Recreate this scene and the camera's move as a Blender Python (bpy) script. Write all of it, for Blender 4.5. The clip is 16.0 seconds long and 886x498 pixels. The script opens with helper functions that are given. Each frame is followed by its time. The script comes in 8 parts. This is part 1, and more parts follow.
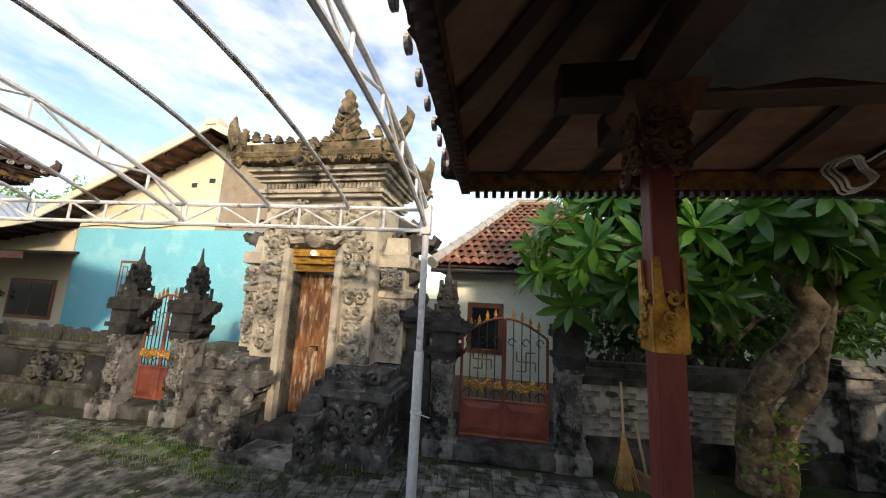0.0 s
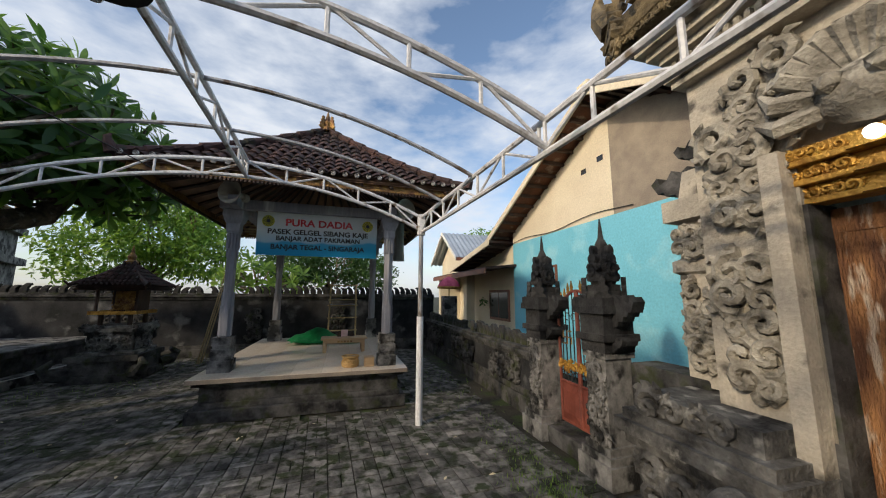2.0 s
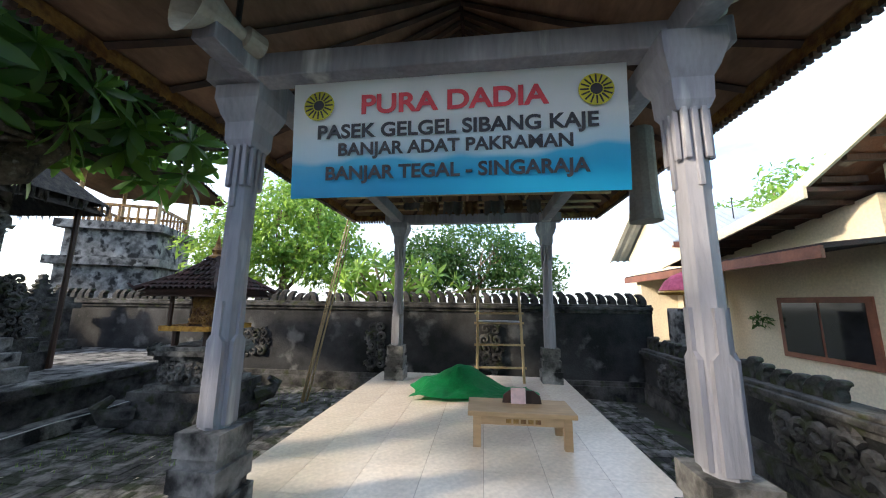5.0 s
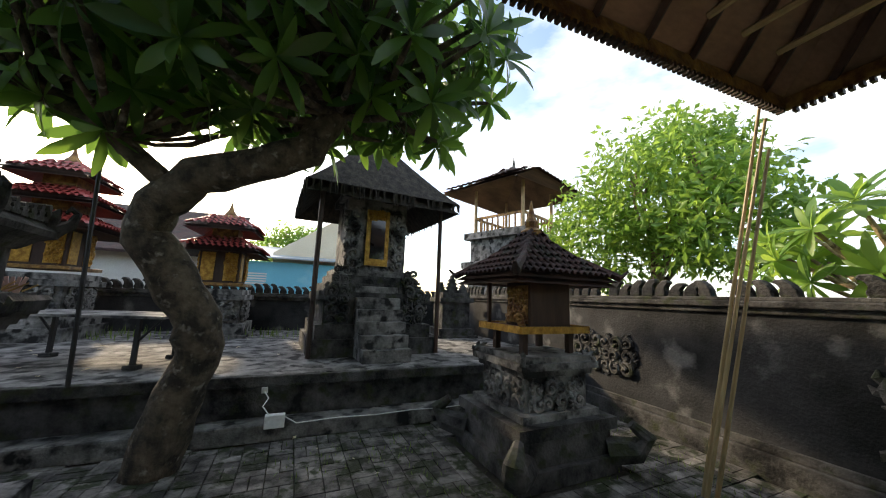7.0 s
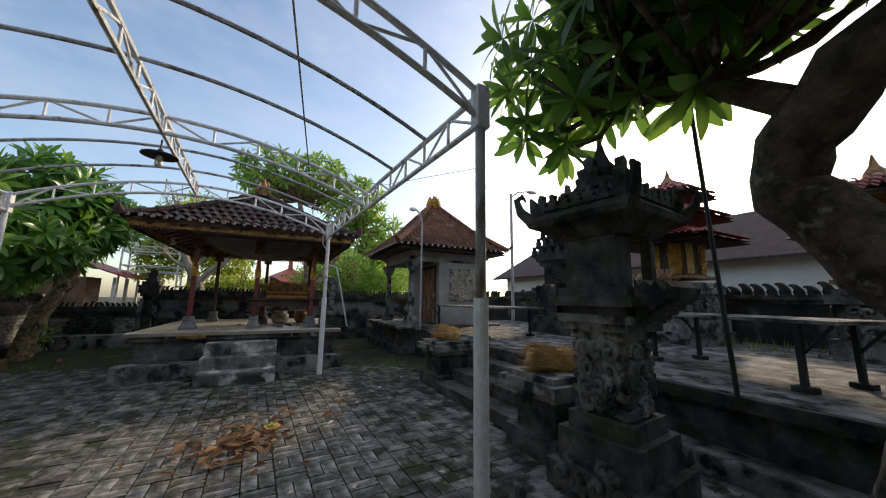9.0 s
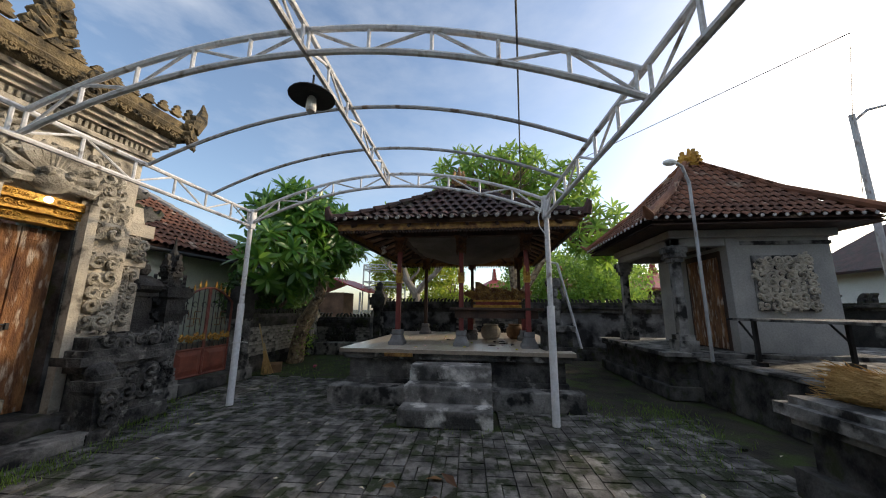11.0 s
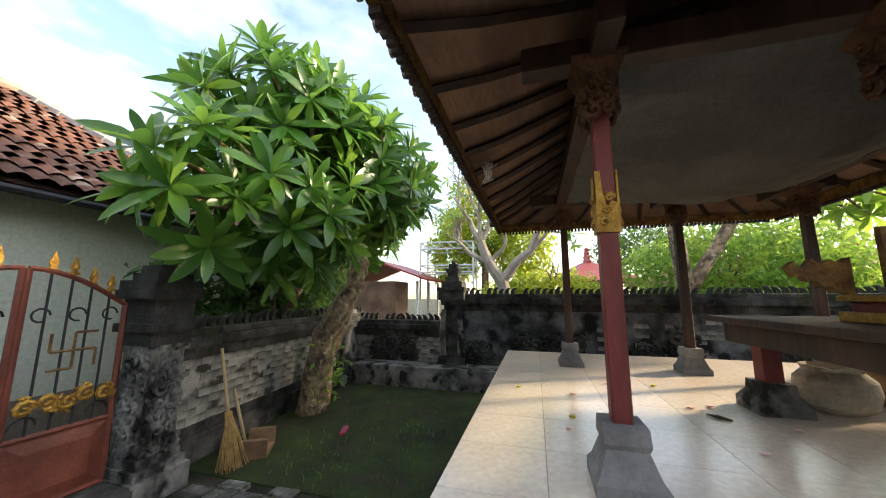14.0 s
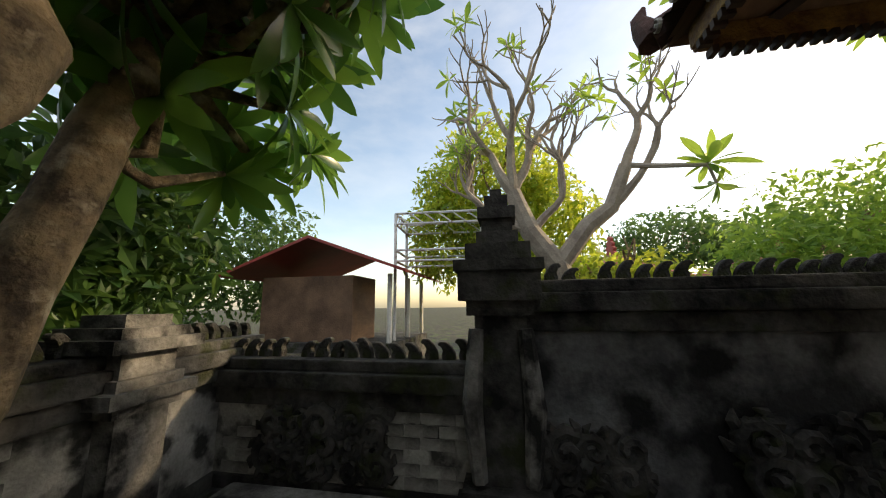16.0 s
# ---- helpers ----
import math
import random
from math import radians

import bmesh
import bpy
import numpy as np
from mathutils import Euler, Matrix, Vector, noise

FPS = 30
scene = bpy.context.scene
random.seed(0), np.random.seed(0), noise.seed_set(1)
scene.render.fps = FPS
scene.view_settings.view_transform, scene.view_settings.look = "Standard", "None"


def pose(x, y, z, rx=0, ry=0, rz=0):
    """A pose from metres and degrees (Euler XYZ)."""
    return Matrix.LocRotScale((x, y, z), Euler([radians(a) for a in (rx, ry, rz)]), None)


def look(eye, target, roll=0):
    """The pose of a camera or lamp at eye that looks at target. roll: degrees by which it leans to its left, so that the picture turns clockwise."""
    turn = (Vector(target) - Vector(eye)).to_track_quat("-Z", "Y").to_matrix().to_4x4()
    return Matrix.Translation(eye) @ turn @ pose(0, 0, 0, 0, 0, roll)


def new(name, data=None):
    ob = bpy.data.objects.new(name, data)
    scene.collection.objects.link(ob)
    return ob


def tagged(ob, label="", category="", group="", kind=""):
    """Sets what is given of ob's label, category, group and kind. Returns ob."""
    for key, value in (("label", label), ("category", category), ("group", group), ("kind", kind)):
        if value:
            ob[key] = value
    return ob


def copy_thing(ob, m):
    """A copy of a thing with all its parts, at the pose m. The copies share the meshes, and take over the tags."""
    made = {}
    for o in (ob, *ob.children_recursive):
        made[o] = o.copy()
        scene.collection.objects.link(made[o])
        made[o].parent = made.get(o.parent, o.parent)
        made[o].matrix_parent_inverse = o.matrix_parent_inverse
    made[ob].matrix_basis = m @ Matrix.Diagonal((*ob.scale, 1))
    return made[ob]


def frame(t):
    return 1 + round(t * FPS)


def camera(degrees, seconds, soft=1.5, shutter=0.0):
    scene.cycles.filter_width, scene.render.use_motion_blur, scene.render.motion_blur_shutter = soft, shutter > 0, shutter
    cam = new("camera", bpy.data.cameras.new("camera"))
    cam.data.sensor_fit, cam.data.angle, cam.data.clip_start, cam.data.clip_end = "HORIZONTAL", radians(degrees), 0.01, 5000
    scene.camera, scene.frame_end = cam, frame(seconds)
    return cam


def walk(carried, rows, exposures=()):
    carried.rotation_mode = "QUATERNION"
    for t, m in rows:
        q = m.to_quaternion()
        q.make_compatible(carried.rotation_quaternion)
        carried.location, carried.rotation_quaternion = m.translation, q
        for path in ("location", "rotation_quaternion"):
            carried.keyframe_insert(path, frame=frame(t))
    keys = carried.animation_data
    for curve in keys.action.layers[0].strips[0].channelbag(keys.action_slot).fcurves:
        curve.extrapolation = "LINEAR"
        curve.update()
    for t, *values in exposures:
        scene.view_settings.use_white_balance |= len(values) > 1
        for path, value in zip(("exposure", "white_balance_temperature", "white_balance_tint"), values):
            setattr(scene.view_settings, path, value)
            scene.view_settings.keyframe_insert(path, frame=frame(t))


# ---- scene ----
cam = camera(107.1, 16.0, soft=1.1)
PATH = [
    (0, (1.009, 0.304, 1.779), (0.706, 2.26, 2.07), 2.8),
    (0.5, (0.819, 1.028, 1.715), (-0.071, 2.799, 1.986), 2.5),
    (1, (0.418, 1.599, 1.643), (-0.981, 3.005, 1.905), 1.7),
    (1.5, (-0.02, 1.869, 1.594), (-1.748, 2.842, 1.859), 1.0),
    (2, (-0.508, 1.998, 1.563), (-2.404, 2.569, 1.845), 0.2),
    (2.5, (-1.112, 2.083, 1.56), (-3.073, 2.361, 1.844), -0.3),
    (3, (-1.755, 2.093, 1.52), (-3.732, 2.16, 1.816), -0.6),
    (3.2, (-2.007, 2.087, 1.512), (-3.985, 2.086, 1.811), -0.8),
    (5.3, (-4.686, 1.724, 1.616), (-6.629, 1.377, 1.94), 1.4),
    (5.5, (-4.974, 1.701, 1.612), (-6.895, 1.247, 1.935), 1.7),
    (6, (-5.66, 1.451, 1.579), (-7.466, 0.654, 1.902), 2.3),
    (6.5, (-6.236, 1.101, 1.55), (-7.683, -0.246, 1.854), 2.8),
    (6.9, (-6.424, 0.896, 1.485), (-7.307, -0.872, 1.794), 2.2),
    (7, (-6.499, 0.759, 1.48), (-7.21, -1.087, 1.777), 2.1),
    (7.5, (-6.452, 0.56, 1.412), (-6.327, -1.414, 1.709), 1.2),
    (8, (-6.392, 0.391, 1.352), (-5.511, -1.379, 1.654), 0.7),
    (8.3, (-6.286, 0.239, 1.337), (-5.04, -1.297, 1.632), 0.7),
    (8.5, (-6.186, 0.136, 1.295), (-4.738, -1.21, 1.601), 0.8),
    (9, (-5.904, -0.065, 1.287), (-4.134, -0.945, 1.594), 0.8),
    (9.5, (-5.525, -0.17, 1.274), (-3.615, -0.676, 1.583), 0.6),
    (10, (-4.942, -0.204, 1.289), (-2.976, -0.399, 1.596), 0.9),
    (10.2, (-4.692, -0.258, 1.257), (-2.72, -0.327, 1.579), 0.9),
    (12.3, (-2.207, 0.562, 1.249), (-0.293, 1.026, 1.594), 0.1),
    (12.5, (-1.976, 0.629, 1.281), (-0.068, 1.127, 1.617), 0.2),
    (13, (-1.389, 0.917, 1.326), (0.515, 1.438, 1.647), 0.3),
    (13.3, (-1.038, 1.077, 1.356), (0.86, 1.625, 1.668), 1.4),
    (13.5, (-0.716, 1.225, 1.332), (1.182, 1.768, 1.653), -0.0),
    (14, (0.017, 1.628, 1.396), (1.922, 2.162, 1.69), 0.1),
    (14.5, (0.83, 1.973, 1.383), (2.733, 2.506, 1.688), -0.0),
    (15, (1.71, 2.294, 1.421), (3.622, 2.808, 1.707), -0.8),
    (15.5, (2.614, 2.575, 1.384), (4.535, 3.051, 1.679), -0.3),
    (16, (3.63, 2.96, 1.324), (5.566, 3.329, 1.667), -0.7),
]
EXPOSURES = [(0.0, 0.4, 6800, 10), (1.0, -0.1, 6400, 10), (1.5, -0.2, 6400, 10), (2.5, -0.35, 6300, 10), (3.2, -0.35, 6300, 10), (5.3, 1.2, 6000, 10), (5.8, 1.05, 6300, 10), (6.5, 0.95, 7000, 10),
             (7.0, 0.75, 6900, 10), (7.5, 0.45, 6700, 10), (8.0, 0.25, 6700, 10), (8.5, 0.1, 6700, 10), (10.2, -0.15, 6600, 10), (12.3, 0.42, 6600, 10), (13.0, 0.62, 6800, 10), (14.0, 1.35, 7100, 10), (15.0, 1.5, 7300, 10), (15.5, 1.2, 7400, 10), (16.0, 0.45, 7900, 10)]
walk(cam, [(t, look(eye, target, roll)) for t, eye, target, roll in PATH], EXPOSURES)

# ---- world and sun ----
SUN_DIR = Vector((0.42, -0.81, 0.40)).normalized()
world = bpy.data.worlds.new("sky")
scene.world = world
world.use_nodes = True
wn, wl = world.node_tree.nodes, world.node_tree.links
wn.clear()
w_out = wn.new("ShaderNodeOutputWorld")
w_bg = wn.new("ShaderNodeBackground")
w_bg.inputs["Strength"].default_value = 0.245
w_sky = wn.new("ShaderNodeTexSky")
w_sky.sky_type = "NISHITA"
w_sky.sun_disc = False
w_sky.sun_elevation = np.arcsin(SUN_DIR.z)
w_sky.sun_rotation = np.arctan2(SUN_DIR.x, SUN_DIR.y)
w_sky.dust_density = 1.5
w_co = wn.new("ShaderNodeTexCoord")
w_map = wn.new("ShaderNodeMapping")
w_map.inputs["Scale"].default_value = (1.0, 1.0, 2.6)
w_n = wn.new("ShaderNodeTexNoise")
w_n.inputs["Scale"].default_value = 2.3
w_n.inputs["Detail"].default_value = 9
w_n.inputs["Roughness"].default_value = 0.58
w_r = wn.new("ShaderNodeValToRGB")
w_r.color_ramp.elements[0].position, w_r.color_ramp.elements[1].position = 0.38, 0.68
w_n2 = wn.new("ShaderNodeTexNoise")
w_n2.inputs["Scale"].default_value = 11.0
w_n2.inputs["Detail"].default_value = 5
w_add = wn.new("ShaderNodeMath")
w_add.operation = "MULTIPLY_ADD"
w_add.inputs[1].default_value = 0.30
w_sub = wn.new("ShaderNodeMath")
w_sub.operation = "SUBTRACT"
w_sub.inputs[1].default_value = 0.15
w_xyz = wn.new("ShaderNodeSeparateXYZ")
w_east = wn.new("ShaderNodeMapRange")
w_east.inputs["From Min"].default_value, w_east.inputs["From Max"].default_value = -0.3, 0.95
w_east.inputs["To Min"].default_value, w_east.inputs["To Max"].default_value = 1.0, 0.12
w_cov = wn.new("ShaderNodeMath")
w_cov.operation = "MULTIPLY"
w_mix = wn.new("ShaderNodeMixRGB")
w_mix.inputs["Color2"].default_value = (4.0, 4.2, 4.5, 1)
wl.new(w_co.outputs["Generated"], w_map.inputs["Vector"])
wl.new(w_map.outputs["Vector"], w_n.inputs["Vector"])
wl.new(w_map.outputs["Vector"], w_n2.inputs["Vector"])
wl.new(w_n2.outputs["Fac"], w_add.inputs[0])
wl.new(w_n.outputs["Fac"], w_add.inputs[2])
wl.new(w_add.outputs[0], w_sub.inputs[0])
wl.new(w_sub.outputs[0], w_r.inputs["Fac"])
wl.new(w_co.outputs["Generated"], w_xyz.inputs["Vector"])
wl.new(w_xyz.outputs["X"], w_east.inputs["Value"])
wl.new(w_r.outputs["Color"], w_cov.inputs[0])
wl.new(w_east.outputs["Result"], w_cov.inputs[1])
wl.new(w_cov.outputs[0], w_mix.inputs["Fac"])
wl.new(w_sky.outputs["Color"], w_mix.inputs["Color1"])
wl.new(w_mix.outputs["Color"], w_bg.inputs["Color"])
wl.new(w_bg.outputs["Background"], w_out.inputs["Surface"])

sun = new("sun", bpy.data.lights.new("sun", "SUN"))
sun.data.energy = 3.0
sun.data.angle = radians(3.0)
sun.data.color = (1.0, 0.82, 0.58)
sun.matrix_world = look(tuple(SUN_DIR * 50), (0, 0, 0))

# ---- materials ----
def surface(name, base, dark, scale=2.0, grain=45.0, rough=0.85, bump=0.35, third=None, amount=0.5, metal=0.0, vary=0.0, stretch=(1, 1, 1), cut=(0.38, 0.66), spec=0.4):
    """A weathered surface: two colours in large stains, fine grain, an optional third colour in patches."""
    m = bpy.data.materials.new(name)
    m.use_nodes = True
    n, l = m.node_tree.nodes, m.node_tree.links
    p = n["Principled BSDF"]
    co = n.new("ShaderNodeTexCoord")
    mp = n.new("ShaderNodeMapping")
    mp.inputs["Scale"].default_value = stretch
    l.new(co.outputs["Object"], mp.inputs["Vector"])
    big = n.new("ShaderNodeTexNoise")
    big.inputs["Scale"].default_value, big.inputs["Detail"].default_value, big.inputs["Roughness"].default_value = scale, 8, 0.62
    fine = n.new("ShaderNodeTexNoise")
    fine.inputs["Scale"].default_value, fine.inputs["Detail"].default_value = grain, 5
    l.new(mp.outputs["Vector"], big.inputs["Vector"])
    l.new(mp.outputs["Vector"], fine.inputs["Vector"])
    ramp = n.new("ShaderNodeValToRGB")
    ramp.color_ramp.elements[0].position, ramp.color_ramp.elements[1].position = cut
    ramp.color_ramp.elements[0].color, ramp.color_ramp.elements[1].color = (*dark, 1), (*base, 1)
    l.new(big.outputs["Fac"], ramp.inputs["Fac"])
    col = ramp.outputs["Color"]
    if third:
        n3 = n.new("ShaderNodeTexNoise")
        n3.inputs["Scale"].default_value, n3.inputs["Detail"].default_value = scale * 1.7, 9
        off = n.new("ShaderNodeMapping")
        off.inputs["Location"].default_value = (7.3, 2.1, 4.4)
        l.new(mp.outputs["Vector"], off.inputs["Vector"])
        l.new(off.outputs["Vector"], n3.inputs["Vector"])
        r3 = n.new("ShaderNodeValToRGB")
        r3.color_ramp.elements[0].position, r3.color_ramp.elements[1].position = 0.62 - amount * 0.25, 0.74 - amount * 0.25
        l.new(n3.outputs["Fac"], r3.inputs["Fac"])
        mx = n.new("ShaderNodeMixRGB")
        mx.inputs["Color2"].default_value = (*third, 1)
        l.new(r3.outputs["Color"], mx.inputs["Fac"])
        l.new(col, mx.inputs["Color1"])
        col = mx.outputs["Color"]
    hs = n.new("ShaderNodeHueSaturation")
    rng = n.new("ShaderNodeMapRange")
    rng.inputs["To Min"].default_value, rng.inputs["To Max"].default_value = 0.72, 1.28
    l.new(fine.outputs["Fac"], rng.inputs["Value"])
    val = rng.outputs["Result"]
    if vary:
        oi = n.new("ShaderNodeObjectInfo")
        r2 = n.new("ShaderNodeMapRange")
        r2.inputs["To Min"].default_value, r2.inputs["To Max"].default_value = 1 - vary, 1 + vary
        l.new(oi.outputs["Random"], r2.inputs["Value"])
        gi = n.new("ShaderNodeNewGeometry")
        r4 = n.new("ShaderNodeMapRange")
        r4.inputs["To Min"].default_value, r4.inputs["To Max"].default_value = 1 - vary, 1 + vary
        l.new(gi.outputs["Random Per Island"], r4.inputs["Value"])
        mu = n.new("ShaderNodeMath")
        mu.operation = "MULTIPLY"
        l.new(r2.outputs["Result"], mu.inputs[0])
        l.new(r4.outputs["Result"], mu.inputs[1])
        mu2 = n.new("ShaderNodeMath")
        mu2.operation = "MULTIPLY"
        l.new(mu.outputs[0], mu2.inputs[0])
        l.new(val, mu2.inputs[1])
        val = mu2.outputs[0]
    l.new(val, hs.inputs["Value"])
    l.new(col, hs.inputs["Color"])
    l.new(hs.outputs["Color"], p.inputs["Base Color"])
    p.inputs["Roughness"].default_value, p.inputs["Metallic"].default_value = rough, metal
    p.inputs["Specular IOR Level"].default_value = spec
    if bump:
        ad = n.new("ShaderNodeMath")
        ad.operation = "ADD"
        l.new(big.outputs["Fac"], ad.inputs[0])
        l.new(fine.outputs["Fac"], ad.inputs[1])
        bp = n.new("ShaderNodeBump")
        bp.inputs["Strength"].default_value, bp.inputs["Distance"].default_value = bump, 0.02
        l.new(ad.outputs[0], bp.inputs["Height"])
        l.new(bp.outputs["Normal"], p.inputs["Normal"])
    return m


def foliage(name, a, b, glow=0.45, rough=0.35):
    """Leaves: colour varies from leaf to leaf, and light comes through them."""
    m = bpy.data.materials.new(name)
    m.use_nodes = True
    n, l = m.node_tree.nodes, m.node_tree.links
    p = n["Principled BSDF"]
    gi = n.new("ShaderNodeNewGeometry")
    oi = n.new("ShaderNodeObjectInfo")
    ad = n.new("ShaderNodeMath")
    l.new(gi.outputs["Random Per Island"], ad.inputs[0])
    l.new(oi.outputs["Random"], ad.inputs[1])
    fr = n.new("ShaderNodeMath")
    fr.operation = "FRACT"
    l.new(ad.outputs[0], fr.inputs[0])
    r = n.new("ShaderNodeValToRGB")
    r.color_ramp.elements[0].color, r.color_ramp.elements[1].color = (*a, 1), (*b, 1)
    l.new(fr.outputs[0], r.inputs["Fac"])
    l.new(r.outputs["Color"], p.inputs["Base Color"])
    p.inputs["Roughness"].default_value = rough
    t = n.new("ShaderNodeBsdfTranslucent")
    hs = n.new("ShaderNodeHueSaturation")
    hs.inputs["Hue"].default_value, hs.inputs["Value"].default_value = 0.47, 3.2
    l.new(r.outputs["Color"], hs.inputs["Color"])
    l.new(hs.outputs["Color"], t.inputs["Color"])
    mx = n.new("ShaderNodeMixShader")
    mx.inputs["Fac"].default_value = glow
    l.new(p.outputs["BSDF"], mx.inputs[1])
    l.new(t.outputs["BSDF"], mx.inputs[2])
    l.new(mx.outputs["Shader"], n["Material Output"].inputs["Surface"])
    return m


STONE = surface("dark volcanic stone", (0.115, 0.112, 0.108), (0.007, 0.007, 0.008), 3.4, 38, 0.9, 0.6, (0.035, 0.042, 0.018), 0.30)
STONE_GREY = surface("grey weathered stone", (0.33, 0.32, 0.305), (0.065, 0.064, 0.062), 3.2, 42, 0.9, 0.6, (0.015, 0.015, 0.015), 0.48)
GATE_BASE = surface("blackened stone with pale lichen", (0.16, 0.155, 0.145), (0.014, 0.014, 0.015), 4.5, 45, 0.9, 0.8, (0.34, 0.33, 0.30), 0.16)
PARAS = surface("pale sandstone", (0.56, 0.50, 0.40), (0.36, 0.325, 0.27), 3.0, 50, 0.9, 0.5, (0.10, 0.09, 0.075), 0.30)
ROOF_STONE = surface("brown mossy stone", (0.27, 0.205, 0.11), (0.075, 0.06, 0.038), 5.0, 60, 0.92, 0.8, (0.03, 0.028, 0.022), 0.35)
CARVED = surface("carved sandstone", (0.50, 0.46, 0.38), (0.20, 0.18, 0.145), 5.0, 60, 0.92, 0.7, (0.07, 0.065, 0.052), 0.28)
GILT_DARK = surface("blackened gilt carving", (0.17, 0.075, 0.03), (0.045, 0.02, 0.015), 12.0, 60, 0.55, 0.4)
BLACK_STONE = surface("soot-black carved stone", (0.060, 0.059, 0.058), (0.010, 0.010, 0.011), 4.0, 45, 0.9, 0.7)
BRICK_GREY = surface("grey brick", (0.44, 0.425, 0.40), (0.20, 0.195, 0.18), 3.0, 60, 0.9, 0.5, (0.04, 0.04, 0.037), 0.60, vary=0.18)
WALL_BLACK = surface("blackened plaster", (0.048, 0.049, 0.053), (0.008, 0.009, 0.010), 1.5, 40, 0.85, 0.4, (0.14, 0.14, 0.14), 0.12)
WALL_GREY = surface("damp grey plaster", (0.27, 0.275, 0.285), (0.035, 0.036, 0.04), 1.7, 40, 0.85, 0.5, (0.012, 0.012, 0.013), 0.50)
THATCH = surface("black palm-fibre thatch", (0.07, 0.058, 0.045), (0.02, 0.018, 0.015), 5.0, 70, 0.95, 1.0, stretch=(2.5, 2.5, 0.5))
PAVER = surface("concrete paver", (0.31, 0.295, 0.275), (0.045, 0.043, 0.040), 5.0, 70, 0.85, 0.6, (0.030, 0.040, 0.016), 0.55, vary=0.40)
PLASTER = surface("plain grey plaster", (0.40, 0.39, 0.37), (0.28, 0.275, 0.265), 1.6, 40, 0.9, 0.2)
STEP_STONE = surface("worn step stone", (0.30, 0.29, 0.28), (0.04, 0.04, 0.039), 2.6, 50, 0.88, 0.5, (0.62, 0.60, 0.57), 0.30)
STEP_DARK = surface("dark stone with pale wear", (0.15, 0.147, 0.142), (0.016, 0.016, 0.017), 2.8, 45, 0.88, 0.6, (0.40, 0.39, 0.375), 0.14)
POST_STONE = surface("smooth grey stone", (0.27, 0.27, 0.275), (0.13, 0.13, 0.135), 3.0, 50, 0.85, 0.25)
EARTH = surface("damp earth", (0.065, 0.058, 0.042), (0.02, 0.019, 0.015), 1.5, 60, 0.95, 0.8, (0.05, 0.075, 0.02), 0.5)
MOSS = surface("moss", (0.055, 0.085, 0.018), (0.022, 0.032, 0.012), 2.5, 90, 0.95, 0.9, (0.05, 0.045, 0.03), 0.35)
TILE_FLOOR = surface("cream floor tile", (0.74, 0.66, 0.56), (0.66, 0.57, 0.47), 1.5, 30, 0.22, 0.03, vary=0.03, spec=0.5)
ROOF_TILE = surface("dark clay tile", (0.075, 0.035, 0.030), (0.028, 0.017, 0.017), 3.0, 60, 0.8, 0.4, (0.03, 0.03, 0.022), 0.3, vary=0.25)
DISC = surface("chalky tile end", (0.62, 0.60, 0.57), (0.16, 0.14, 0.13), 26.0, 60, 0.85, 0.4)
ROOF_RED = surface("red clay tile", (0.23, 0.095, 0.052), (0.115, 0.052, 0.033), 2.0, 50, 0.85, 0.4, (0.40, 0.30, 0.22), 0.06, vary=0.3)
WOOD_DARK = surface("dark stained wood", (0.075, 0.04, 0.028), (0.03, 0.018, 0.014), 4.0, 30, 0.6, 0.3, stretch=(1, 1, 0.2))
WOOD_RED = surface("red painted wood", (0.26, 0.05, 0.045), (0.14, 0.03, 0.028), 3.0, 40, 0.5, 0.25, stretch=(1, 1, 0.3))
WOOD_BOARD = surface("old ceiling board", (0.28, 0.17, 0.11), (0.13, 0.08, 0.055), 2.0, 35, 0.8, 0.3, stretch=(0.4, 1, 1))
WOOD_GREY = surface("grey painted timber", (0.34, 0.34, 0.38), (0.20, 0.20, 0.23), 3.0, 40, 0.6, 0.3, (0.62, 0.62, 0.62), 0.12, stretch=(1, 1, 0.15))
WOOD_PALE = surface("pale wood", (0.52, 0.36, 0.20), (0.38, 0.25, 0.13), 3.0, 35, 0.6, 0.2, stretch=(1, 0.2, 1))
BAMBOO = surface("bamboo", (0.50, 0.38, 0.20), (0.30, 0.22, 0.11), 4.0, 30, 0.5, 0.15, stretch=(1, 1, 0.2))
DOOR_WOOD = surface("flaked carved door wood", (0.40, 0.19, 0.075), (0.13, 0.055, 0.028), 9.0, 90, 0.75, 1.0, (0.55, 0.44, 0.34), 0.36, stretch=(1.6, 1, 0.35))
GOLD = surface("gilded carving", (0.62, 0.37, 0.075), (0.32, 0.16, 0.03), 14.0, 60, 0.42, 0.5, metal=0.55)
GOLD_DULL = surface("worn gilding", (0.40, 0.24, 0.07), (0.13, 0.06, 0.03), 10.0, 60, 0.5, 0.5, metal=0.4)
PIPE = surface("white painted steel", (0.74, 0.74, 0.75), (0.60, 0.60, 0.61), 5.0, 40, 0.45, 0.1, (0.22, 0.17, 0.12), 0.12)
PIPE_GREY = surface("weathered galvanised pipe", (0.46, 0.47, 0.49), (0.30, 0.30, 0.31), 6.0, 40, 0.5, 0.15, (0.15, 0.11, 0.08), 0.3, stretch=(1, 1, 0.4))
SLEEVE = surface("white plastic sleeve", (0.80, 0.80, 0.82), (0.72, 0.72, 0.74), 3.0, 30, 0.4, 0.05)
BLUE_PAINT = surface("blue wall paint", (0.20, 0.56, 0.70), (0.17, 0.50, 0.64), 1.0, 30, 0.8, 0.12, (0.28, 0.60, 0.70), 0.2)
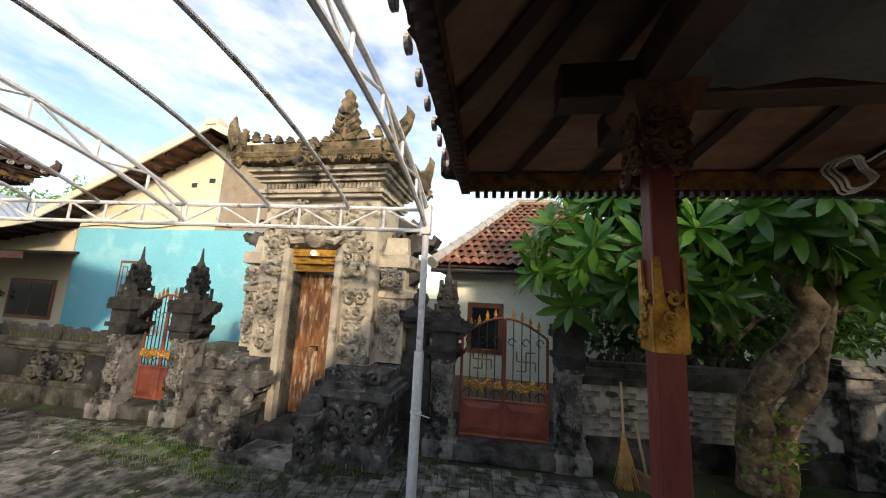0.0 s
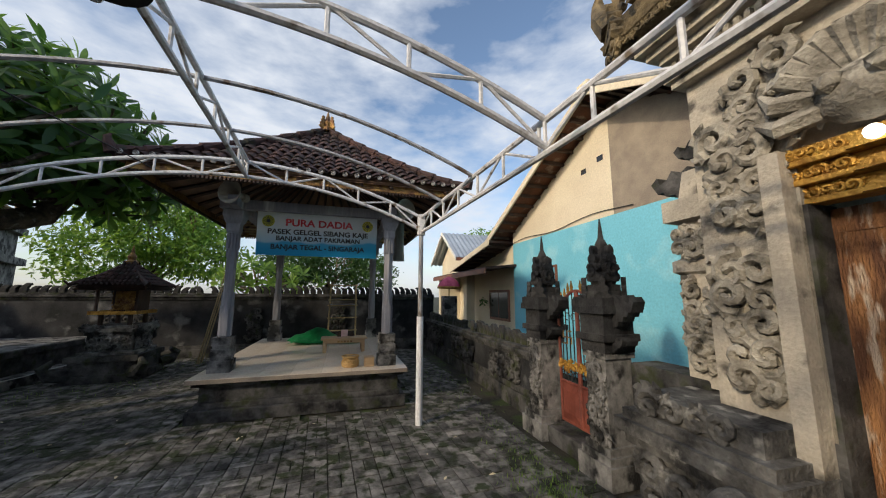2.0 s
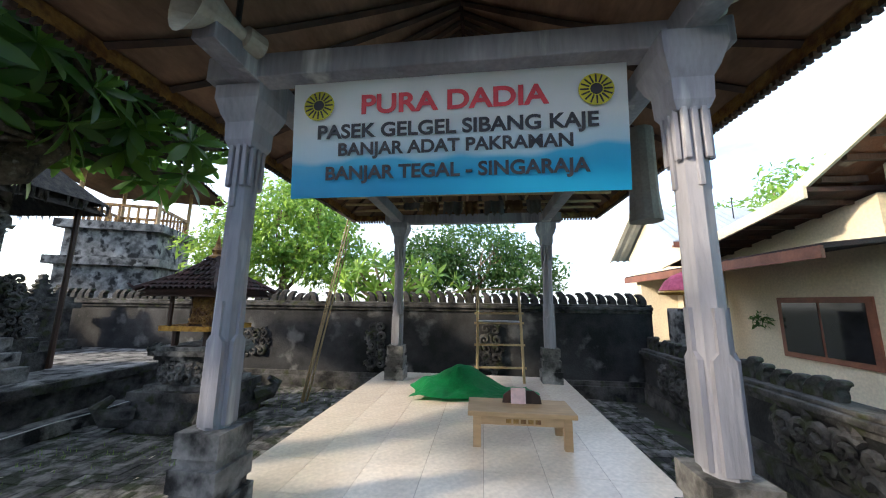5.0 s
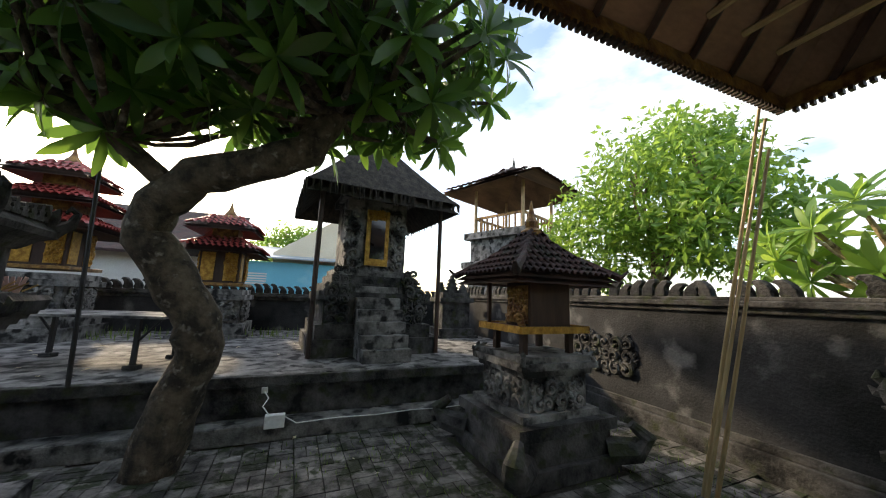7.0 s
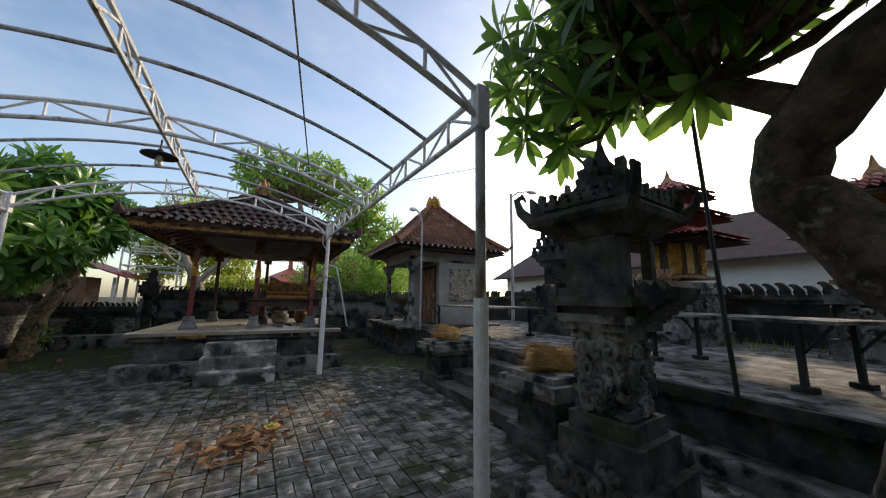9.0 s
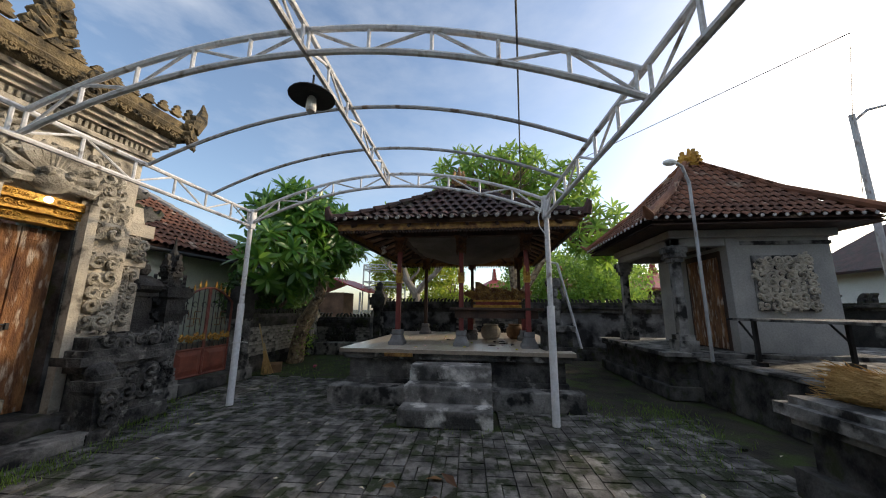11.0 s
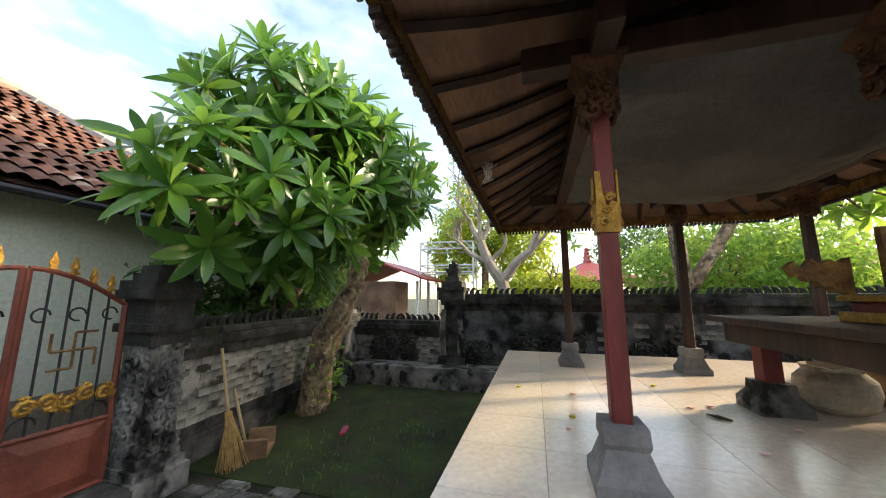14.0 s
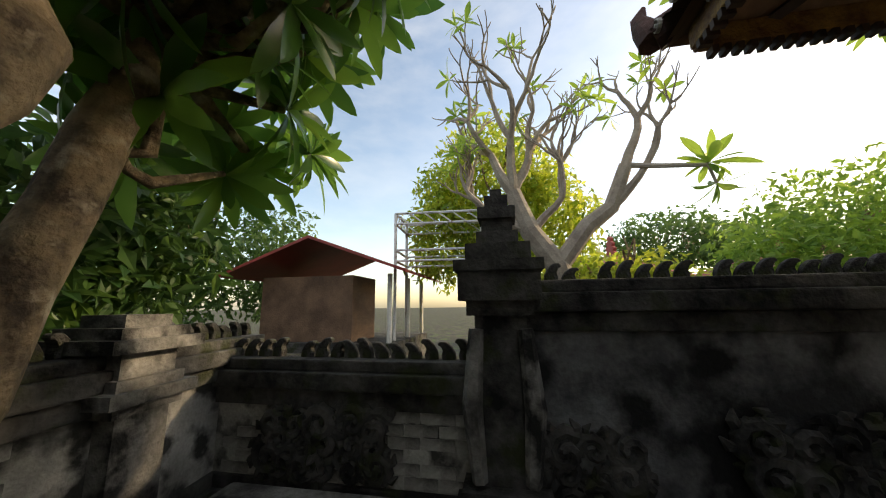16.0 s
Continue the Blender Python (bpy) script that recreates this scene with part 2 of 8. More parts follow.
CREAM = surface("cream wall paint", (0.74, 0.66, 0.50), (0.66, 0.57, 0.42), 1.0, 30, 0.85, 0.12)
MINT = surface("pale green wall paint", (0.84, 0.86, 0.74), (0.78, 0.81, 0.68), 1.0, 30, 0.85, 0.1)
WHITE = surface("white wall paint", (0.78, 0.77, 0.74), (0.66, 0.65, 0.62), 1.2, 30, 0.85, 0.1)
RENDER_GREY = surface("bare cement render", (0.36, 0.30, 0.23), (0.25, 0.21, 0.17), 3.0, 60, 0.95, 0.5)
IRON_RED = surface("red oxide painted iron", (0.23, 0.065, 0.042), (0.13, 0.035, 0.025), 4.0, 40, 0.5, 0.2)
IRON_DARK = surface("dark iron", (0.03, 0.03, 0.032), (0.015, 0.015, 0.016), 4.0, 40, 0.6, 0.2)
FRAME_BROWN = surface("brown painted frame", (0.26, 0.10, 0.055), (0.16, 0.06, 0.035), 3.0, 30, 0.5, 0.15)
BARK = surface("plumeria bark", (0.42, 0.31, 0.19), (0.075, 0.055, 0.04), 7.0, 30, 0.9, 1.0, (0.48, 0.40, 0.29), 0.25)
BARK_OLD = surface("old mossy bark", (0.15, 0.12, 0.085), (0.03, 0.025, 0.02), 8.0, 30, 0.9, 1.0, (0.24, 0.22, 0.19), 0.12)
BARK_PALE = surface("pale bark", (0.40, 0.35, 0.29), (0.24, 0.20, 0.165), 4.0, 40, 0.9, 0.5)
STRAW = surface("dry straw", (0.62, 0.41, 0.17), (0.36, 0.22, 0.08), 8.0, 80, 0.85, 0.6)
CLOTH_GREEN = surface("green tarpaulin", (0.012, 0.30, 0.085), (0.008, 0.20, 0.055), 3.0, 60, 0.55, 0.15)
RAG = surface("brown torn cloth", (0.30, 0.20, 0.10), (0.14, 0.09, 0.05), 5.0, 60, 0.95, 0.4)
SPEAKER = surface("yellowed grey plastic", (0.42, 0.40, 0.34), (0.30, 0.28, 0.24), 3.0, 40, 0.6, 0.1)
CANVAS = surface("grey canvas", (0.27, 0.26, 0.245), (0.18, 0.175, 0.165), 2.0, 50, 0.9, 0.1)
POT = surface("unglazed clay pot", (0.34, 0.22, 0.13), (0.20, 0.12, 0.07), 4.0, 40, 0.85, 0.2)
ZINC = surface("corrugated zinc", (0.50, 0.55, 0.60), (0.38, 0.42, 0.47), 1.5, 30, 0.45, 0.1, metal=0.5)
METAL_RED = surface("red metal roof", (0.36, 0.055, 0.045), (0.24, 0.04, 0.035), 1.5, 30, 0.5, 0.1)
WHITE_PLASTIC = surface("white plastic", (0.78, 0.78, 0.76), (0.70, 0.70, 0.68), 3.0, 30, 0.4, 0.05)
# window panes, and near-black colour for the shade in the vents and niche
GLASS_AND_SHADE = surface("dark window glass and painted opening shade", (0.02, 0.022, 0.025), (0.015, 0.016, 0.018), 1.0, 20, 0.08, 0.0, spec=0.6)
PINK = surface("pink fabric", (0.62, 0.12, 0.20), (0.42, 0.06, 0.11), 6.0, 40, 0.8, 0.1)
PAPER = surface("pale pink paper", (0.80, 0.58, 0.56), (0.74, 0.52, 0.50), 3.0, 30, 0.8, 0.0)
BLACK_INK = surface("black lettering", (0.03, 0.03, 0.04), (0.022, 0.022, 0.03), 3.0, 30, 0.6, 0.0)
RED_INK = surface("red lettering", (0.62, 0.06, 0.08), (0.54, 0.05, 0.07), 3.0, 30, 0.6, 0.0)
YELLOW_INK = surface("yellow emblem print", (0.62, 0.55, 0.04), (0.45, 0.42, 0.03), 3.0, 30, 0.6, 0.0)
LEAF_FRANGI = foliage("plumeria leaf", (0.026, 0.098, 0.019), (0.083, 0.200, 0.030), 0.34, 0.28)
LEAF_DARK = foliage("dark plumeria leaf", (0.020, 0.070, 0.014), (0.065, 0.150, 0.022), 0.42)
LEAF_YELLOW = foliage("yellowish leaf", (0.10, 0.19, 0.02), (0.28, 0.33, 0.045), 0.4, 0.5)
LEAF_BUSH = foliage("light leaf", (0.06, 0.15, 0.025), (0.16, 0.28, 0.045), 0.35, 0.5)
LEAF_DEEP = foliage("deep green leaf", (0.022, 0.07, 0.018), (0.06, 0.13, 0.028), 0.3, 0.5)
GRASS = foliage("grass blade", (0.05, 0.11, 0.015), (0.11, 0.19, 0.03), 0.3, 0.6)


# ---- shape helpers ----
def part(name, bm, material, parent=None, label=""):
    """Links a bmesh, or (vertices, faces), as one mesh object under a thing or a part."""
    me = bpy.data.meshes.new(name)
    if isinstance(bm, tuple):
        me.from_pydata(bm[0], [], bm[1])
    else:
        bmesh.ops.recalc_face_normals(bm, faces=bm.faces)
        bm.to_mesh(me)
        bm.free()
    me.materials.append(material)
    ob = new(name, me)
    ob.parent = parent
    if label:
        tagged(ob, label)
    return ob


def again(name, ob, m, parent):
    """One more part on the mesh of ob."""
    o = new(name, ob.data)
    o.parent = parent
    o.matrix_basis = m
    return o


def thing(name, x, y, z, turn, label, category, group="", kind=""):
    e = new(name)
    e.empty_display_size = 0.2
    e.matrix_basis = pose(x, y, z, 0, 0, turn)
    return tagged(e, label, category, group, kind)


def box(bm, x0, x1, y0, y1, z0, z1, bevel=0.0, m=None):
    r = bmesh.ops.create_cube(bm, size=1.0)
    t = Matrix.Translation(((x0 + x1) / 2, (y0 + y1) / 2, (z0 + z1) / 2)) @ Matrix.Diagonal((x1 - x0, y1 - y0, z1 - z0, 1))
    bmesh.ops.transform(bm, verts=r["verts"], matrix=(m @ t) if m else t)
    if bevel:
        es = list({e for v in r["verts"] for e in v.link_edges})
        bmesh.ops.bevel(bm, geom=es, offset=bevel, segments=2, affect="EDGES", profile=0.6)


def boxed(*a, **k):
    bm = bmesh.new()
    box(bm, *a, **k)
    return bm


def stack(bm, rings, cx=0.0, cy=0.0, m=None):
    """A moulded block: rings of (z, half width, half depth) from the bottom up."""
    prev = None
    for z, hx, hy in rings:
        vs = [bm.verts.new((m or Matrix()) @ Vector((cx + sx * hx, cy + sy * hy, z))) for sx, sy in ((-1, -1), (1, -1), (1, 1), (-1, 1))]
        if prev:
            for i in range(4):
                bm.faces.new((prev[i], prev[(i + 1) % 4], vs[(i + 1) % 4], vs[i]))
        else:
            bm.faces.new(vs[::-1])
        prev = vs
    bm.faces.new(prev)


def steps_of(levels):
    """Rings for stack() from (height, half width, half depth) courses with sharp ledges."""
    out, z = [], levels[0]
    for h, hx, hy in levels[1:]:
        out += [(z, hx, hy), (z + h, hx, hy)]
        z += h
    return out


def lathe(bm, prof, n=16, m=None, sx=1.0, sy=1.0):
    prev = None
    for r, z in prof:
        vs = [bm.verts.new((m or Matrix()) @ Vector((r * sx * np.cos(a), r * sy * np.sin(a), z))) for a in np.linspace(0, 2 * np.pi, n, endpoint=False)]
        if prev:
            for i in range(n):
                bm.faces.new((prev[i], prev[(i + 1) % n], vs[(i + 1) % n], vs[i]))
        else:
            bm.faces.new(vs[::-1])
        prev = vs
    bm.faces.new(prev)


def tube(bm, pts, r, n=8):
    """A pipe along points; r is one radius or one for each point."""
    pts = [Vector(p) for p in pts]
    rs = r if isinstance(r, (list, tuple)) else [r] * len(pts)
    prev, up = None, None
    for i, p in enumerate(pts):
        d = (pts[min(i + 1, len(pts) - 1)] - pts[max(i - 1, 0)]).normalized()
        if up is None:
            up = Vector((0, 0, 1)) if abs(d.z) < 0.9 else Vector((1, 0, 0))
        s = d.cross(up).normalized()
        up = s.cross(d).normalized()
        vs = [bm.verts.new(p + (s * np.cos(a) + up * np.sin(a)) * rs[i]) for a in np.linspace(0, 2 * np.pi, n, endpoint=False)]
        if prev:
            for k in range(n):
                bm.faces.new((prev[k], prev[(k + 1) % n], vs[(k + 1) % n], vs[k]))
        else:
            bm.faces.new(vs[::-1])
        prev = vs
    bm.faces.new(prev)


def tubed(pts, r, n=8):
    bm = bmesh.new()
    tube(bm, pts, r, n)
    return bm


def plate(bm, outline, d, m):
    """An outline in (x, z) made d thick along y, centred, under the matrix m."""
    a = [bm.verts.new(m @ Vector((x, -d / 2, z))) for x, z in outline]
    b = [bm.verts.new(m @ Vector((x, d / 2, z))) for x, z in outline]
    bm.faces.new(a)
    bm.faces.new(b[::-1])
    k = len(a)
    for i in range(k):
        bm.faces.new((a[i], b[i], b[(i + 1) % k], a[(i + 1) % k]))


def scroll(bm, m, size, rnd, turns=1.35, n=6):
    """A carved spiral curl with a leaf tail, lying in the x-z plane of m."""
    pts, rs = [], []
    for i in range(13):
        f = i / 12
        a = f * turns * 2 * np.pi
        r = size * (0.5 * (1 - f) + 0.06)
        pts.append(m @ Vector((r * np.cos(a), -0.05 * size - 0.25 * size * f, r * np.sin(a))))
        rs.append(size * (0.215 - 0.085 * f))
    tube(bm, pts, rs, n)
    for k in range(3):
        a = 0.3 + k * 0.75 + rnd.uniform(-0.2, 0.2)
        p = [m @ Vector((size * 0.5 * np.cos(a), -0.03 * size, size * 0.5 * np.sin(a))),
             m @ Vector((size * 0.74 * np.cos(a + 0.12), -0.1 * size, size * 0.74 * np.sin(a + 0.12))),
             m @ Vector((size * 0.88 * np.cos(a + 0.4), -0.05 * size, size * 0.88 * np.sin(a + 0.4)))]
        tube(bm, p, [size * 0.18, size * 0.15, size * 0.03], 5)


def relief(bm, m, w, h, size, rnd, back=0.0):
    """A carved panel of curls, w wide and h high from the origin of m upwards, facing -y."""
    rows = max(1, round(h / (size * 0.78)))
    cols = max(1, round(w / (size * 0.85)))
    for i in range(rows):
        for j in range(cols):
            x = (j + 0.5) / cols * w - w / 2 + rnd.uniform(-0.1, 0.1) * size
            z = (i + 0.5) / rows * h + rnd.uniform(-0.1, 0.1) * size
            flip = -1 if (i + j) % 2 else 1
            scroll(bm, m @ Matrix.Translation((x, 0, z)) @ Matrix.Rotation(rnd.uniform(0, 6.3), 4, "Y") @ Matrix.Diagonal((flip, 1, 1, 1)), size * rnd.uniform(0.75, 1.1), rnd)
    if back:
        box(bm, -w / 2, w / 2, -back, 0.0, 0, h, 0.0, m)


def flame_outline(w, h, teeth=5, rnd=None):
    """A pointed leaf with a jagged edge, as of a carved antefix."""
    right = []
    for i in range(teeth):
        f0, f1 = i / teeth, (i + 0.72) / teeth
        wd = w / 2 * (1 - f0) ** 0.8
        right += [(wd * 0.78, h * f0), (wd * 1.08, h * (f0 + 0.45 / teeth)), (wd * 1.0, h * f1)]
    return right + [(0, h)] + [(-x, z) for x, z in right[::-1]]


def wing_outline(w, h, n=4):
    """A stepped bracket that grows outward to its top and ends in a hook, from x = 0 to w."""
    o = [(0, 0)]
    for i in range(n):
        o += [(w * (i + 0.35) / n, h * i / n * 0.55), (w * (i + 0.6) / n, h * (i + 0.9) / n * 0.55)]
    o += [(w * 1.02, h * 0.52), (w * 1.16, h * 0.8), (w * 1.02, h * 0.93), (w * 0.96, h * 0.74), (w * 0.8, h * 0.8), (w * 0.68, h * 0.98), (w * 0.55, h * 0.82), (w * 0.35, h * 0.95), (w * 0.18, h * 0.85), (0, h)]
    return o


def hip_tiles(hx, hy, z0, z1, rx, ry, tw=0.19, tl=0.24, sag=1.18):
    """Vertices and faces of all the pantiles of a hip roof about the origin: eaves hx, hy; ridge rx, ry."""
    V, F = [], []
    c = [((-hx, -hy), (hx, -hy), (-rx, -ry), (rx, -ry)), ((hx, -hy), (hx, hy), (rx, -ry), (rx, ry)),
         ((hx, hy), (-hx, hy), (rx, ry), (-rx, ry)), ((-hx, hy), (-hx, -hy), (-rx, ry), (-rx, -ry))]
    prof = [(-0.5, 0.0), (-0.25, 0.028), (0.0, 0.040), (0.25, 0.028), (0.5, 0.0)]
    for e0, e1, r0, r1 in c:
        e0, e1, r0, r1 = (np.array(v, float) for v in (e0, e1, r0, r1))
        run = np.linalg.norm((r0 + r1) / 2 - (e0 + e1) / 2)
        slope = np.hypot(run, z1 - z0)
        rows = max(3, int(slope / tl))
        for i in range(rows):
            va, vb = i / rows, min(1.0, (i + 1.18) / rows)
            a0, a1, b0, b1 = e0 + (r0 - e0) * va, e1 + (r1 - e1) * va, e0 + (r0 - e0) * vb, e1 + (r1 - e1) * vb
            wid = np.linalg.norm(a1 - a0)
            dirn = (e1 - e0) / np.linalg.norm(e1 - e0)
            up = ((r0 + r1) / 2 - (e0 + e1) / 2) / max(run, 1e-6)
            k = max(1, round(wid / tw))
            za, zb = z0 + (z1 - z0) * va ** sag, z0 + (z1 - z0) * vb ** sag
            lo, hi = np.dot(b0 - a0, dirn), np.dot(b1 - a0, dirn)
            for j in range(k):
                s = (j + 0.5) / k * wid
                if s < lo - tw * 0.6 or s > hi + tw * 0.6:
                    continue
                q = len(V)
                for end, (zz, lift) in enumerate(((za, 0.03), (zb, 0.0))):
                    for px, pz in prof:
                        w = a0 + dirn * (s + px * wid / k) + up * (run * (va if end == 0 else vb) - run * va)
                        V.append((w[0], w[1], zz + pz + lift))
                q2 = len(prof)
                for t in range(q2 - 1):
                    F.append((q + t, q + t + 1, q + q2 + t + 1, q + q2 + t))
    return V, F


def hip_shell(bm, hx, hy, z0, z1, rx, ry, th=0.03, sag=1.18, rows=6):
    """The deck under the tiles."""
    for off, rev in ((0.0, False), (-th, True)):
        rings = []
        for i in range(rows + 1):
            f = i / rows
            x, y, z = hx + (rx - hx) * f, hy + (ry - hy) * f, z0 + (z1 - z0) * f ** sag + off
            rings.append([bm.verts.new((sx * x, sy * y, z)) for sx, sy in ((-1, -1), (1, -1), (1, 1), (-1, 1))])
        for a, b in zip(rings, rings[1:]):
            for i in range(4):
                fv = (a[i], a[(i + 1) % 4], b[(i + 1) % 4], b[i])
                bm.faces.new(fv[::-1] if rev else fv)


def leaf_shape(length, width, fold=0.18, bend=0.25):
    """Vertices of one long leaf along x, with a raised rim on both sides of its rib."""
    V = []
    for f, w in ((0, 0.08), (0.22, 0.55), (0.5, 0.98), (0.75, 0.85), (0.92, 0.4), (1.0, 0.02)):
        z = -bend * length * f * f
        V += [(f * length, -w * width / 2, z + fold * w * width / 2), (f * length, 0, z), (f * length, w * width / 2, z + fold * w * width / 2)]
    F = []
    for i in range(5):
        q = i * 3
        F += [(q, q + 3, q + 4, q + 1), (q + 1, q + 4, q + 5, q + 2)]
    return np.array(V), F


def rosette(rnd, centre, axis, length, count):
    """Matrices of the leaves of one plumeria rosette."""
    out = []
    base = Vector(axis).normalized().to_track_quat("Z", "Y").to_matrix().to_4x4()
    for i in range(count):
        f = i / count
        pitch = -64 + 98 * f + rnd.uniform(-8, 8)
        spin = i * 137.5 + rnd.uniform(-15, 15)
        s = length * rnd.uniform(0.75, 1.12) * (0.72 + 0.28 * np.sin(np.pi * min(1, f + 0.15)))
        out.append(Matrix.Translation(centre) @ base @ Matrix.Rotation(radians(spin), 4, "Z") @ Matrix.Rotation(radians(pitch), 4, "Y") @ Matrix.Rotation(radians(rnd.uniform(-20, 20)), 4, "X") @ Matrix.Diagonal((s, s, s, 1)))
    return out


def joined_leaves(mats, shape):
    V0, F0 = shape
    h = np.c_[V0, np.ones(len(V0))]
    V, F = [], []
    for m in mats:
        q = len(V)
        V.extend(map(tuple, (h @ np.array(m).T)[:, :3]))
        F.extend(tuple(q + i for i in f) for f in F0)
    return V, F


def leaf_cloud(rnd, blobs, count, size, shape):
    """Matrices of many small leaves near the surface of overlapping lumps (x, y, z, rx, ry, rz)."""
    out = []
    wts = [b[3] * b[4] + b[4] * b[5] + b[3] * b[5] for b in blobs]
    for _ in range(count):
        b = rnd.choices(blobs, wts)[0]
        v = Vector((rnd.gauss(0, 1), rnd.gauss(0, 1), rnd.gauss(0, 1))).normalized()
        r = rnd.uniform(0.55, 1.05) * (1 + 0.16 * np.sin(v.x * 7 + b[0] * 3) * np.sin(v.y * 6 + b[1]) + 0.12 * np.sin(v.z * 9))
        p = Vector((b[0] + v.x * b[3] * r, b[1] + v.y * b[4] * r, b[2] + v.z * b[5] * r))
        s = size * rnd.uniform(0.6, 1.35)
        e = Euler((rnd.uniform(-1.2, 1.2), rnd.uniform(-0.4, 1.3), rnd.uniform(0, 6.3)))
        out.append(Matrix.LocRotScale(p, e, (s, s, s)))
    return out

# ---- ground and boundary walls ----
rnd = random.Random(5)
part("ground", boxed(-300, 300, -300, 300, -0.3, -0.04), EARTH)
tagged(bpy.data.objects["ground"], "damp brown earth with thin moss", "ground", kind="structure")
bm = bmesh.new()
box(bm, 2.25, 5.6, 2.03, 4.6, -0.05, 0.004)
tagged(part("ground_moss", bm, MOSS), "dark green moss over damp soil", "ground", kind="structure")
tagged(part("ground_sand", boxed(-10.6, 3.5, -3.4, 4.7, -0.05, -0.012), EARTH), "dark sandy joints beneath the pavers", "ground", kind="structure")

# a curl of the wall crest
bm = bmesh.new()
plate(bm, [(-0.07, 0), (0.07, 0), (0.085, 0.06), (0.05, 0.10), (0.075, 0.15), (0.13, 0.16), (0.11, 0.20), (0.04, 0.20), (-0.02, 0.15), (-0.06, 0.08)], 0.09, Matrix())
bmesh.ops.bevel(bm, geom=bm.edges[:], offset=0.012, segments=1, affect="EDGES")
CREST = part("crest_curl", bm, STONE)


def garden_wall(name, p0, p1, h, th, label, material, crest=True, step=0.17, coping=0.16, cs=1.0):
    """A boundary wall from p0 to p1 with plinth, ledge, coping and a row of carved curls on top."""
    p0, p1 = Vector(p0), Vector(p1)
    L = (p1 - p0).length
    a = math.degrees(math.atan2(p1.y - p0.y, p1.x - p0.x))
    w = thing(name, p0.x, p0.y, 0, a, label, "wall", kind="structure")
    part("wall_body", boxed(0, L, -th / 2, th / 2, -0.05, h - coping), material, w)
    bm = bmesh.new()
    box(bm, 0, L, -th / 2 - 0.06, th / 2 + 0.06, -0.05, 0.22, 0.015)
    box(bm, 0, L, -th / 2 - 0.03, th / 2 + 0.03, 0.22, 0.30, 0.012)
    part("plinth", bm, STONE, w, "dark stone plinth")
    bm = bmesh.new()
    box(bm, 0, L, -th / 2 - 0.035, th / 2 + 0.035, h - coping, h - coping * 0.62, 0.012)
    box(bm, 0, L, -th / 2 - 0.075, th / 2 + 0.075, h - coping * 0.62, h - coping * 0.25, 0.012)
    box(bm, 0, L, -th / 2 - 0.03, th / 2 + 0.03, h - coping * 0.25, h, 0.012)
    part("coping", bm, STONE, w, "dark moulded coping")
    if crest:
        n = int(L / step)
        for i in range(n):
            f = 1 if i < n / 2 else -1
            s = cs * rnd.uniform(0.8, 1.15)
            m = Matrix.Translation(((i + 0.5) * L / n, 0, h - 0.005)) @ Matrix.Rotation(rnd.uniform(-0.25, 0.25), 4, "Z") @ Matrix.Diagonal((f * cs, cs, s, 1))
            if rnd.random() < 0.07:
                continue
            if CREST.parent is None:
                CREST.parent = w
                CREST.matrix_basis = m
            else:
                again("crest_curl", CREST, m, w)
    return w


wall_nw = garden_wall("wall_north_west", (-10.6, 4.62), (-4.25, 4.56), 0.86, 0.22, "low blackened stone wall with a carved crest", WALL_BLACK)
wall_w = garden_wall("wall_west", (-10.62, 4.7), (-10.45, -8.0), 1.60, 0.26, "tall blackened plaster wall with carved crest", WALL_BLACK)
wall_e = garden_wall("wall_east", (5.68, 2.95), (5.75, -5.5), 1.46, 0.24, "tall grey brick wall blackened with damp", WALL_GREY, step=0.10, coping=0.28, cs=0.52)
wall_ne = garden_wall("wall_north_east", (2.05, 4.62), (6.0, 5.0), 1.12, 0.2, "grey brick wall with dark coping", BRICK_GREY, step=0.105, coping=0.26, cs=0.56)
wall_e2 = garden_wall("wall_east_low", (5.72, 5.0), (5.70, 3.05), 1.0, 0.2, "low grey brick wall with carved crest", BRICK_GREY, step=0.105, coping=0.28, cs=0.58)
wall_s = garden_wall("wall_south", (-10.5, -8.2), (6.0, -7.6), 1.45, 0.26, "dark stone wall with carved crest", WALL_BLACK)

rw = random.Random(15)
for owner, lx, wd, z, ht in ((wall_e, 1.58, 0.95, 0.34, 0.42), (wall_e, 0.25, 0.7, 0.30, 0.36), (wall_e2, 0.95, 0.75, 0.34, 0.36), (wall_e, 3.1, 0.8, 0.34, 0.4)):
    bm = bmesh.new()
    relief(bm, Matrix.Translation((lx, -0.135 if owner is wall_e else -0.115, z)), wd, ht, 0.17, rw)
    part("wall_carving", bm, STONE, owner, "blackened carved foliage on the wall")

# ---- courtyard terrace to the south ----
terr = thing("terrace", -4.5, -3.30, 0, 2.0, "raised grey paved terrace with dark stone edge", "terrace", kind="structure")
bm = bmesh.new()
box(bm, -7.0, 8.2, -6.0, -0.02, 0, 0.56)
part("fill", bm, STONE, terr)
part("paving", boxed(-7.0, 8.2, -6.0, 0.0, 0.56, 0.60, 0.01), STONE_GREY, terr, "worn grey paving")
part("nosing", boxed(-7.0, 1.2, -0.06, 0.05, 0.48, 0.592, 0.012), STONE, terr, "dark stone edging")
part("lower_ledge", boxed(-7.0, 0.6, -0.02, 0.24, 0, 0.17, 0.02), STONE_GREY, terr, "grey stone ledge at the foot")

# stairs of the terrace
stair = thing("terrace_stairs", -2.38, -2.18, 0, 2.0, "four dark stone steps up to the terrace", "stairs", kind="structure")
for i in range(4):
    part("step", boxed(-0.86, 0.86, -1.2, -0.28 * i, 0.0 if i == 0 else 0.148 * i, 0.148 * (i + 1), 0.015), STONE, stair)

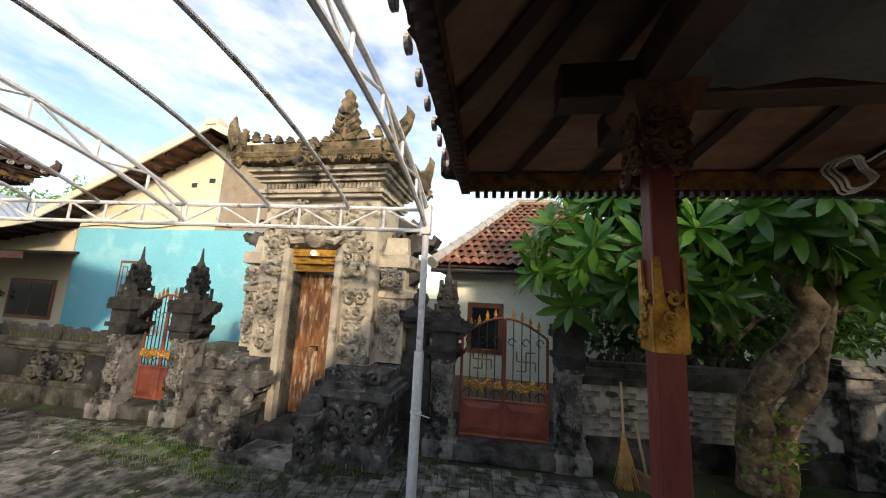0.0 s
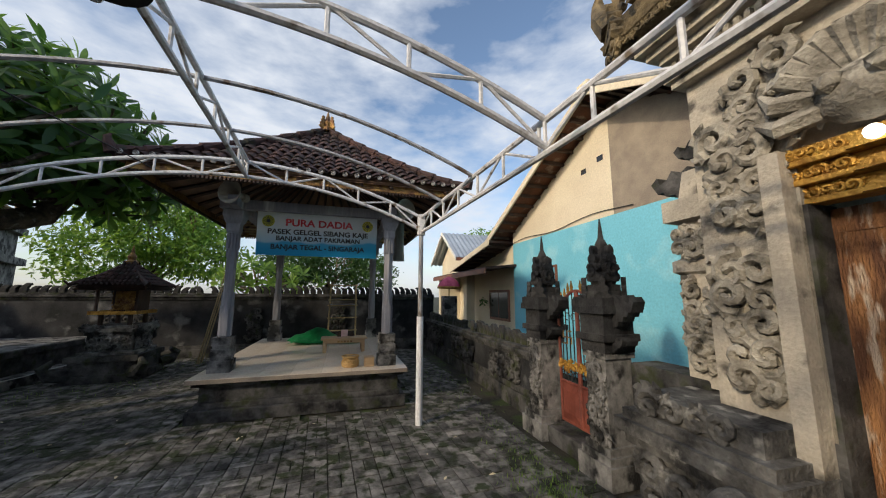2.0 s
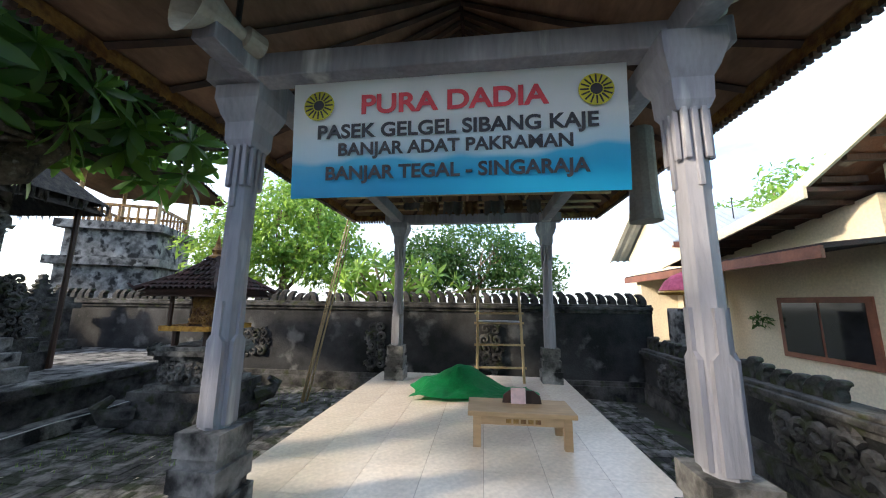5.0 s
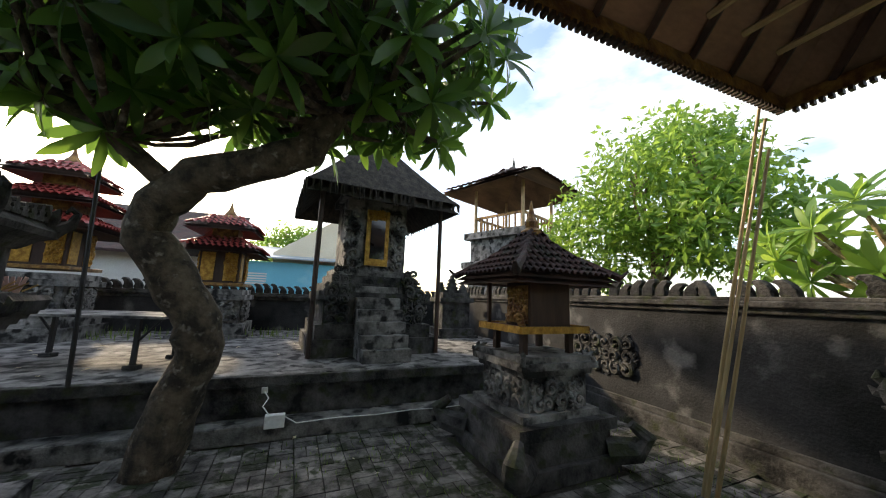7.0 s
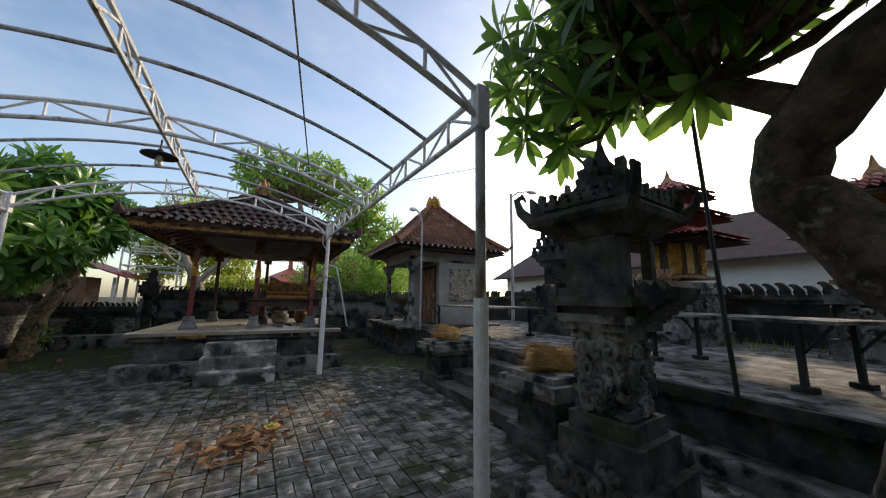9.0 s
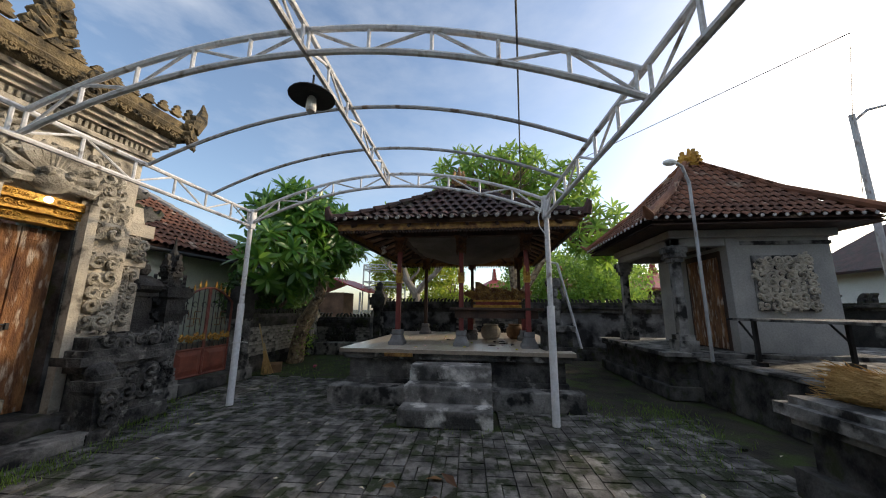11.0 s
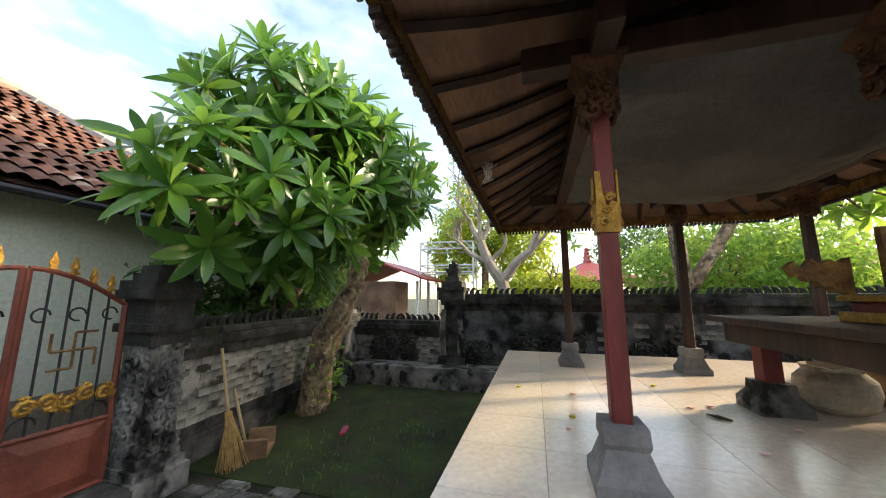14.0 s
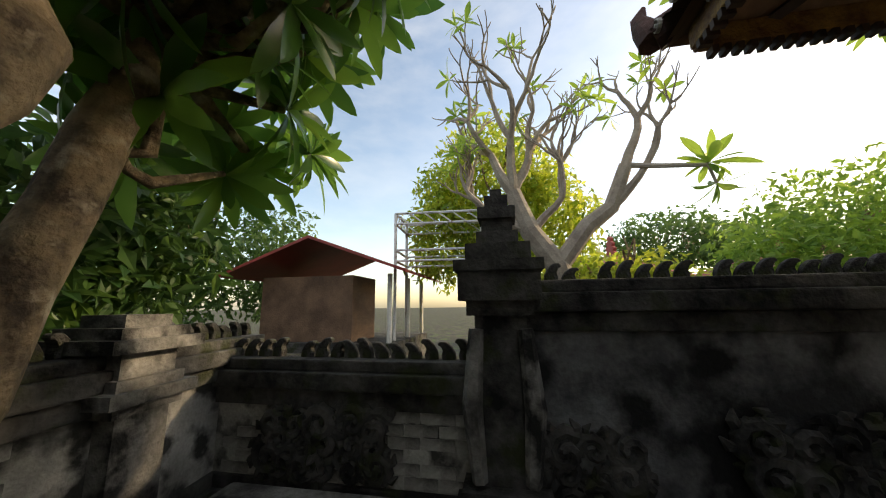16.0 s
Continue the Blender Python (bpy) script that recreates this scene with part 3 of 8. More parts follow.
# ---- the great gate ----
gate = thing("temple_gate", -1.21, 4.29, 0, -2.0, "pale carved sandstone temple gate with dark weathered base", "gate")
rg = random.Random(11)
bm = bmesh.new()
for sx in (-1, 1):
    stack(bm, [(0.9, 0.25, 0.42), (2.98, 0.25, 0.42)], sx * 0.55, 0.30)
part("tower", bm, PARAS, gate)
bm = bmesh.new()
box(bm, -0.32, 0.32, -0.08, 0.7, 2.32, 2.98)
part("lintel_block", bm, PARAS, gate)
for sx in (-1, 1):
    bm = bmesh.new()
    stack(bm, [(0.95, 0.17, 0.34), (1.72, 0.17, 0.34), (1.74, 0.20, 0.37), (1.82, 0.20, 0.37), (1.84, 0.16, 0.33), (2.10, 0.16, 0.33), (2.12, 0.22, 0.40), (2.28, 0.22, 0.40), (2.30, 0.16, 0.30), (2.52, 0.14, 0.26)], sx * 0.97, 0.42)
    part("side_pier", bm, PARAS, gate)
    bm = bmesh.new()
    plate(bm, [(x * sx, z) for x, z in wing_outline(0.42, 0.36)], 0.30, Matrix.Translation((sx * 1.0, 0.42, 2.26)))
    plate(bm, [(x * sx, z) for x, z in wing_outline(0.30, 0.26)], 0.26, Matrix.Translation((sx * 0.92, 0.42, 2.56)))
    plate(bm, [(x * sx, z) for x, z in wing_outline(0.16, 0.20)], 0.30, Matrix.Translation((sx * 1.12, 0.40, 1.9)))
    part("wing", bm, STONE, gate, "dark hooked stone wing")
    bm = bmesh.new()
    relief(bm, Matrix.Translation((sx * 0.97, 0.07, 1.05)), 0.20, 0.62, 0.15, rg)
    relief(bm, Matrix.Translation((sx * 0.97, 0.03, 1.86)), 0.30, 0.20, 0.13, rg)
    part("pier_carving", bm, CARVED, gate, "grey carved foliage panel")
    bm = bmesh.new()
    relief(bm, Matrix.Translation((sx * 0.57, -0.13, 1.02)), 0.24, 0.76, 0.18, rg)
    part("tower_carving", bm, CARVED, gate, "carved foliage beside the doorway")
    bm = bmesh.new()
    relief(bm, Matrix.Translation((sx * 0.53, -0.14, 1.96)), 0.30, 0.62, 0.20, rg)
    part("arch_carving", bm, CARVED, gate, "deeply carved curls framing the lintel")
    bm = bmesh.new()
    stack(bm, [(0.22, 0.045, 0.06), (2.30, 0.045, 0.06)], sx * 0.36, -0.16)
    part("jamb", bm, PARAS, gate)
    bm = bmesh.new()
    box(bm, sx * 0.30 - 0.02, sx * 0.30 + 0.02, -0.12, 0.10, 0.25, 2.02)
    part("reveal", bm, STONE, gate, "dark stone door reveal")
# mask with rays over the door
bm = bmesh.new()
mk = Matrix.Translation((0, -0.16, 2.46))
bmesh.ops.create_icosphere(bm, subdivisions=2, radius=0.16, matrix=mk @ Matrix.Diagonal((1.15, 0.75, 0.9, 1)))
for sx in (-1, 1):
    bmesh.ops.create_icosphere(bm, subdivisions=1, radius=0.055, matrix=mk @ Matrix.Translation((sx * 0.08, -0.10, 0.05)))
    for k in range(7):
        a = radians(-12 + k * 24)
        p = [mk @ Vector((sx * 0.12 * np.cos(a), 0, 0.12 * np.sin(a))), mk @ Vector((sx * 0.30 * np.cos(a), -0.07, 0.30 * np.sin(a))), mk @ Vector((sx * 0.42 * np.cos(a + 0.25), -0.02, 0.36 * np.sin(a + 0.3)))]
        tube(bm, p, [0.055, 0.05, 0.012], 6)
    relief(bm, mk @ Matrix.Translation((sx * 0.38, 0.02, -0.05)), 0.34, 0.46, 0.19, rg)
part("mask_carving", bm, CARVED, gate, "carved guardian mask with flaring leaves")
# cornice and roof
bm = bmesh.new()
stack(bm, steps_of([2.98, (0.05, 0.84, 0.50), (0.05, 0.87, 0.53), (0.10, 0.82, 0.48), (0.05, 0.88, 0.54), (0.05, 0.93, 0.60), (0.06, 0.97, 0.66)]), 0, 0.30)
part("cornice", bm, PARAS, gate)
bm = bmesh.new()
for i in range(30):
    box(bm, -0.80 + i * 0.0552 - 0.016, -0.80 + i * 0.0552 + 0.016, -0.215, -0.17, 3.09, 3.16, 0.006)
part("dentil_course", bm, CARVED, gate)
bm = bmesh.new()
stack(bm, [(3.34, 0.98, 0.68), (3.42, 1.12, 0.82), (3.47, 1.14, 0.84), (3.50, 1.10, 0.80), (3.58, 1.12, 0.82), (3.64, 1.02, 0.72), (3.74, 0.78, 0.52), (3.80, 0.5, 0.35)], 0, 0.34)
part("roof_slab", bm, ROOF_STONE, gate, "mossy carved stone roof slab")
bm = bmesh.new()
for i in range(15):
    relief(bm, Matrix.Translation((-0.98 + i * 0.14, -0.45, 3.36)), 0.12, 0.07, 0.075, rg)
part("roof_frieze", bm, ROOF_STONE, gate)
for sx in (-1, 1):
    for fy in (-0.46, 1.12):
        bm = bmesh.new()
        m = Matrix.Translation((sx * 1.04, fy, 3.30)) @ Matrix.Rotation(sx * 0.5 if fy < 0 else -sx * 0.5, 4, "Z")
        relief(bm, m, 0.22, 0.26, 0.16, rg)
        plate(bm, flame_outline(0.24, 0.36, 4), 0.10, m @ Matrix.Translation((0, 0, 0.12)))
        tube(bm, [m @ Vector((0, 0, 0.25)), m @ Vector((sx * 0.06, -0.03, 0.38)), m @ Vector((sx * 0.13, -0.05, 0.48)), m @ Vector((sx * 0.18, -0.05, 0.62)), m @ Vector((sx * 0.13, -0.05, 0.72))], [0.10, 0.095, 0.08, 0.055, 0.01], 6)
        part("corner_horn", bm, ROOF_STONE, gate, "upswept carved roof corner")
bm = bmesh.new()
for i in range(13):
    f = i / 12 * 2 - 1
    for sy in (-0.44, 1.10):
        h = 0.07 + 0.10 * abs(f) ** 2
        plate(bm, flame_outline(0.13, h, 3), 0.05, Matrix.Translation((f * 1.0, sy, 3.60 + 0.06 * f * f)))
part("roof_crest", bm, ROOF_STONE, gate)
bm = bmesh.new()
m = Matrix.Translation((0, 0.34, 3.72))
plate(bm, flame_outline(0.60, 1.10, 8), 0.14, m)
for i in range(8):
    f = i / 8
    for sx in (-1, 1):
        tube(bm, [m @ Vector((sx * 0.05, -0.08, f * 0.8)), m @ Vector((sx * (0.24 - 0.2 * f), -0.10, f * 0.8 + 0.04)), m @ Vector((sx * (0.34 - 0.28 * f), -0.06, f * 0.8 + 0.14))], [0.05, 0.045, 0.012], 6)
part("crown_finial", bm, ROOF_STONE, gate, "tall flame-shaped stone finial")
bm = bmesh.new()
relief(bm, Matrix.Translation((0, -0.52, 3.28)), 0.22, 0.28, 0.16, rg)
part("roof_boss", bm, ROOF_STONE, gate)
# stepped dark base
for sx in (-1, 1):
    bm = bmesh.new()
    stack(bm, steps_of([0.0, (0.16, 0.47, 0.50), (0.08, 0.44, 0.47), (0.36, 0.36, 0.40), (0.07, 0.42, 0.46), (0.08, 0.47, 0.50), (0.06, 0.43, 0.46), (0.12, 0.36, 0.40)]), sx * 0.78, 0.0)
    part("base_block", bm, GATE_BASE, gate, "blackened stepped stone base")
    bm = bmesh.new()
    relief(bm, Matrix.Translation((sx * 0.80, -0.43, 0.25)), 0.6, 0.33, 0.22, rg)
    relief(bm, Matrix.Translation((sx * 0.80, -0.40, 0.82)), 0.6, 0.12, 0.16, rg)
    part("base_carving", bm, GATE_BASE, gate)
    bm = bmesh.new()
    stack(bm, [(0, 0.13, 0.16), (0.10, 0.13, 0.16), (0.12, 0.09, 0.12), (0.42, 0.10, 0.12), (0.46, 0.13, 0.15), (0.55, 0.13, 0.15)], sx * 0.42, -0.60)
    relief(bm, Matrix.Translation((sx * 0.42, -0.72, 0.12)), 0.18, 0.32, 0.16, rg)
    bmesh.ops.create_icosphere(bm, subdivisions=2, radius=0.12, matrix=Matrix.Translation((sx * 0.42, -0.6, 0.60)))
    part("stair_cheek", bm, GATE_BASE, gate, "dark carved stair cheek")
part("step", boxed(-0.33, 0.33, -0.74, 0.2, 0, 0.12, 0.02), STONE_GREY, gate, "worn pale step")
part("step", boxed(-0.31, 0.31, -0.42, 0.2, 0.12, 0.25, 0.02), STONE, gate)
# gilded lintel in three tiers
for i in range(3):
    bm = bmesh.new()
    z = 2.02 + i * 0.095
    box(bm, -0.33, 0.33, -0.10 - 0.03 * i, 0.02, z, z + 0.03, 0.006)
    box(bm, -0.32, 0.32, -0.08 - 0.03 * i, 0.02, z + 0.03, z + 0.092)
    plate(bm, [(-0.10, 0), (0.10, 0), (0.07, 0.035), (0.03, 0.05), (0, 0.045), (-0.03, 0.05), (-0.07, 0.035)], 0.03, Matrix.Translation((0, -0.105 - 0.03 * i, z + 0.005)))
    relief(bm, Matrix.Translation((-0.22, -0.085 - 0.03 * i, z + 0.03)), 0.22, 0.05, 0.055, rg)
    relief(bm, Matrix.Translation((0.22, -0.085 - 0.03 * i, z + 0.03)), 0.22, 0.05, 0.055, rg)
    part("lintel_tier", bm, GOLD, gate, "gilded carved lintel board")
for sx in (-1, 1):
    bm = bmesh.new()
    box(bm, min(0.005 * sx, 0.285 * sx), max(0.005 * sx, 0.285 * sx), 0.04, 0.075, 0.27, 2.0, 0.004)
    for zz in (0.32, 1.88):
        box(bm, min(0.03 * sx, 0.26 * sx), max(0.03 * sx, 0.26 * sx), 0.032, 0.04, zz, zz + 0.03)
    part("door_leaf", bm, DOOR_WOOD, gate, "flaking carved wooden door leaf, closed")
bm = bmesh.new()
box(bm, -0.06, 0.04, 0.025, 0.038, 1.07, 1.085, 0.003)
box(bm, 0.03, 0.055, 0.012, 0.04, 1.03, 1.09, 0.004)
part("latch", bm, IRON_DARK, gate, "rusty iron hasp with padlock")
bm = bmesh.new()
bmesh.ops.create_uvsphere(bm, u_segments=12, v_segments=8, radius=0.032, matrix=Matrix.Translation((0.0, -0.20, 2.25)))
BULB = bpy.data.materials.new("lit bulb")
BULB.use_nodes = True
BULB.node_tree.nodes["Principled BSDF"].inputs["Emission Color"].default_value = (1, 0.95, 0.85, 1)
BULB.node_tree.nodes["Principled BSDF"].inputs["Emission Strength"].default_value = 6
part("bulb", bm, BULB, gate, "small lit light bulb")


def gate_pillar(x, y, s, label):
    """A slim carved pillar with a capital, side wings and a pointed finial."""
    r = random.Random(3)
    g = thing("gate_pillar", x, y, 0, 0, label, "pillar", "pillars of the side gates")
    bm = bmesh.new()
    stack(bm, steps_of([0, (0.18, 0.24, 0.26), (0.06, 0.21, 0.23), (0.06, 0.18, 0.20), (0.72, 0.145, 0.165), (0.05, 0.17, 0.19)]))
    part("shaft", bm, STONE_GREY, g, "grey stone shaft")
    bm = bmesh.new()
    relief(bm, Matrix.Translation((0, -0.17, 0.32)), 0.20, 0.66, 0.13, r)
    relief(bm, Matrix.Translation((-0.15, 0.0, 0.32)) @ Matrix.Rotation(radians(-90), 4, "Z"), 0.18, 0.66, 0.13, r)
    part("shaft_carving", bm, STONE_GREY, g)
    bm = bmesh.new()
    stack(bm, steps_of([1.07, (0.10, 0.18, 0.19), (0.06, 0.22, 0.23), (0.18, 0.18, 0.19), (0.07, 0.235, 0.235), (0.07, 0.22, 0.22), (0.06, 0.16, 0.16), (0.06, 0.12, 0.12)]))
    part("capital", bm, BLACK_STONE, g)
    for sx in (-1, 1):
        bm = bmesh.new()
        plate(bm, [(q * sx, z) for q, z in wing_outline(0.27, 0.32)], 0.15, Matrix.Translation((sx * 0.15, 0, 1.26)))
        plate(bm, [(q * sx, z) for q, z in wing_outline(0.14, 0.16)], 0.20, Matrix.Translation((sx * 0.16, 0, 1.06)))
        part("wing", bm, BLACK_STONE, g)
    bm = bmesh.new()
    lathe(bm, [(0.12, 1.66), (0.14, 1.72), (0.09, 1.76), (0.11, 1.84), (0.09, 1.94), (0.06, 2.0), (0.065, 2.05), (0.03, 2.12), (0.008, 2.30)], 8)
    for k in range(4):
        plate(bm, flame_outline(0.20, 0.34, 4), 0.06, Matrix.Rotation(radians(90 * k), 4, "Z") @ Matrix.Translation((0.0, -0.11, 1.70)))
        plate(bm, flame_outline(0.16, 0.22, 3), 0.05, Matrix.Rotation(radians(45 + 90 * k), 4, "Z") @ Matrix.Translation((0.0, -0.20, 1.52)))
    for k in range(4):
        scroll(bm, Matrix.Rotation(radians(90 * k), 4, "Z") @ Matrix.Translation((0.0, -0.12, 1.80)), 0.13, r)
    part("finial", bm, BLACK_STONE, g)
    g.scale = (s * 0.82, s * 0.86, s)
    return g


gp = gate_pillar(-4.02, 4.34, 1.0, "blackened carved gate pillar with pointed finial")
for px, py, s in ((-3.04, 4.34, 1.0), (0.46, 4.44, 0.98), (1.90, 4.42, 0.98)):
    o = copy_thing(gp, pose(px, py, 0))
    o.scale = (s * 0.82, s * 0.86, s)
for c in list(o.children):
    if c.name.startswith(("finial", "wing")):
        bpy.data.objects.remove(c)


up = thing("urn_pillar", 0.10, 4.52, 0, 0, "black stone lantern pillar with an urn top", "pillar")
bm = bmesh.new()
stack(bm, steps_of([0.9, (0.12, 0.20, 0.18), (0.06, 0.16, 0.15), (0.30, 0.12, 0.12), (0.05, 0.16, 0.16)]))
stack(bm, steps_of([0, (0.30, 0.24, 0.22), (0.60, 0.20, 0.18)]))
part("shaft", bm, BLACK_STONE, up)
bm = bmesh.new()
stack(bm, [(1.43, 0.14, 0.14), (1.47, 0.21, 0.21), (1.52, 0.23, 0.23), (1.60, 0.15, 0.15), (1.66, 0.07, 0.07)])
for k in range(4):
    plate(bm, flame_outline(0.12, 0.14, 3), 0.05, Matrix.Rotation(radians(45 + 90 * k), 4, "Z") @ Matrix.Translation((0, -0.27, 1.46)))
part("roof", bm, BLACK_STONE, up)
bm = bmesh.new()
lathe(bm, [(0.05, 1.64), (0.09, 1.68), (0.11, 1.74), (0.09, 1.80), (0.05, 1.83), (0.07, 1.85), (0.02, 1.90), (0.006, 1.98)], 12)
part("urn", bm, BLACK_STONE, up)


def iron_gate(name, x, y, turn, w, h, z, label):
    """A double iron gate with bar panels above and pressed sheet panels below."""
    g = thing(name, x, y, z, turn, label, "gate")
    for side in (0, 1):
        x0, x1 = side * w / 2 + 0.01, (side + 1) * w / 2 - 0.01
        hin, hout = h, h * 0.84
        ho, hi = (hout, hin) if side == 0 else (hin, hout)
        bm = bmesh.new()
        tube(bm, [(x0, 0, 0), (x0, 0, ho)], 0.018, 6)
        tube(bm, [(x1, 0, 0), (x1, 0, hi)], 0.018, 6)
        arch = []
        for i in range(9):
            f = i / 8
            arch.append((x0 + (x1 - x0) * f, 0, ho + (hi - ho) * (np.sin(f * np.pi / 2) if side == 0 else 1 - np.cos((1 - f) * np.pi / 2) * 0 - (1 - np.sin((1 - f) * np.pi / 2)))))
        if side == 1:
            arch = [(x0 + (x1 - x0) * i / 8, 0, hi + (ho - hi) * np.sin((1 - i / 8) * np.pi / 2)) for i in range(9)]
        tube(bm, arch, 0.016, 6)
        tube(bm, [(x0, 0, 0.01), (x1, 0, 0.01)], 0.016, 6)
        tube(bm, [(x0, 0, h * 0.30), (x1, 0, h * 0.30)], 0.016, 6)
        lf = part("leaf_frame", bm, IRON_RED, g)
        bm = bmesh.new()
        box(bm, x0, x1, -0.005, 0.005, 0.01, h * 0.30)
        cx, cz, qx, qz = (x0 + x1) / 2, h * 0.155, (x1 - x0) * 0.3, h * 0.08
        stack(bm, [(0, (x1 - x0) * 0.46, h * 0.13), (0.02, qx, qz)], 0, 0, Matrix.Translation((cx, -0.004, cz)) @ Matrix.Rotation(radians(90), 4, "X"))
        part("sheet_panel", bm, IRON_RED, lf, "pressed red sheet panel")
        for k in range(4):
            xx = x0 + (x1 - x0) * (k + 1) / 5
            top = arch[int(round((k + 1) / 5 * 8))][2]
            bm = bmesh.new()
            tube(bm, [(xx, 0, h * 0.30), (xx, 0, top + 0.02)], 0.007, 5)
            part("bar", bm, IRON_DARK, lf)
            bm = bmesh.new()
            plate(bm, [(-0.028, 0.0), (0.028, 0.0), (0.012, 0.03), (0.022, 0.045), (0, 0.12), (-0.022, 0.045), (-0.012, 0.03)], 0.012, Matrix.Translation((xx, 0, top + 0.01)))
            part("spear_tip", bm, GOLD, lf, "gilded spear tip")
        # angular emblem of bars
        bm = bmesh.new()
        a = (x1 - x0) * 0.22
        ez = h * 0.64
        for seg in (((-a, a), (-a, 0)), ((-a, 0), (a, 0)), ((a, 0), (a, -a)), ((0, -a), (0, a)), ((0, a), (a, a)), ((0, -a), (-a, -a))):
            (ax, az), (bx, bz) = seg
            tube(bm, [(cx + ax, -0.012, ez + az), (cx + bx, -0.012, ez + bz)], 0.008, 4)
        part("emblem", bm, GOLD_DULL, lf, "angular bar emblem")
        bm = bmesh.new()
        r = random.Random(8)
        for k in range(5):
            scroll(bm, Matrix.Translation((x0 + (x1 - x0) * (0.14 + 0.18 * k), -0.012, h * 0.42 + 0.02 * (k % 2))) @ Matrix.Rotation(k * 1.7, 4, "Y"), 0.085, r)
        part("gilt_scroll", bm, GOLD, lf, "gilded leaf scrolls")
        bm = bmesh.new()
        for k in range(3):
            xx = x0 + (x1 - x0) * (k + 0.5) / 3
            tube(bm, [(xx + 0.055 * np.cos(q), 0, h * 0.345 + 0.055 * abs(np.sin(q))) for q in np.linspace(0, np.pi, 8)], 0.006, 4)
            tube(bm, [(xx + 0.04 * np.cos(q), 0, h * 0.80 + 0.04 * np.sin(q)) for q in np.linspace(0, 5, 9)], 0.006, 4)
        part("curl_band", bm, IRON_DARK, lf)
    return g


iron_gate("iron_gate", -3.86, 4.42, 0.0, 0.66, 1.42, 0.2, "red iron double gate with gilded spear tips, closed")
iron_gate("iron_gate", 0.66, 4.42, 0.0, 1.02, 1.36, 0.20, "red iron double gate with gold scrolls, closed")
for xa, xb, yy in ((-3.9, -3.15, 4.42), (0.62, 1.74, 4.42)):
    tagged(part("threshold", boxed(xa, xb, yy - 0.22, yy + 0.2, 0, 0.17, 0.02), STONE), "dark stone threshold under a gate", "threshold", kind="structure")
for xa, xb, ya, yb in ((-2.86, -2.2, 4.4, 4.7), (-0.2, 0.32, 4.4, 4.7)):
    tagged(part("wall_link", boxed(xa, xb, ya, yb, 0, 1.0, 0.02), STONE), "blackened stone wall beside the gate", "wall", kind="structure")

# ---- steel tent frame ----
NW, NE, SE, SW = Vector((-4.63, 2.94, 0)), Vector((0.39, 3.22, 0)), Vector((0.23, -0.80, 0)), Vector((-4.30, -1.11, 0))
TOP = 2.58
tent = thing("tent_frame", -2.2, 1.3, 0, 0, "white steel tent frame without its canvas", "tent frame")
off = Vector((2.2, -1.3, 0))


def tpart(name, bm, material, parent=tent, label=""):
    o = part(name, bm, material, parent, label)
    if parent is tent:
        o.location = off
    return o


for p, up in ((NW, PIPE_GREY), (NE, PIPE), (SE, PIPE), (SW, PIPE_GREY)):
    post = tpart("post", tubed([p, p + Vector((0, 0, TOP + 0.02))], 0.031, 12), up)
    part("sleeve", tubed([p, p + Vector((0, 0, 1.30))], 0.043, 14), SLEEVE, post, "white plastic sleeve")
    part("collar", boxed(p.x - 0.045, p.x + 0.045, p.y - 0.045, p.y + 0.045, TOP - 0.24, TOP + 0.04, 0.01), PIPE, post)
bm = bmesh.new()
for a in np.linspace(0, 2 * np.pi, 8, endpoint=False):
    tube(bm, [NE + Vector((0.048 * np.cos(a), 0.048 * np.sin(a), 0.795)), NE + Vector((0.048 * np.cos(a + 0.8), 0.048 * np.sin(a + 0.8), 0.795))], 0.006, 5)
tube(bm, [NE + Vector((0.03, -0.05, 0.80)), NE + Vector((0.13, -0.06, 0.78))], 0.005, 5)
tpart("tie", bm, WHITE_PLASTIC, tent, "white plastic tie round a post")


def truss(name, top, bot, n, label=""):
    """A flat lattice: top and bottom chord as functions of 0..1, n bays of uprights and diagonals."""
    m = 24
    bm = bmesh.new()
    tube(bm, [top(i / m) for i in range(m + 1)], 0.021, 7)
    tube(bm, [bot(i / m) for i in range(m + 1)], 0.021, 7)
    for i in range(n):
        f, g = (i + 0.02) / n, (i + 0.98) / n
        tube(bm, [bot(f), top(f)], 0.013, 6)
        tube(bm, [bot(f), top(g)] if i % 2 == 0 else [top(f), bot(g)], 0.011, 6)
    tube(bm, [bot(0.99), top(0.99)], 0.013, 6)
    return tpart(name, bm, PIPE, tent, label)


def straight(a, b, z):
    return lambda f: a.lerp(b, f) + Vector((0, 0, z))


RISE = 0.45


def arch(a, b, z, rise=RISE):
    return lambda f: a.lerp(b, f) + Vector((0, 0, z + rise * (1 - (2 * f - 1) ** 2)))


truss("side_truss", straight(NW, NE, TOP), straight(NW, NE, TOP - 0.20), 12)
truss("side_truss", straight(SW, SE, TOP), straight(SW, SE, TOP - 0.20), 12)
for f in (0.0, 0.515, 1.0):
    a, b = NW.lerp(NE, f), SW.lerp(SE, f)
    truss("arch_truss", arch(a, b, TOP), arch(a, b, TOP - 0.17), 10)
for f in (0.16, 0.32, 0.69, 0.85):
    fn = arch(NW.lerp(NE, f), SW.lerp(SE, f), TOP)
    tpart("arch_pipe", tubed([fn(i / 20) for i in range(21)], 0.017, 7), PIPE_GREY)
mid = lambda f, z: NW.lerp(NE, f).lerp(SW.lerp(SE, f), 0.5) + Vector((0, 0, TOP + RISE + z))
truss("ridge_truss", lambda f: mid(f, 0.0), lambda f: mid(f, -0.17), 12)

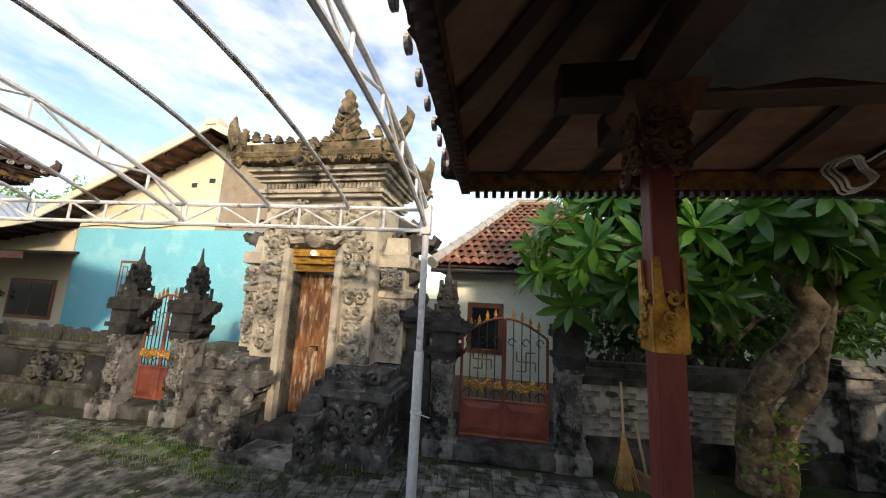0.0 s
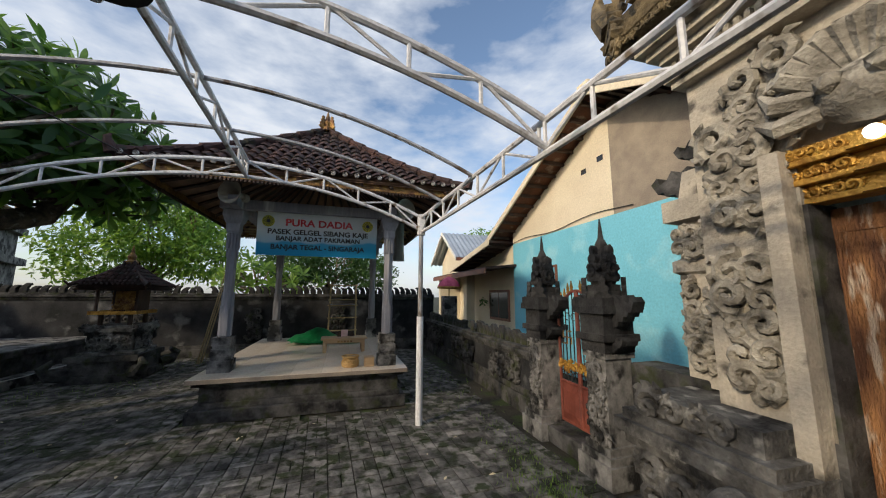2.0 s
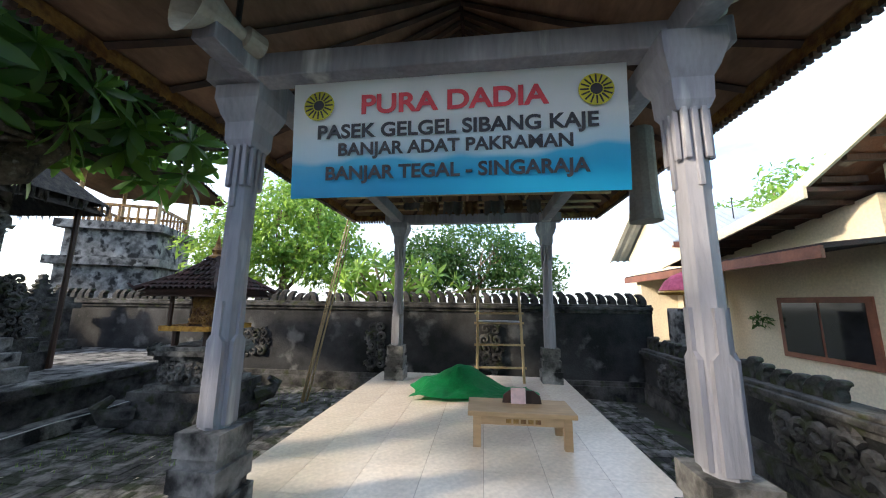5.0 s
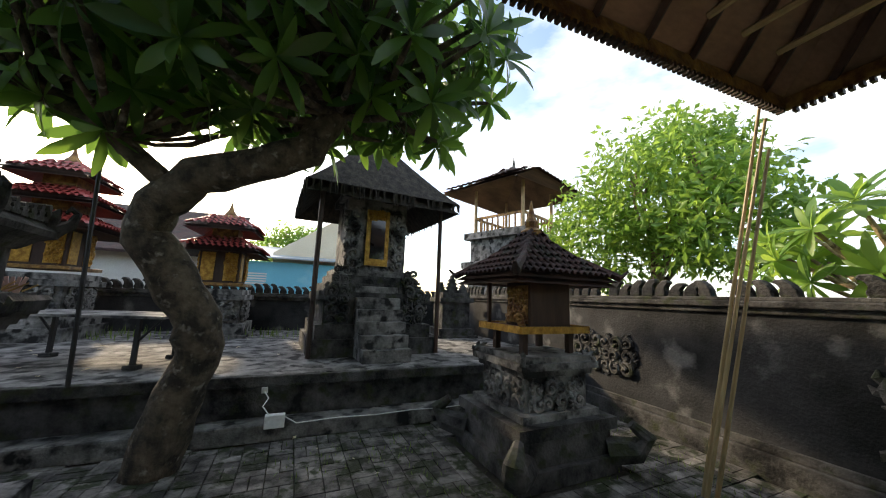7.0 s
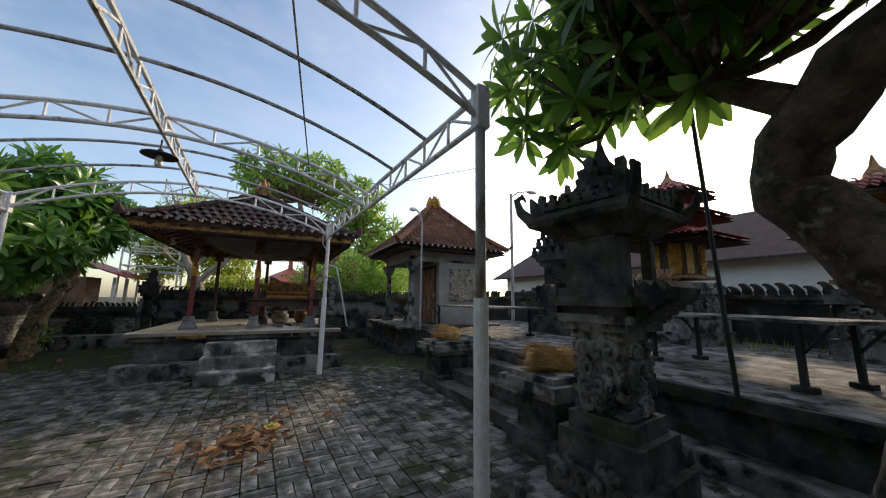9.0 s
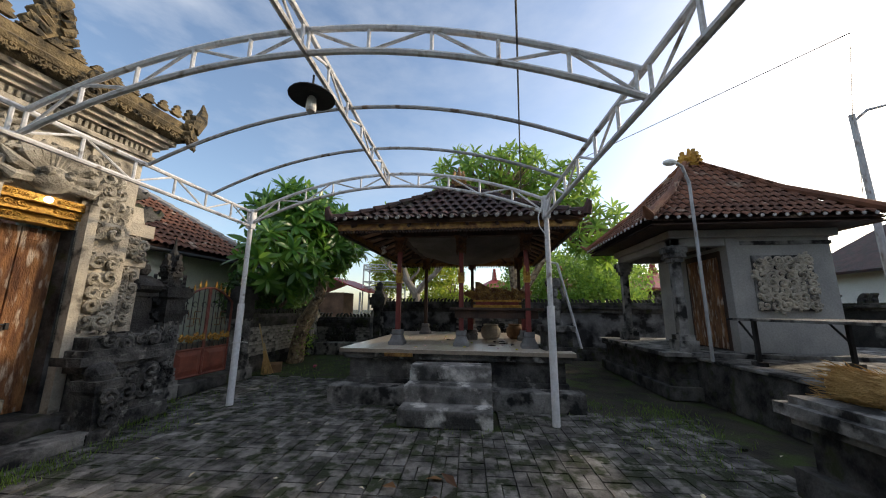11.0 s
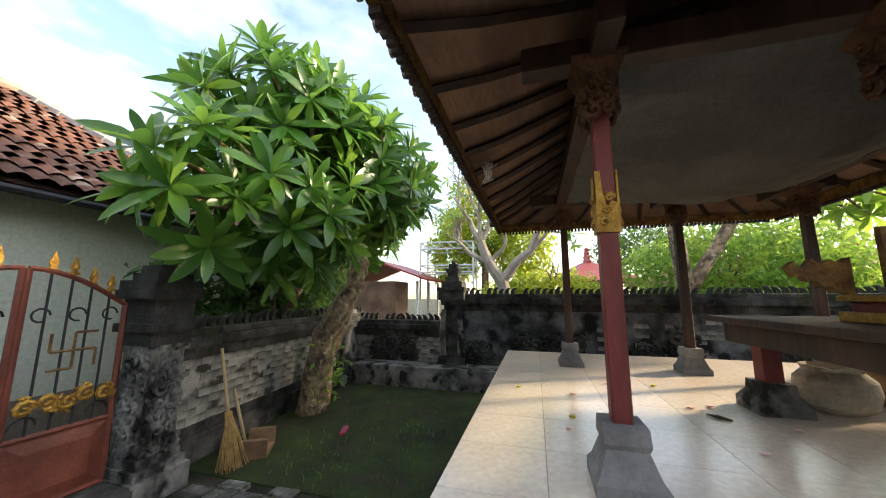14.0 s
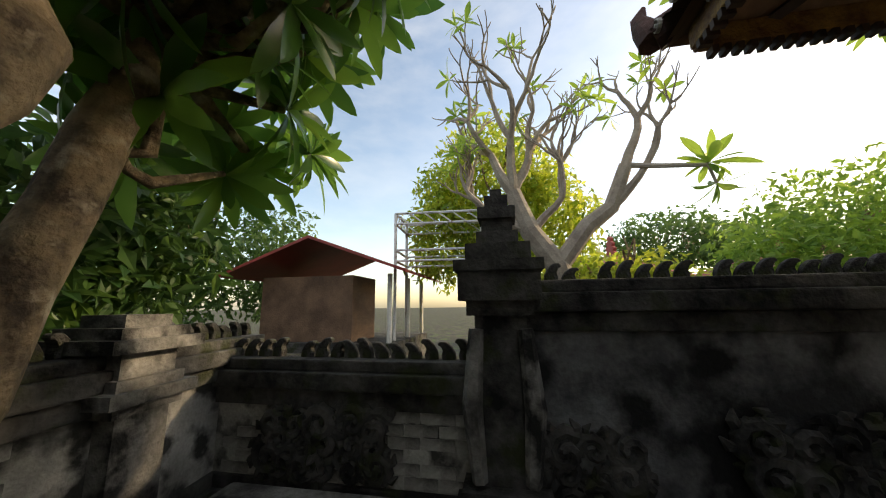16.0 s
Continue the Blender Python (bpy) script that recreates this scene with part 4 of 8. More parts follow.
tpart("loose_cable", tubed([SE + Vector(p) for p in ((-0.02, 0.05, 2.50), (-0.03, 0.10, 2.36), (-0.03, 0.09, 2.24), (-0.02, 0.03, 2.15), (0.0, -0.035, 2.08))], 0.007, 5), WHITE_PLASTIC, tent, "loose white cable tied to a post")
lamp = thing("hanging_lamp", -1.81, 1.12, 0, 0, "dark metal shade lamp hung from the tent ridge", "lamp")
bm = bmesh.new()
lathe(bm, [(0.02, 2.76), (0.03, 2.73), (0.15, 2.695), (0.155, 2.685), (0.14, 2.69), (0.02, 2.72)], 20)
part("shade", bm, IRON_DARK, lamp)
bm = bmesh.new()
lathe(bm, [(0.02, 2.69), (0.030, 2.67), (0.036, 2.60), (0.028, 2.58), (0.0, 2.575)], 14)
part("bulb", bm, WHITE_PLASTIC, lamp, "white unlit bulb")
part("cord", tubed([(0, 0, 2.75), (0, 0, 2.86)], 0.008, 6), IRON_DARK, lamp)

# ---- tiled pavilions ----
def tiled_roof(owner, hx, hy, z0, z1, rx, ry, material, under, tw=0.19, finial=True, discs=False, fascia=None, rafters=True, sag=1.18, finial_x=0.0):
    V, F = hip_tiles(hx, hy, z0, z1, rx, ry, tw, tw * 1.25, sag)
    roof = part("roof_tiles", (V, F), material, owner)
    tagged(roof, kind="stuff")
    bm = bmesh.new()
    hip_shell(bm, hx - 0.03, hy - 0.03, z0 - 0.015, z1 - 0.015, rx, ry, 0.03, sag)
    part("roof_deck", bm, under, owner, "dark board ceiling under the tiles")
    for sx in (-1, 1):
        for sy in (-1, 1):
            pts = []
            for i in range(11):
                f = i / 10
                pts.append((sx * (hx + (rx - hx) * f), sy * (hy + (ry - hy) * f), z0 + (z1 - z0) * f ** sag + 0.04))
            bm = bmesh.new()
            line, rad = [], []
            for i in range(10):
                a, b = Vector(pts[i]), Vector(pts[i + 1])
                line += [a, a.lerp(b, 0.95)]
                rad += [0.075, 0.055]
            tube(bm, line, rad, 8)
            tube(bm, [Vector(pts[0]) - Vector((0, 0, 0.02)), Vector(pts[0]) + Vector((sx * 0.01, sy * 0.01, 0.03)), Vector(pts[0]) + Vector((sx * 0.03, sy * 0.03, 0.08)), Vector(pts[0]) + Vector((sx * 0.04, sy * 0.04, 0.14)), Vector(pts[0]) + Vector((sx * 0.02, sy * 0.02, 0.19))], [0.075, 0.07, 0.055, 0.038, 0.01], 8)
            part("hip_ridge", bm, material, owner, "capped hip ridge with upturned end")
    if rx > 0.15 or ry > 0.15:
        part("ridge", tubed([(-rx, -ry, z1 + 0.05), (rx, ry, z1 + 0.05)] if (rx > ry) else [(-rx, -ry, z1 + 0.05), (rx, ry, z1 + 0.05)], 0.09, 8), material, owner)
    if rafters:
        for side in range(4):
            ax = hx if side % 2 == 0 else hy
            n = max(3, int(ax * 2 / 0.42))
            for i in range(n):
                f = (i + 0.5) / n * 2 - 1
                if side % 2 == 0:
                    s = -1 if side == 0 else 1
                    a, b = Vector((f * (hx - 0.1), s * (hy - 0.04), z0 - 0.075)), Vector((f * max(rx, 0.05), s * ry, z1 - 0.10))
                else:
                    s = 1 if side == 1 else -1
                    a, b = Vector((s * (hx - 0.04), f * (hy - 0.1), z0 - 0.075)), Vector((s * rx, f * max(ry, 0.05), z1 - 0.10))
                pts = []
                for k in range(6):
                    q = k / 5
                    p = a.lerp(b, q)
                    p.z = a.z + (b.z - a.z) * q ** sag
                    pts.append(p)
                part("rafter", tubed(pts, 0.028, 4), WOOD_DARK, owner)
    if fascia:
        for s in (-1, 1):
            part("fascia", boxed(-hx + 0.1, hx - 0.1, s * (hy - 0.10) - 0.02, s * (hy - 0.10) + 0.02, z0 - 0.13, z0 - 0.03, 0.008), fascia, owner, "carved eave board with worn gilding")
            part("fascia", boxed(s * (hx - 0.10) - 0.02, s * (hx - 0.10) + 0.02, -hy + 0.1, hy - 0.1, z0 - 0.13, z0 - 0.03, 0.008), fascia, owner, "carved eave board with worn gilding")
            for tz in (-0.175,):
                bm = bmesh.new()
                n = int(hx * 2 / 0.05)
                for i in range(n):
                    x = -hx + 0.14 + (i + 0.5) / n * (2 * hx - 0.28)
                    box(bm, x - 0.012, x + 0.012, s * (hy - 0.10) - 0.024, s * (hy - 0.10) + 0.024, z0 - 0.165, z0 - 0.132, 0.0)
                part("fringe", bm, WOOD_DARK, owner)
                bm = bmesh.new()
                n = int(hy * 2 / 0.05)
                for i in range(n):
                    y = -hy + 0.14 + (i + 0.5) / n * (2 * hy - 0.28)
                    box(bm, s * (hx - 0.10) - 0.024, s * (hx - 0.10) + 0.024, y - 0.012, y + 0.012, z0 - 0.165, z0 - 0.132, 0.0)
                part("fringe", bm, WOOD_DARK, owner)
    if discs:
        bm = bmesh.new()
        lathe(bm, [(0.0, 0.0), (0.031, 0.0), (0.031, 0.016), (0.025, 0.018), (0.020, 0.006), (0.010, 0.006), (0.008, 0.020), (0.0, 0.020)], 12, Matrix.Rotation(radians(90), 4, "X"))
        first = None
        for side in range(4):
            ax = hx if side % 2 == 0 else hy
            n = round(ax * 2 / tw / 1.0)
            for i in range(n):
                f = ((i + 0.5) / n * 2 - 1) * ax
                m = Matrix.Rotation(radians(90 * side), 4, "Z") @ Matrix.Translation((f, -(hy if side % 2 == 0 else hx) - 0.012, z0 + 0.035))
                if first is None:
                    first = part("eave_disc", bm, DISC, owner, "pale flower-shaped tile end")
                    first.matrix_basis = m
                else:
                    again("eave_disc", first, m, owner)
    if finial:
        bm = bmesh.new()
        mf = Matrix.Translation((finial_x, 0, 0))
        lathe(bm, [(0.12, z1), (0.13, z1 + 0.06), (0.08, z1 + 0.10), (0.10, z1 + 0.17), (0.06, z1 + 0.22), (0.04, z1 + 0.30), (0.008, z1 + 0.42)], 10, mf)
        for k in range(4):
            plate(bm, flame_outline(0.16, 0.26, 4), 0.03, mf @ Matrix.Rotation(radians(45 + 90 * k), 4, "Z") @ Matrix.Translation((0.11, 0, z1 + 0.04)))
        part("finial", bm, GOLD_DULL if discs else material, owner, "carved roof finial")


def stone_foot(bm, x, y, z, h, s):
    stack(bm, steps_of([z, (h * 0.34, s, s), (h * 0.1, s * 0.82, s * 0.82), (h * 0.22, s * 0.92, s * 0.92), (h * 0.1, s * 0.75, s * 0.75), (h * 0.24, s * 0.86, s * 0.86)]), x, y)


def platform(owner, x0, x1, y0, y1, h, material=STONE):
    for inset, za, zb in ((0.02, 0, h * 0.28), (0.09, h * 0.28, h * 0.42), (0.12, h * 0.42, h * 0.80), (0.05, h * 0.80, h - 0.055)):
        part("plinth_course", boxed(x0 + inset, x1 - inset, y0 + inset, y1 - inset, za, zb, 0.012), material, owner, "dark moulded stone course")


def tiles(owner, x0, x1, y0, y1, z, size, group_name="floor_tile"):
    """A tiled floor: each tile a piece with open joints over a grout bed."""
    part("grout_bed", boxed(x0, x1, y0, y1, z - 0.055, z - 0.004), RENDER_GREY, owner)
    nx, ny = max(1, round((x1 - x0) / size)), max(1, round((y1 - y0) / size))
    dx, dy = (x1 - x0) / nx, (y1 - y0) / ny
    bm = boxed(-dx / 2 + 0.0015, dx / 2 - 0.0015, -dy / 2 + 0.0015, dy / 2 - 0.0015, -0.01, 0.0)
    first = None
    for i in range(nx):
        for j in range(ny):
            m = Matrix.Translation((x0 + (i + 0.5) * dx, y0 + (j + 0.5) * dy, z + 0.0))
            if first is None:
                first = part(group_name, bm, TILE_FLOOR, owner)
                first.matrix_basis = m
            else:
                again(group_name, first, m, owner)


# sign pavilion at the west
pa = thing("open_pavilion", -7.44, 1.565, 0, 0, "open pavilion with grey timber posts, tiled roof and cream floor", "pavilion")
AX0, AX1, AY0, AY1 = -2.05, 2.05, -1.37, 1.37
platform(pa, AX0, AX1, AY0, AY1, 0.525)
tiles(pa, AX0, AX1, AY0, AY1, 0.525, 0.40)
for cx, cy in ((1.56, -1.13), (1.70, 1.10), (-1.62, -1.04), (-1.76, 1.14)):
    bm = bmesh.new()
    stone_foot(bm, cx, cy, 0.525, 0.46, 0.135)
    part("post_base", bm, STONE_GREY, pa, "grey moulded stone post base")
    bm = bmesh.new()
    lathe(bm, [(0.074, 0.98), (0.070, 1.2), (0.066, 2.2), (0.064, 2.6)], 8, Matrix.Translation((cx, cy, 0)))
    post = part("post", bm, WOOD_GREY, pa)
    bm = bmesh.new()
    stack(bm, [(2.44, 0.066, 0.066), (2.48, 0.082, 0.082), (2.58, 0.086, 0.086), (2.62, 0.105, 0.105), (2.70, 0.13, 0.13), (2.78, 0.13, 0.13)], cx, cy)
    for k in range(4):
        m = Matrix.Translation((cx, cy, 0)) @ Matrix.Rotation(radians(90 * k), 4, "Z")
        for q in (-0.04, 0.04):
            box(bm, q - 0.012, q + 0.012, -0.076, -0.055, 2.22, 2.45, 0.004, m)
        box(bm, -0.012, 0.012, -0.076, -0.055, 2.10, 2.45, 0.004, m)
    part("capital", bm, WOOD_GREY, post, "fluted grey capital")
    for k in range(4):
        m = Matrix.Translation((cx, cy, 0)) @ Matrix.Rotation(radians(90 * k), 4, "Z")
        bm = bmesh.new()
        plate(bm, [(-0.042, 1.0), (0.042, 1.0), (0.042, 1.40), (0.018, 1.43), (0.018, 1.60), (-0.018, 1.60), (-0.018, 1.43), (-0.042, 1.40)], 0.022, m @ Matrix.Translation((0, -0.066, 0)))
        part("post_shoe", bm, WOOD_GREY, post)
for cy in (-1.06, 1.12):
    part("beam", boxed(-1.95, 2.0, cy - 0.06, cy + 0.06, 2.78, 2.92, 0.01), WOOD_GREY, pa)
for cx in (-1.69, 1.66):
    part("beam", boxed(cx - 0.06, cx + 0.06, -1.3, 1.35, 2.79, 2.93, 0.01), WOOD_GREY, pa)
tiled_roof(pa, 2.46, 2.16, 3.15, 4.66, 0.62, 0.02, ROOF_TILE, WOOD_BOARD, tw=0.155, discs=True, fascia=GOLD_DULL, finial_x=0.62)
rs = random.Random(33)
for i, px in enumerate((-1.42, -1.15, -0.80, -0.42, -0.05)):
    part("bamboo_pole", tubed([(px + 0.06 * (i % 2), -1.7, 2.945), (px, -0.1 * i, 2.955), (px - 0.05, 1.75, 2.95)], 0.019, 6), BAMBOO, pa, "bamboo pole laid across the beams")
for i in range(16):
    py, px, ln = rs.uniform(-0.95, 0.95), rs.uniform(-1.4, -0.2), rs.uniform(1.0, 2.0)
    part("stored_cane", tubed([(px, py, 2.985), (px + ln * 0.5, py + rs.uniform(-0.08, 0.08), 3.0), (px + ln, py + rs.uniform(-0.2, 0.2), 3.02)], rs.uniform(0.008, 0.016), 5), BAMBOO if i % 3 else WOOD_PALE, pa, "thin dry cane stored under the roof")
for i in range(7):
    bm = bmesh.new()
    w, h, y0 = rs.uniform(0.12, 0.26), rs.uniform(0.10, 0.26), -0.85 + i * 0.27
    g = [[bm.verts.new((-1.05 + 0.03 * np.sin(a * 1.9 + i) + 0.02 * b, y0 + w * a / 6, 2.94 - h * b / 4 * (0.55 + 0.45 * abs(np.sin(a * 1.3 + i))))) for b in range(5)] for a in range(7)]
    for a in range(6):
        for b in range(4):
            bm.faces.new((g[a][b], g[a + 1][b], g[a + 1][b + 1], g[a][b + 1]))
    bmesh.ops.solidify(bm, geom=bm.faces[:], thickness=0.004)
    part("torn_cloth", bm, RAG if i % 2 else CANVAS, pa, "torn cloth strip hanging from a pole")


def horn_speaker(x, y, z, turn):
    """A grey horn loudspeaker with its driver and bracket."""
    t = thing("horn_loudspeaker", x, y, z, turn, "weathered beige horn loudspeaker under the eave", "loudspeaker", "loudspeakers under the eave")
    bm = bmesh.new()
    lathe(bm, [(0.03, -0.20), (0.05, -0.12), (0.09, -0.03), (0.155, 0.05), (0.165, 0.055), (0.15, 0.05), (0.08, -0.02), (0.025, -0.15)], 20, Matrix.Rotation(radians(90), 4, "Y"))
    part("horn", bm, SPEAKER, t)
    bm = bmesh.new()
    lathe(bm, [(0.04, -0.30), (0.06, -0.29), (0.06, -0.20), (0.035, -0.19)], 14, Matrix.Rotation(radians(90), 4, "Y"))
    part("driver", bm, SPEAKER, t)
    part("bracket", tubed([(-0.16, 0, 0.0), (-0.16, 0, 0.22)], 0.014, 6), IRON_DARK, t, "dark iron bracket")


horn_speaker(-5.42, 0.50, 2.93, -20)
horn_speaker(-5.42, 2.85, 2.88, 25)

# emblem banner
ban = thing("banner", -5.88, 1.605, 0, 0, "printed blue and white banner with red and black lettering", "banner")
bm = bmesh.new()
BW, BZ0, BZ1 = 0.87, 2.15, 2.83
nx, nz = 24, 12
grid = [[bm.verts.new((0.02 + 0.055 * (j / nz) + 0.003 * np.sin(i * 0.9) * np.sin(j * 0.5), -BW + 2 * BW * i / nx, BZ0 + (BZ1 - BZ0) * j / nz)) for j in range(nz + 1)] for i in range(nx + 1)]
for i in range(nx):
    for j in range(nz):
        bm.faces.new((grid[i][j], grid[i + 1][j], grid[i + 1][j + 1], grid[i][j + 1]))
bmesh.ops.solidify(bm, geom=bm.faces[:], thickness=-0.004)
BANNER = bpy.data.materials.new("printed banner")
BANNER.use_nodes = True
bn, bl = BANNER.node_tree.nodes, BANNER.node_tree.links
tc = bn.new("ShaderNodeTexCoord")
sp = bn.new("ShaderNodeSeparateXYZ")
ns = bn.new("ShaderNodeTexNoise")
ns.inputs["Scale"].default_value = 1.6
m1 = bn.new("ShaderNodeMath")
m1.operation = "MULTIPLY_ADD"
m1.inputs[1].default_value = 0.28
rp = bn.new("ShaderNodeValToRGB")
cr = rp.color_ramp
cr.elements[0].position, cr.elements[0].color = 0.0, (0.02, 0.36, 0.66, 1)
cr.elements[1].position, cr.elements[1].color = 1.0, (0.86, 0.90, 0.93, 1)
for pos, c in ((0.28, (0.03, 0.44, 0.76, 1)), (0.42, (0.08, 0.52, 0.80, 1)), (0.47, (0.55, 0.76, 0.90, 1)), (0.75, (0.82, 0.88, 0.92, 1))):
    cr.elements.new(pos).color = c
rg2 = bn.new("ShaderNodeMapRange")
rg2.inputs["From Min"].default_value, rg2.inputs["From Max"].default_value = BZ0 + 0.10, BZ1 - 0.02
bl.new(tc.outputs["Object"], ns.inputs["Vector"])
bl.new(tc.outputs["Object"], sp.inputs["Vector"])
bl.new(ns.outputs["Fac"], m1.inputs[0])
bl.new(sp.outputs["Z"], m1.inputs[2])
bl.new(m1.outputs[0], rg2.inputs["Value"])
bl.new(rg2.outputs["Result"], rp.inputs["Fac"])
bl.new(rp.outputs["Color"], bn["Principled BSDF"].inputs["Base Color"])
bn["Principled BSDF"].inputs["Roughness"].default_value = 0.45
part("sheet", bm, BANNER, ban)
part("batten", tubed([(0.0, -BW - 0.05, BZ1 + 0.01), (0.0, BW + 0.05, BZ1 + 0.01)], 0.016, 6), WOOD_DARK, ban)


def lettering(text, y, z, size, material, stretch=1.0):
    """A line of raised letters on the banner, centred on y, read from the east."""
    cu = bpy.data.curves.new("lettering", "FONT")
    cu.body, cu.size, cu.align_x, cu.extrude = text, size, "CENTER", 0.001
    cu.offset = size * 0.028
    tmp = bpy.data.objects.new("lettering", cu)
    me = bpy.data.meshes.new_from_object(tmp)
    bpy.data.objects.remove(tmp)
    me.materials.append(material)
    o = new("lettering", me)
    o.parent = ban
    lean = math.degrees(math.atan2(0.055, BZ1 - BZ0))
    f = (z - BZ0) / (BZ1 - BZ0)
    o.matrix_basis = pose(0.02 + 0.055 * f + 0.007, y, z, 90 + lean, 0, 90) @ Matrix.Diagonal((stretch, 1, 1, 1))
    return o


lettering("PURA DADIA", 0.0, 2.60, 0.145, RED_INK, 1.15)
lettering("PASEK GELGEL SIBANG KAJE", 0.0, 2.471, 0.105, BLACK_INK, 1.10)
lettering("BANJAR ADAT PAKRAMAN", 0.0, 2.375, 0.095, BLACK_INK, 1.06)
lettering("BANJAR TEGAL - SINGARAJA", 0.0, 2.245, 0.100, BLACK_INK, 1.06)
for sy in (-1, 1):
    bm = bmesh.new()
    lathe(bm, [(0.0, 0.0), (0.085, 0.0), (0.085, 0.003), (0.0, 0.003)], 28, Matrix.Translation((0.068, sy * 0.72, 2.655)) @ Matrix.Rotation(radians(90), 4, "Y"))
    em = part("emblem", bm, YELLOW_INK, ban, "round yellow printed emblem")
    bm = bmesh.new()
    for k in range(16):
        a = k * np.pi / 8
        box(bm, 0.035, 0.078, -0.004, 0.004, 0.0, 0.002, 0.0, Matrix.Translation((0.0725, sy * 0.72, 2.655)) @ Matrix.Rotation(radians(90), 4, "Y") @ Matrix.Rotation(a, 4, "Z"))
    lathe(bm, [(0.0, 0.0), (0.03, 0.0), (0.03, 0.002), (0.0, 0.002)], 12, Matrix.Translation((0.0725, sy * 0.72, 2.655)) @ Matrix.Rotation(radians(90), 4, "Y"))
    part("emblem_rays", bm, BLACK_INK, em, "dark rays and centre of the emblem")

# throne pavilion at the east
pb = thing("open_pavilion", 2.95, 0.40, 0, 0, "open pavilion with red posts, gilded carving and dark tiled roof", "pavilion")
BX0, BX1, BY0, BY1 = -2.06, 1.67, -1.62, 1.614
platform(pb, BX0, BX1, BY0, BY1, 0.70, STEP_DARK)
tiles(pb, BX0, BX1, BY0, BY1, 0.70, 0.40)
bm = bmesh.new()
box(bm, -2.26, -2.0, -1.66, 1.66, 0, 0.24, 0.02)
part("foot_course", bm, STONE_GREY, pb, "worn grey foot course")
for i, (xa, ztop) in enumerate(((-2.95, 0.18), (-2.66, 0.36), (-2.36, 0.54))):
    part("step", boxed(xa, -2.0, -0.52, 0.52, 0.0 if i == 0 else ztop - 0.20, ztop, 0.02), STEP_STONE, pb, "worn stone step with pale edge")
part("inscription_plate", boxed(-2.075, -2.05, 0.55, 0.95, 0.60, 0.65, 0.004), GOLD_DULL, pb, "small gilded plate on the platform edge")
for i, (cx, cy) in enumerate(((-1.46, 0.93), (-1.46, -0.08), (-1.54, -1.09), (0.86, 0.90), (0.80, -0.17), (0.80, -1.2))):
    bm = bmesh.new()
    stack(bm, [(0.70, 0.118, 0.118), (0.745, 0.118, 0.118), (0.77, 0.10, 0.10), (0.85, 0.072, 0.072), (0.87, 0.08, 0.08), (0.93, 0.076, 0.076)], cx, cy)
    part("post_base", bm, POST_STONE, pb, "grey stone post base")
    bm = bmesh.new()
    stack(bm, [(0.93, 0.037, 0.037), (1.75, 0.035, 0.035), (2.30, 0.034, 0.034)], cx, cy)
    bmesh.ops.bevel(bm, geom=[e for e in bm.edges if abs(e.verts[0].co.z - e.verts[1].co.z) > 0.1], offset=0.008, segments=1, affect="EDGES")
    post = part("post", bm, WOOD_RED if cx < 0 else WOOD_DARK, pb)
    if cx < 0:
        bm = bmesh.new()
        r = random.Random(4)
        for k in range(4):
            m = Matrix.Translation((cx, cy, 0)) @ Matrix.Rotation(radians(90 * k), 4, "Z")
            plate(bm, [(-0.042, 1.66), (0.042, 1.66), (0.042, 1.78), (0.016, 1.79), (0.0, 1.76), (-0.016, 1.82), (-0.022, 1.92), (-0.042, 1.92)], 0.008, m @ Matrix.Translation((0, -0.041, 0)))
            for q in range(3):
                scroll(bm, m @ Matrix.Translation((-0.016 + 0.012 * q, -0.046, 1.70 + 0.05 * q)), 0.034, r, n=5)
        part("gilt_band", bm, GOLD, post, "carved gilded band")
    bm = bmesh.new()
    r = random.Random(40 + i)
    stack(bm, [(2.26, 0.05, 0.05), (2.34, 0.075, 0.075), (2.42, 0.11, 0.11)], cx, cy)
    for k in range(4):
        m = Matrix.Translation((cx, cy, 0)) @ Matrix.Rotation(radians(90 * k), 4, "Z")
        relief(bm, m @ Matrix.Translation((0, -0.06, 2.16)), 0.11, 0.20, 0.065, r)
    part("capital", bm, GILT_DARK, post, "carved capital with blackened gilding")
for cy in (-1.12, -0.12, 0.92):
    part("beam", boxed(-1.75, 1.2, cy - 0.05, cy + 0.05, 2.40, 2.52, 0.01), WOOD_DARK, pb)
for cx in (-1.48, 0.82):
    part("beam", boxed(cx - 0.05, cx + 0.05, -1.45, 1.25, 2.41, 2.53, 0.01), WOOD_DARK, pb)
tiled_roof(pb, 2.2, 1.82, 2.52, 3.46, 0.92, 0.02, ROOF_TILE, WOOD_BOARD, tw=0.155, discs=True, fascia=GOLD_DULL, finial_x=-0.92)
bm = bmesh.new()
cv = [[bm.verts.new((-1.45 + 2.3 * i / 12, -1.1 + 2.0 * j / 10, 2.42 - 0.30 * np.sin(np.pi * i / 12) * np.sin(np.pi * j / 10) + 0.02 * np.sin(i * 2.1 + j))) for j in range(11)] for i in range(13)]
for i in range(12):
    for j in range(10):
        bm.faces.new((cv[i][j], cv[i + 1][j], cv[i + 1][j + 1], cv[i][j + 1]))
bmesh.ops.solidify(bm, geom=bm.faces[:], thickness=0.004)
part("ceiling_canvas", bm, CANVAS, pb, "sagging grey canvas under the roof")

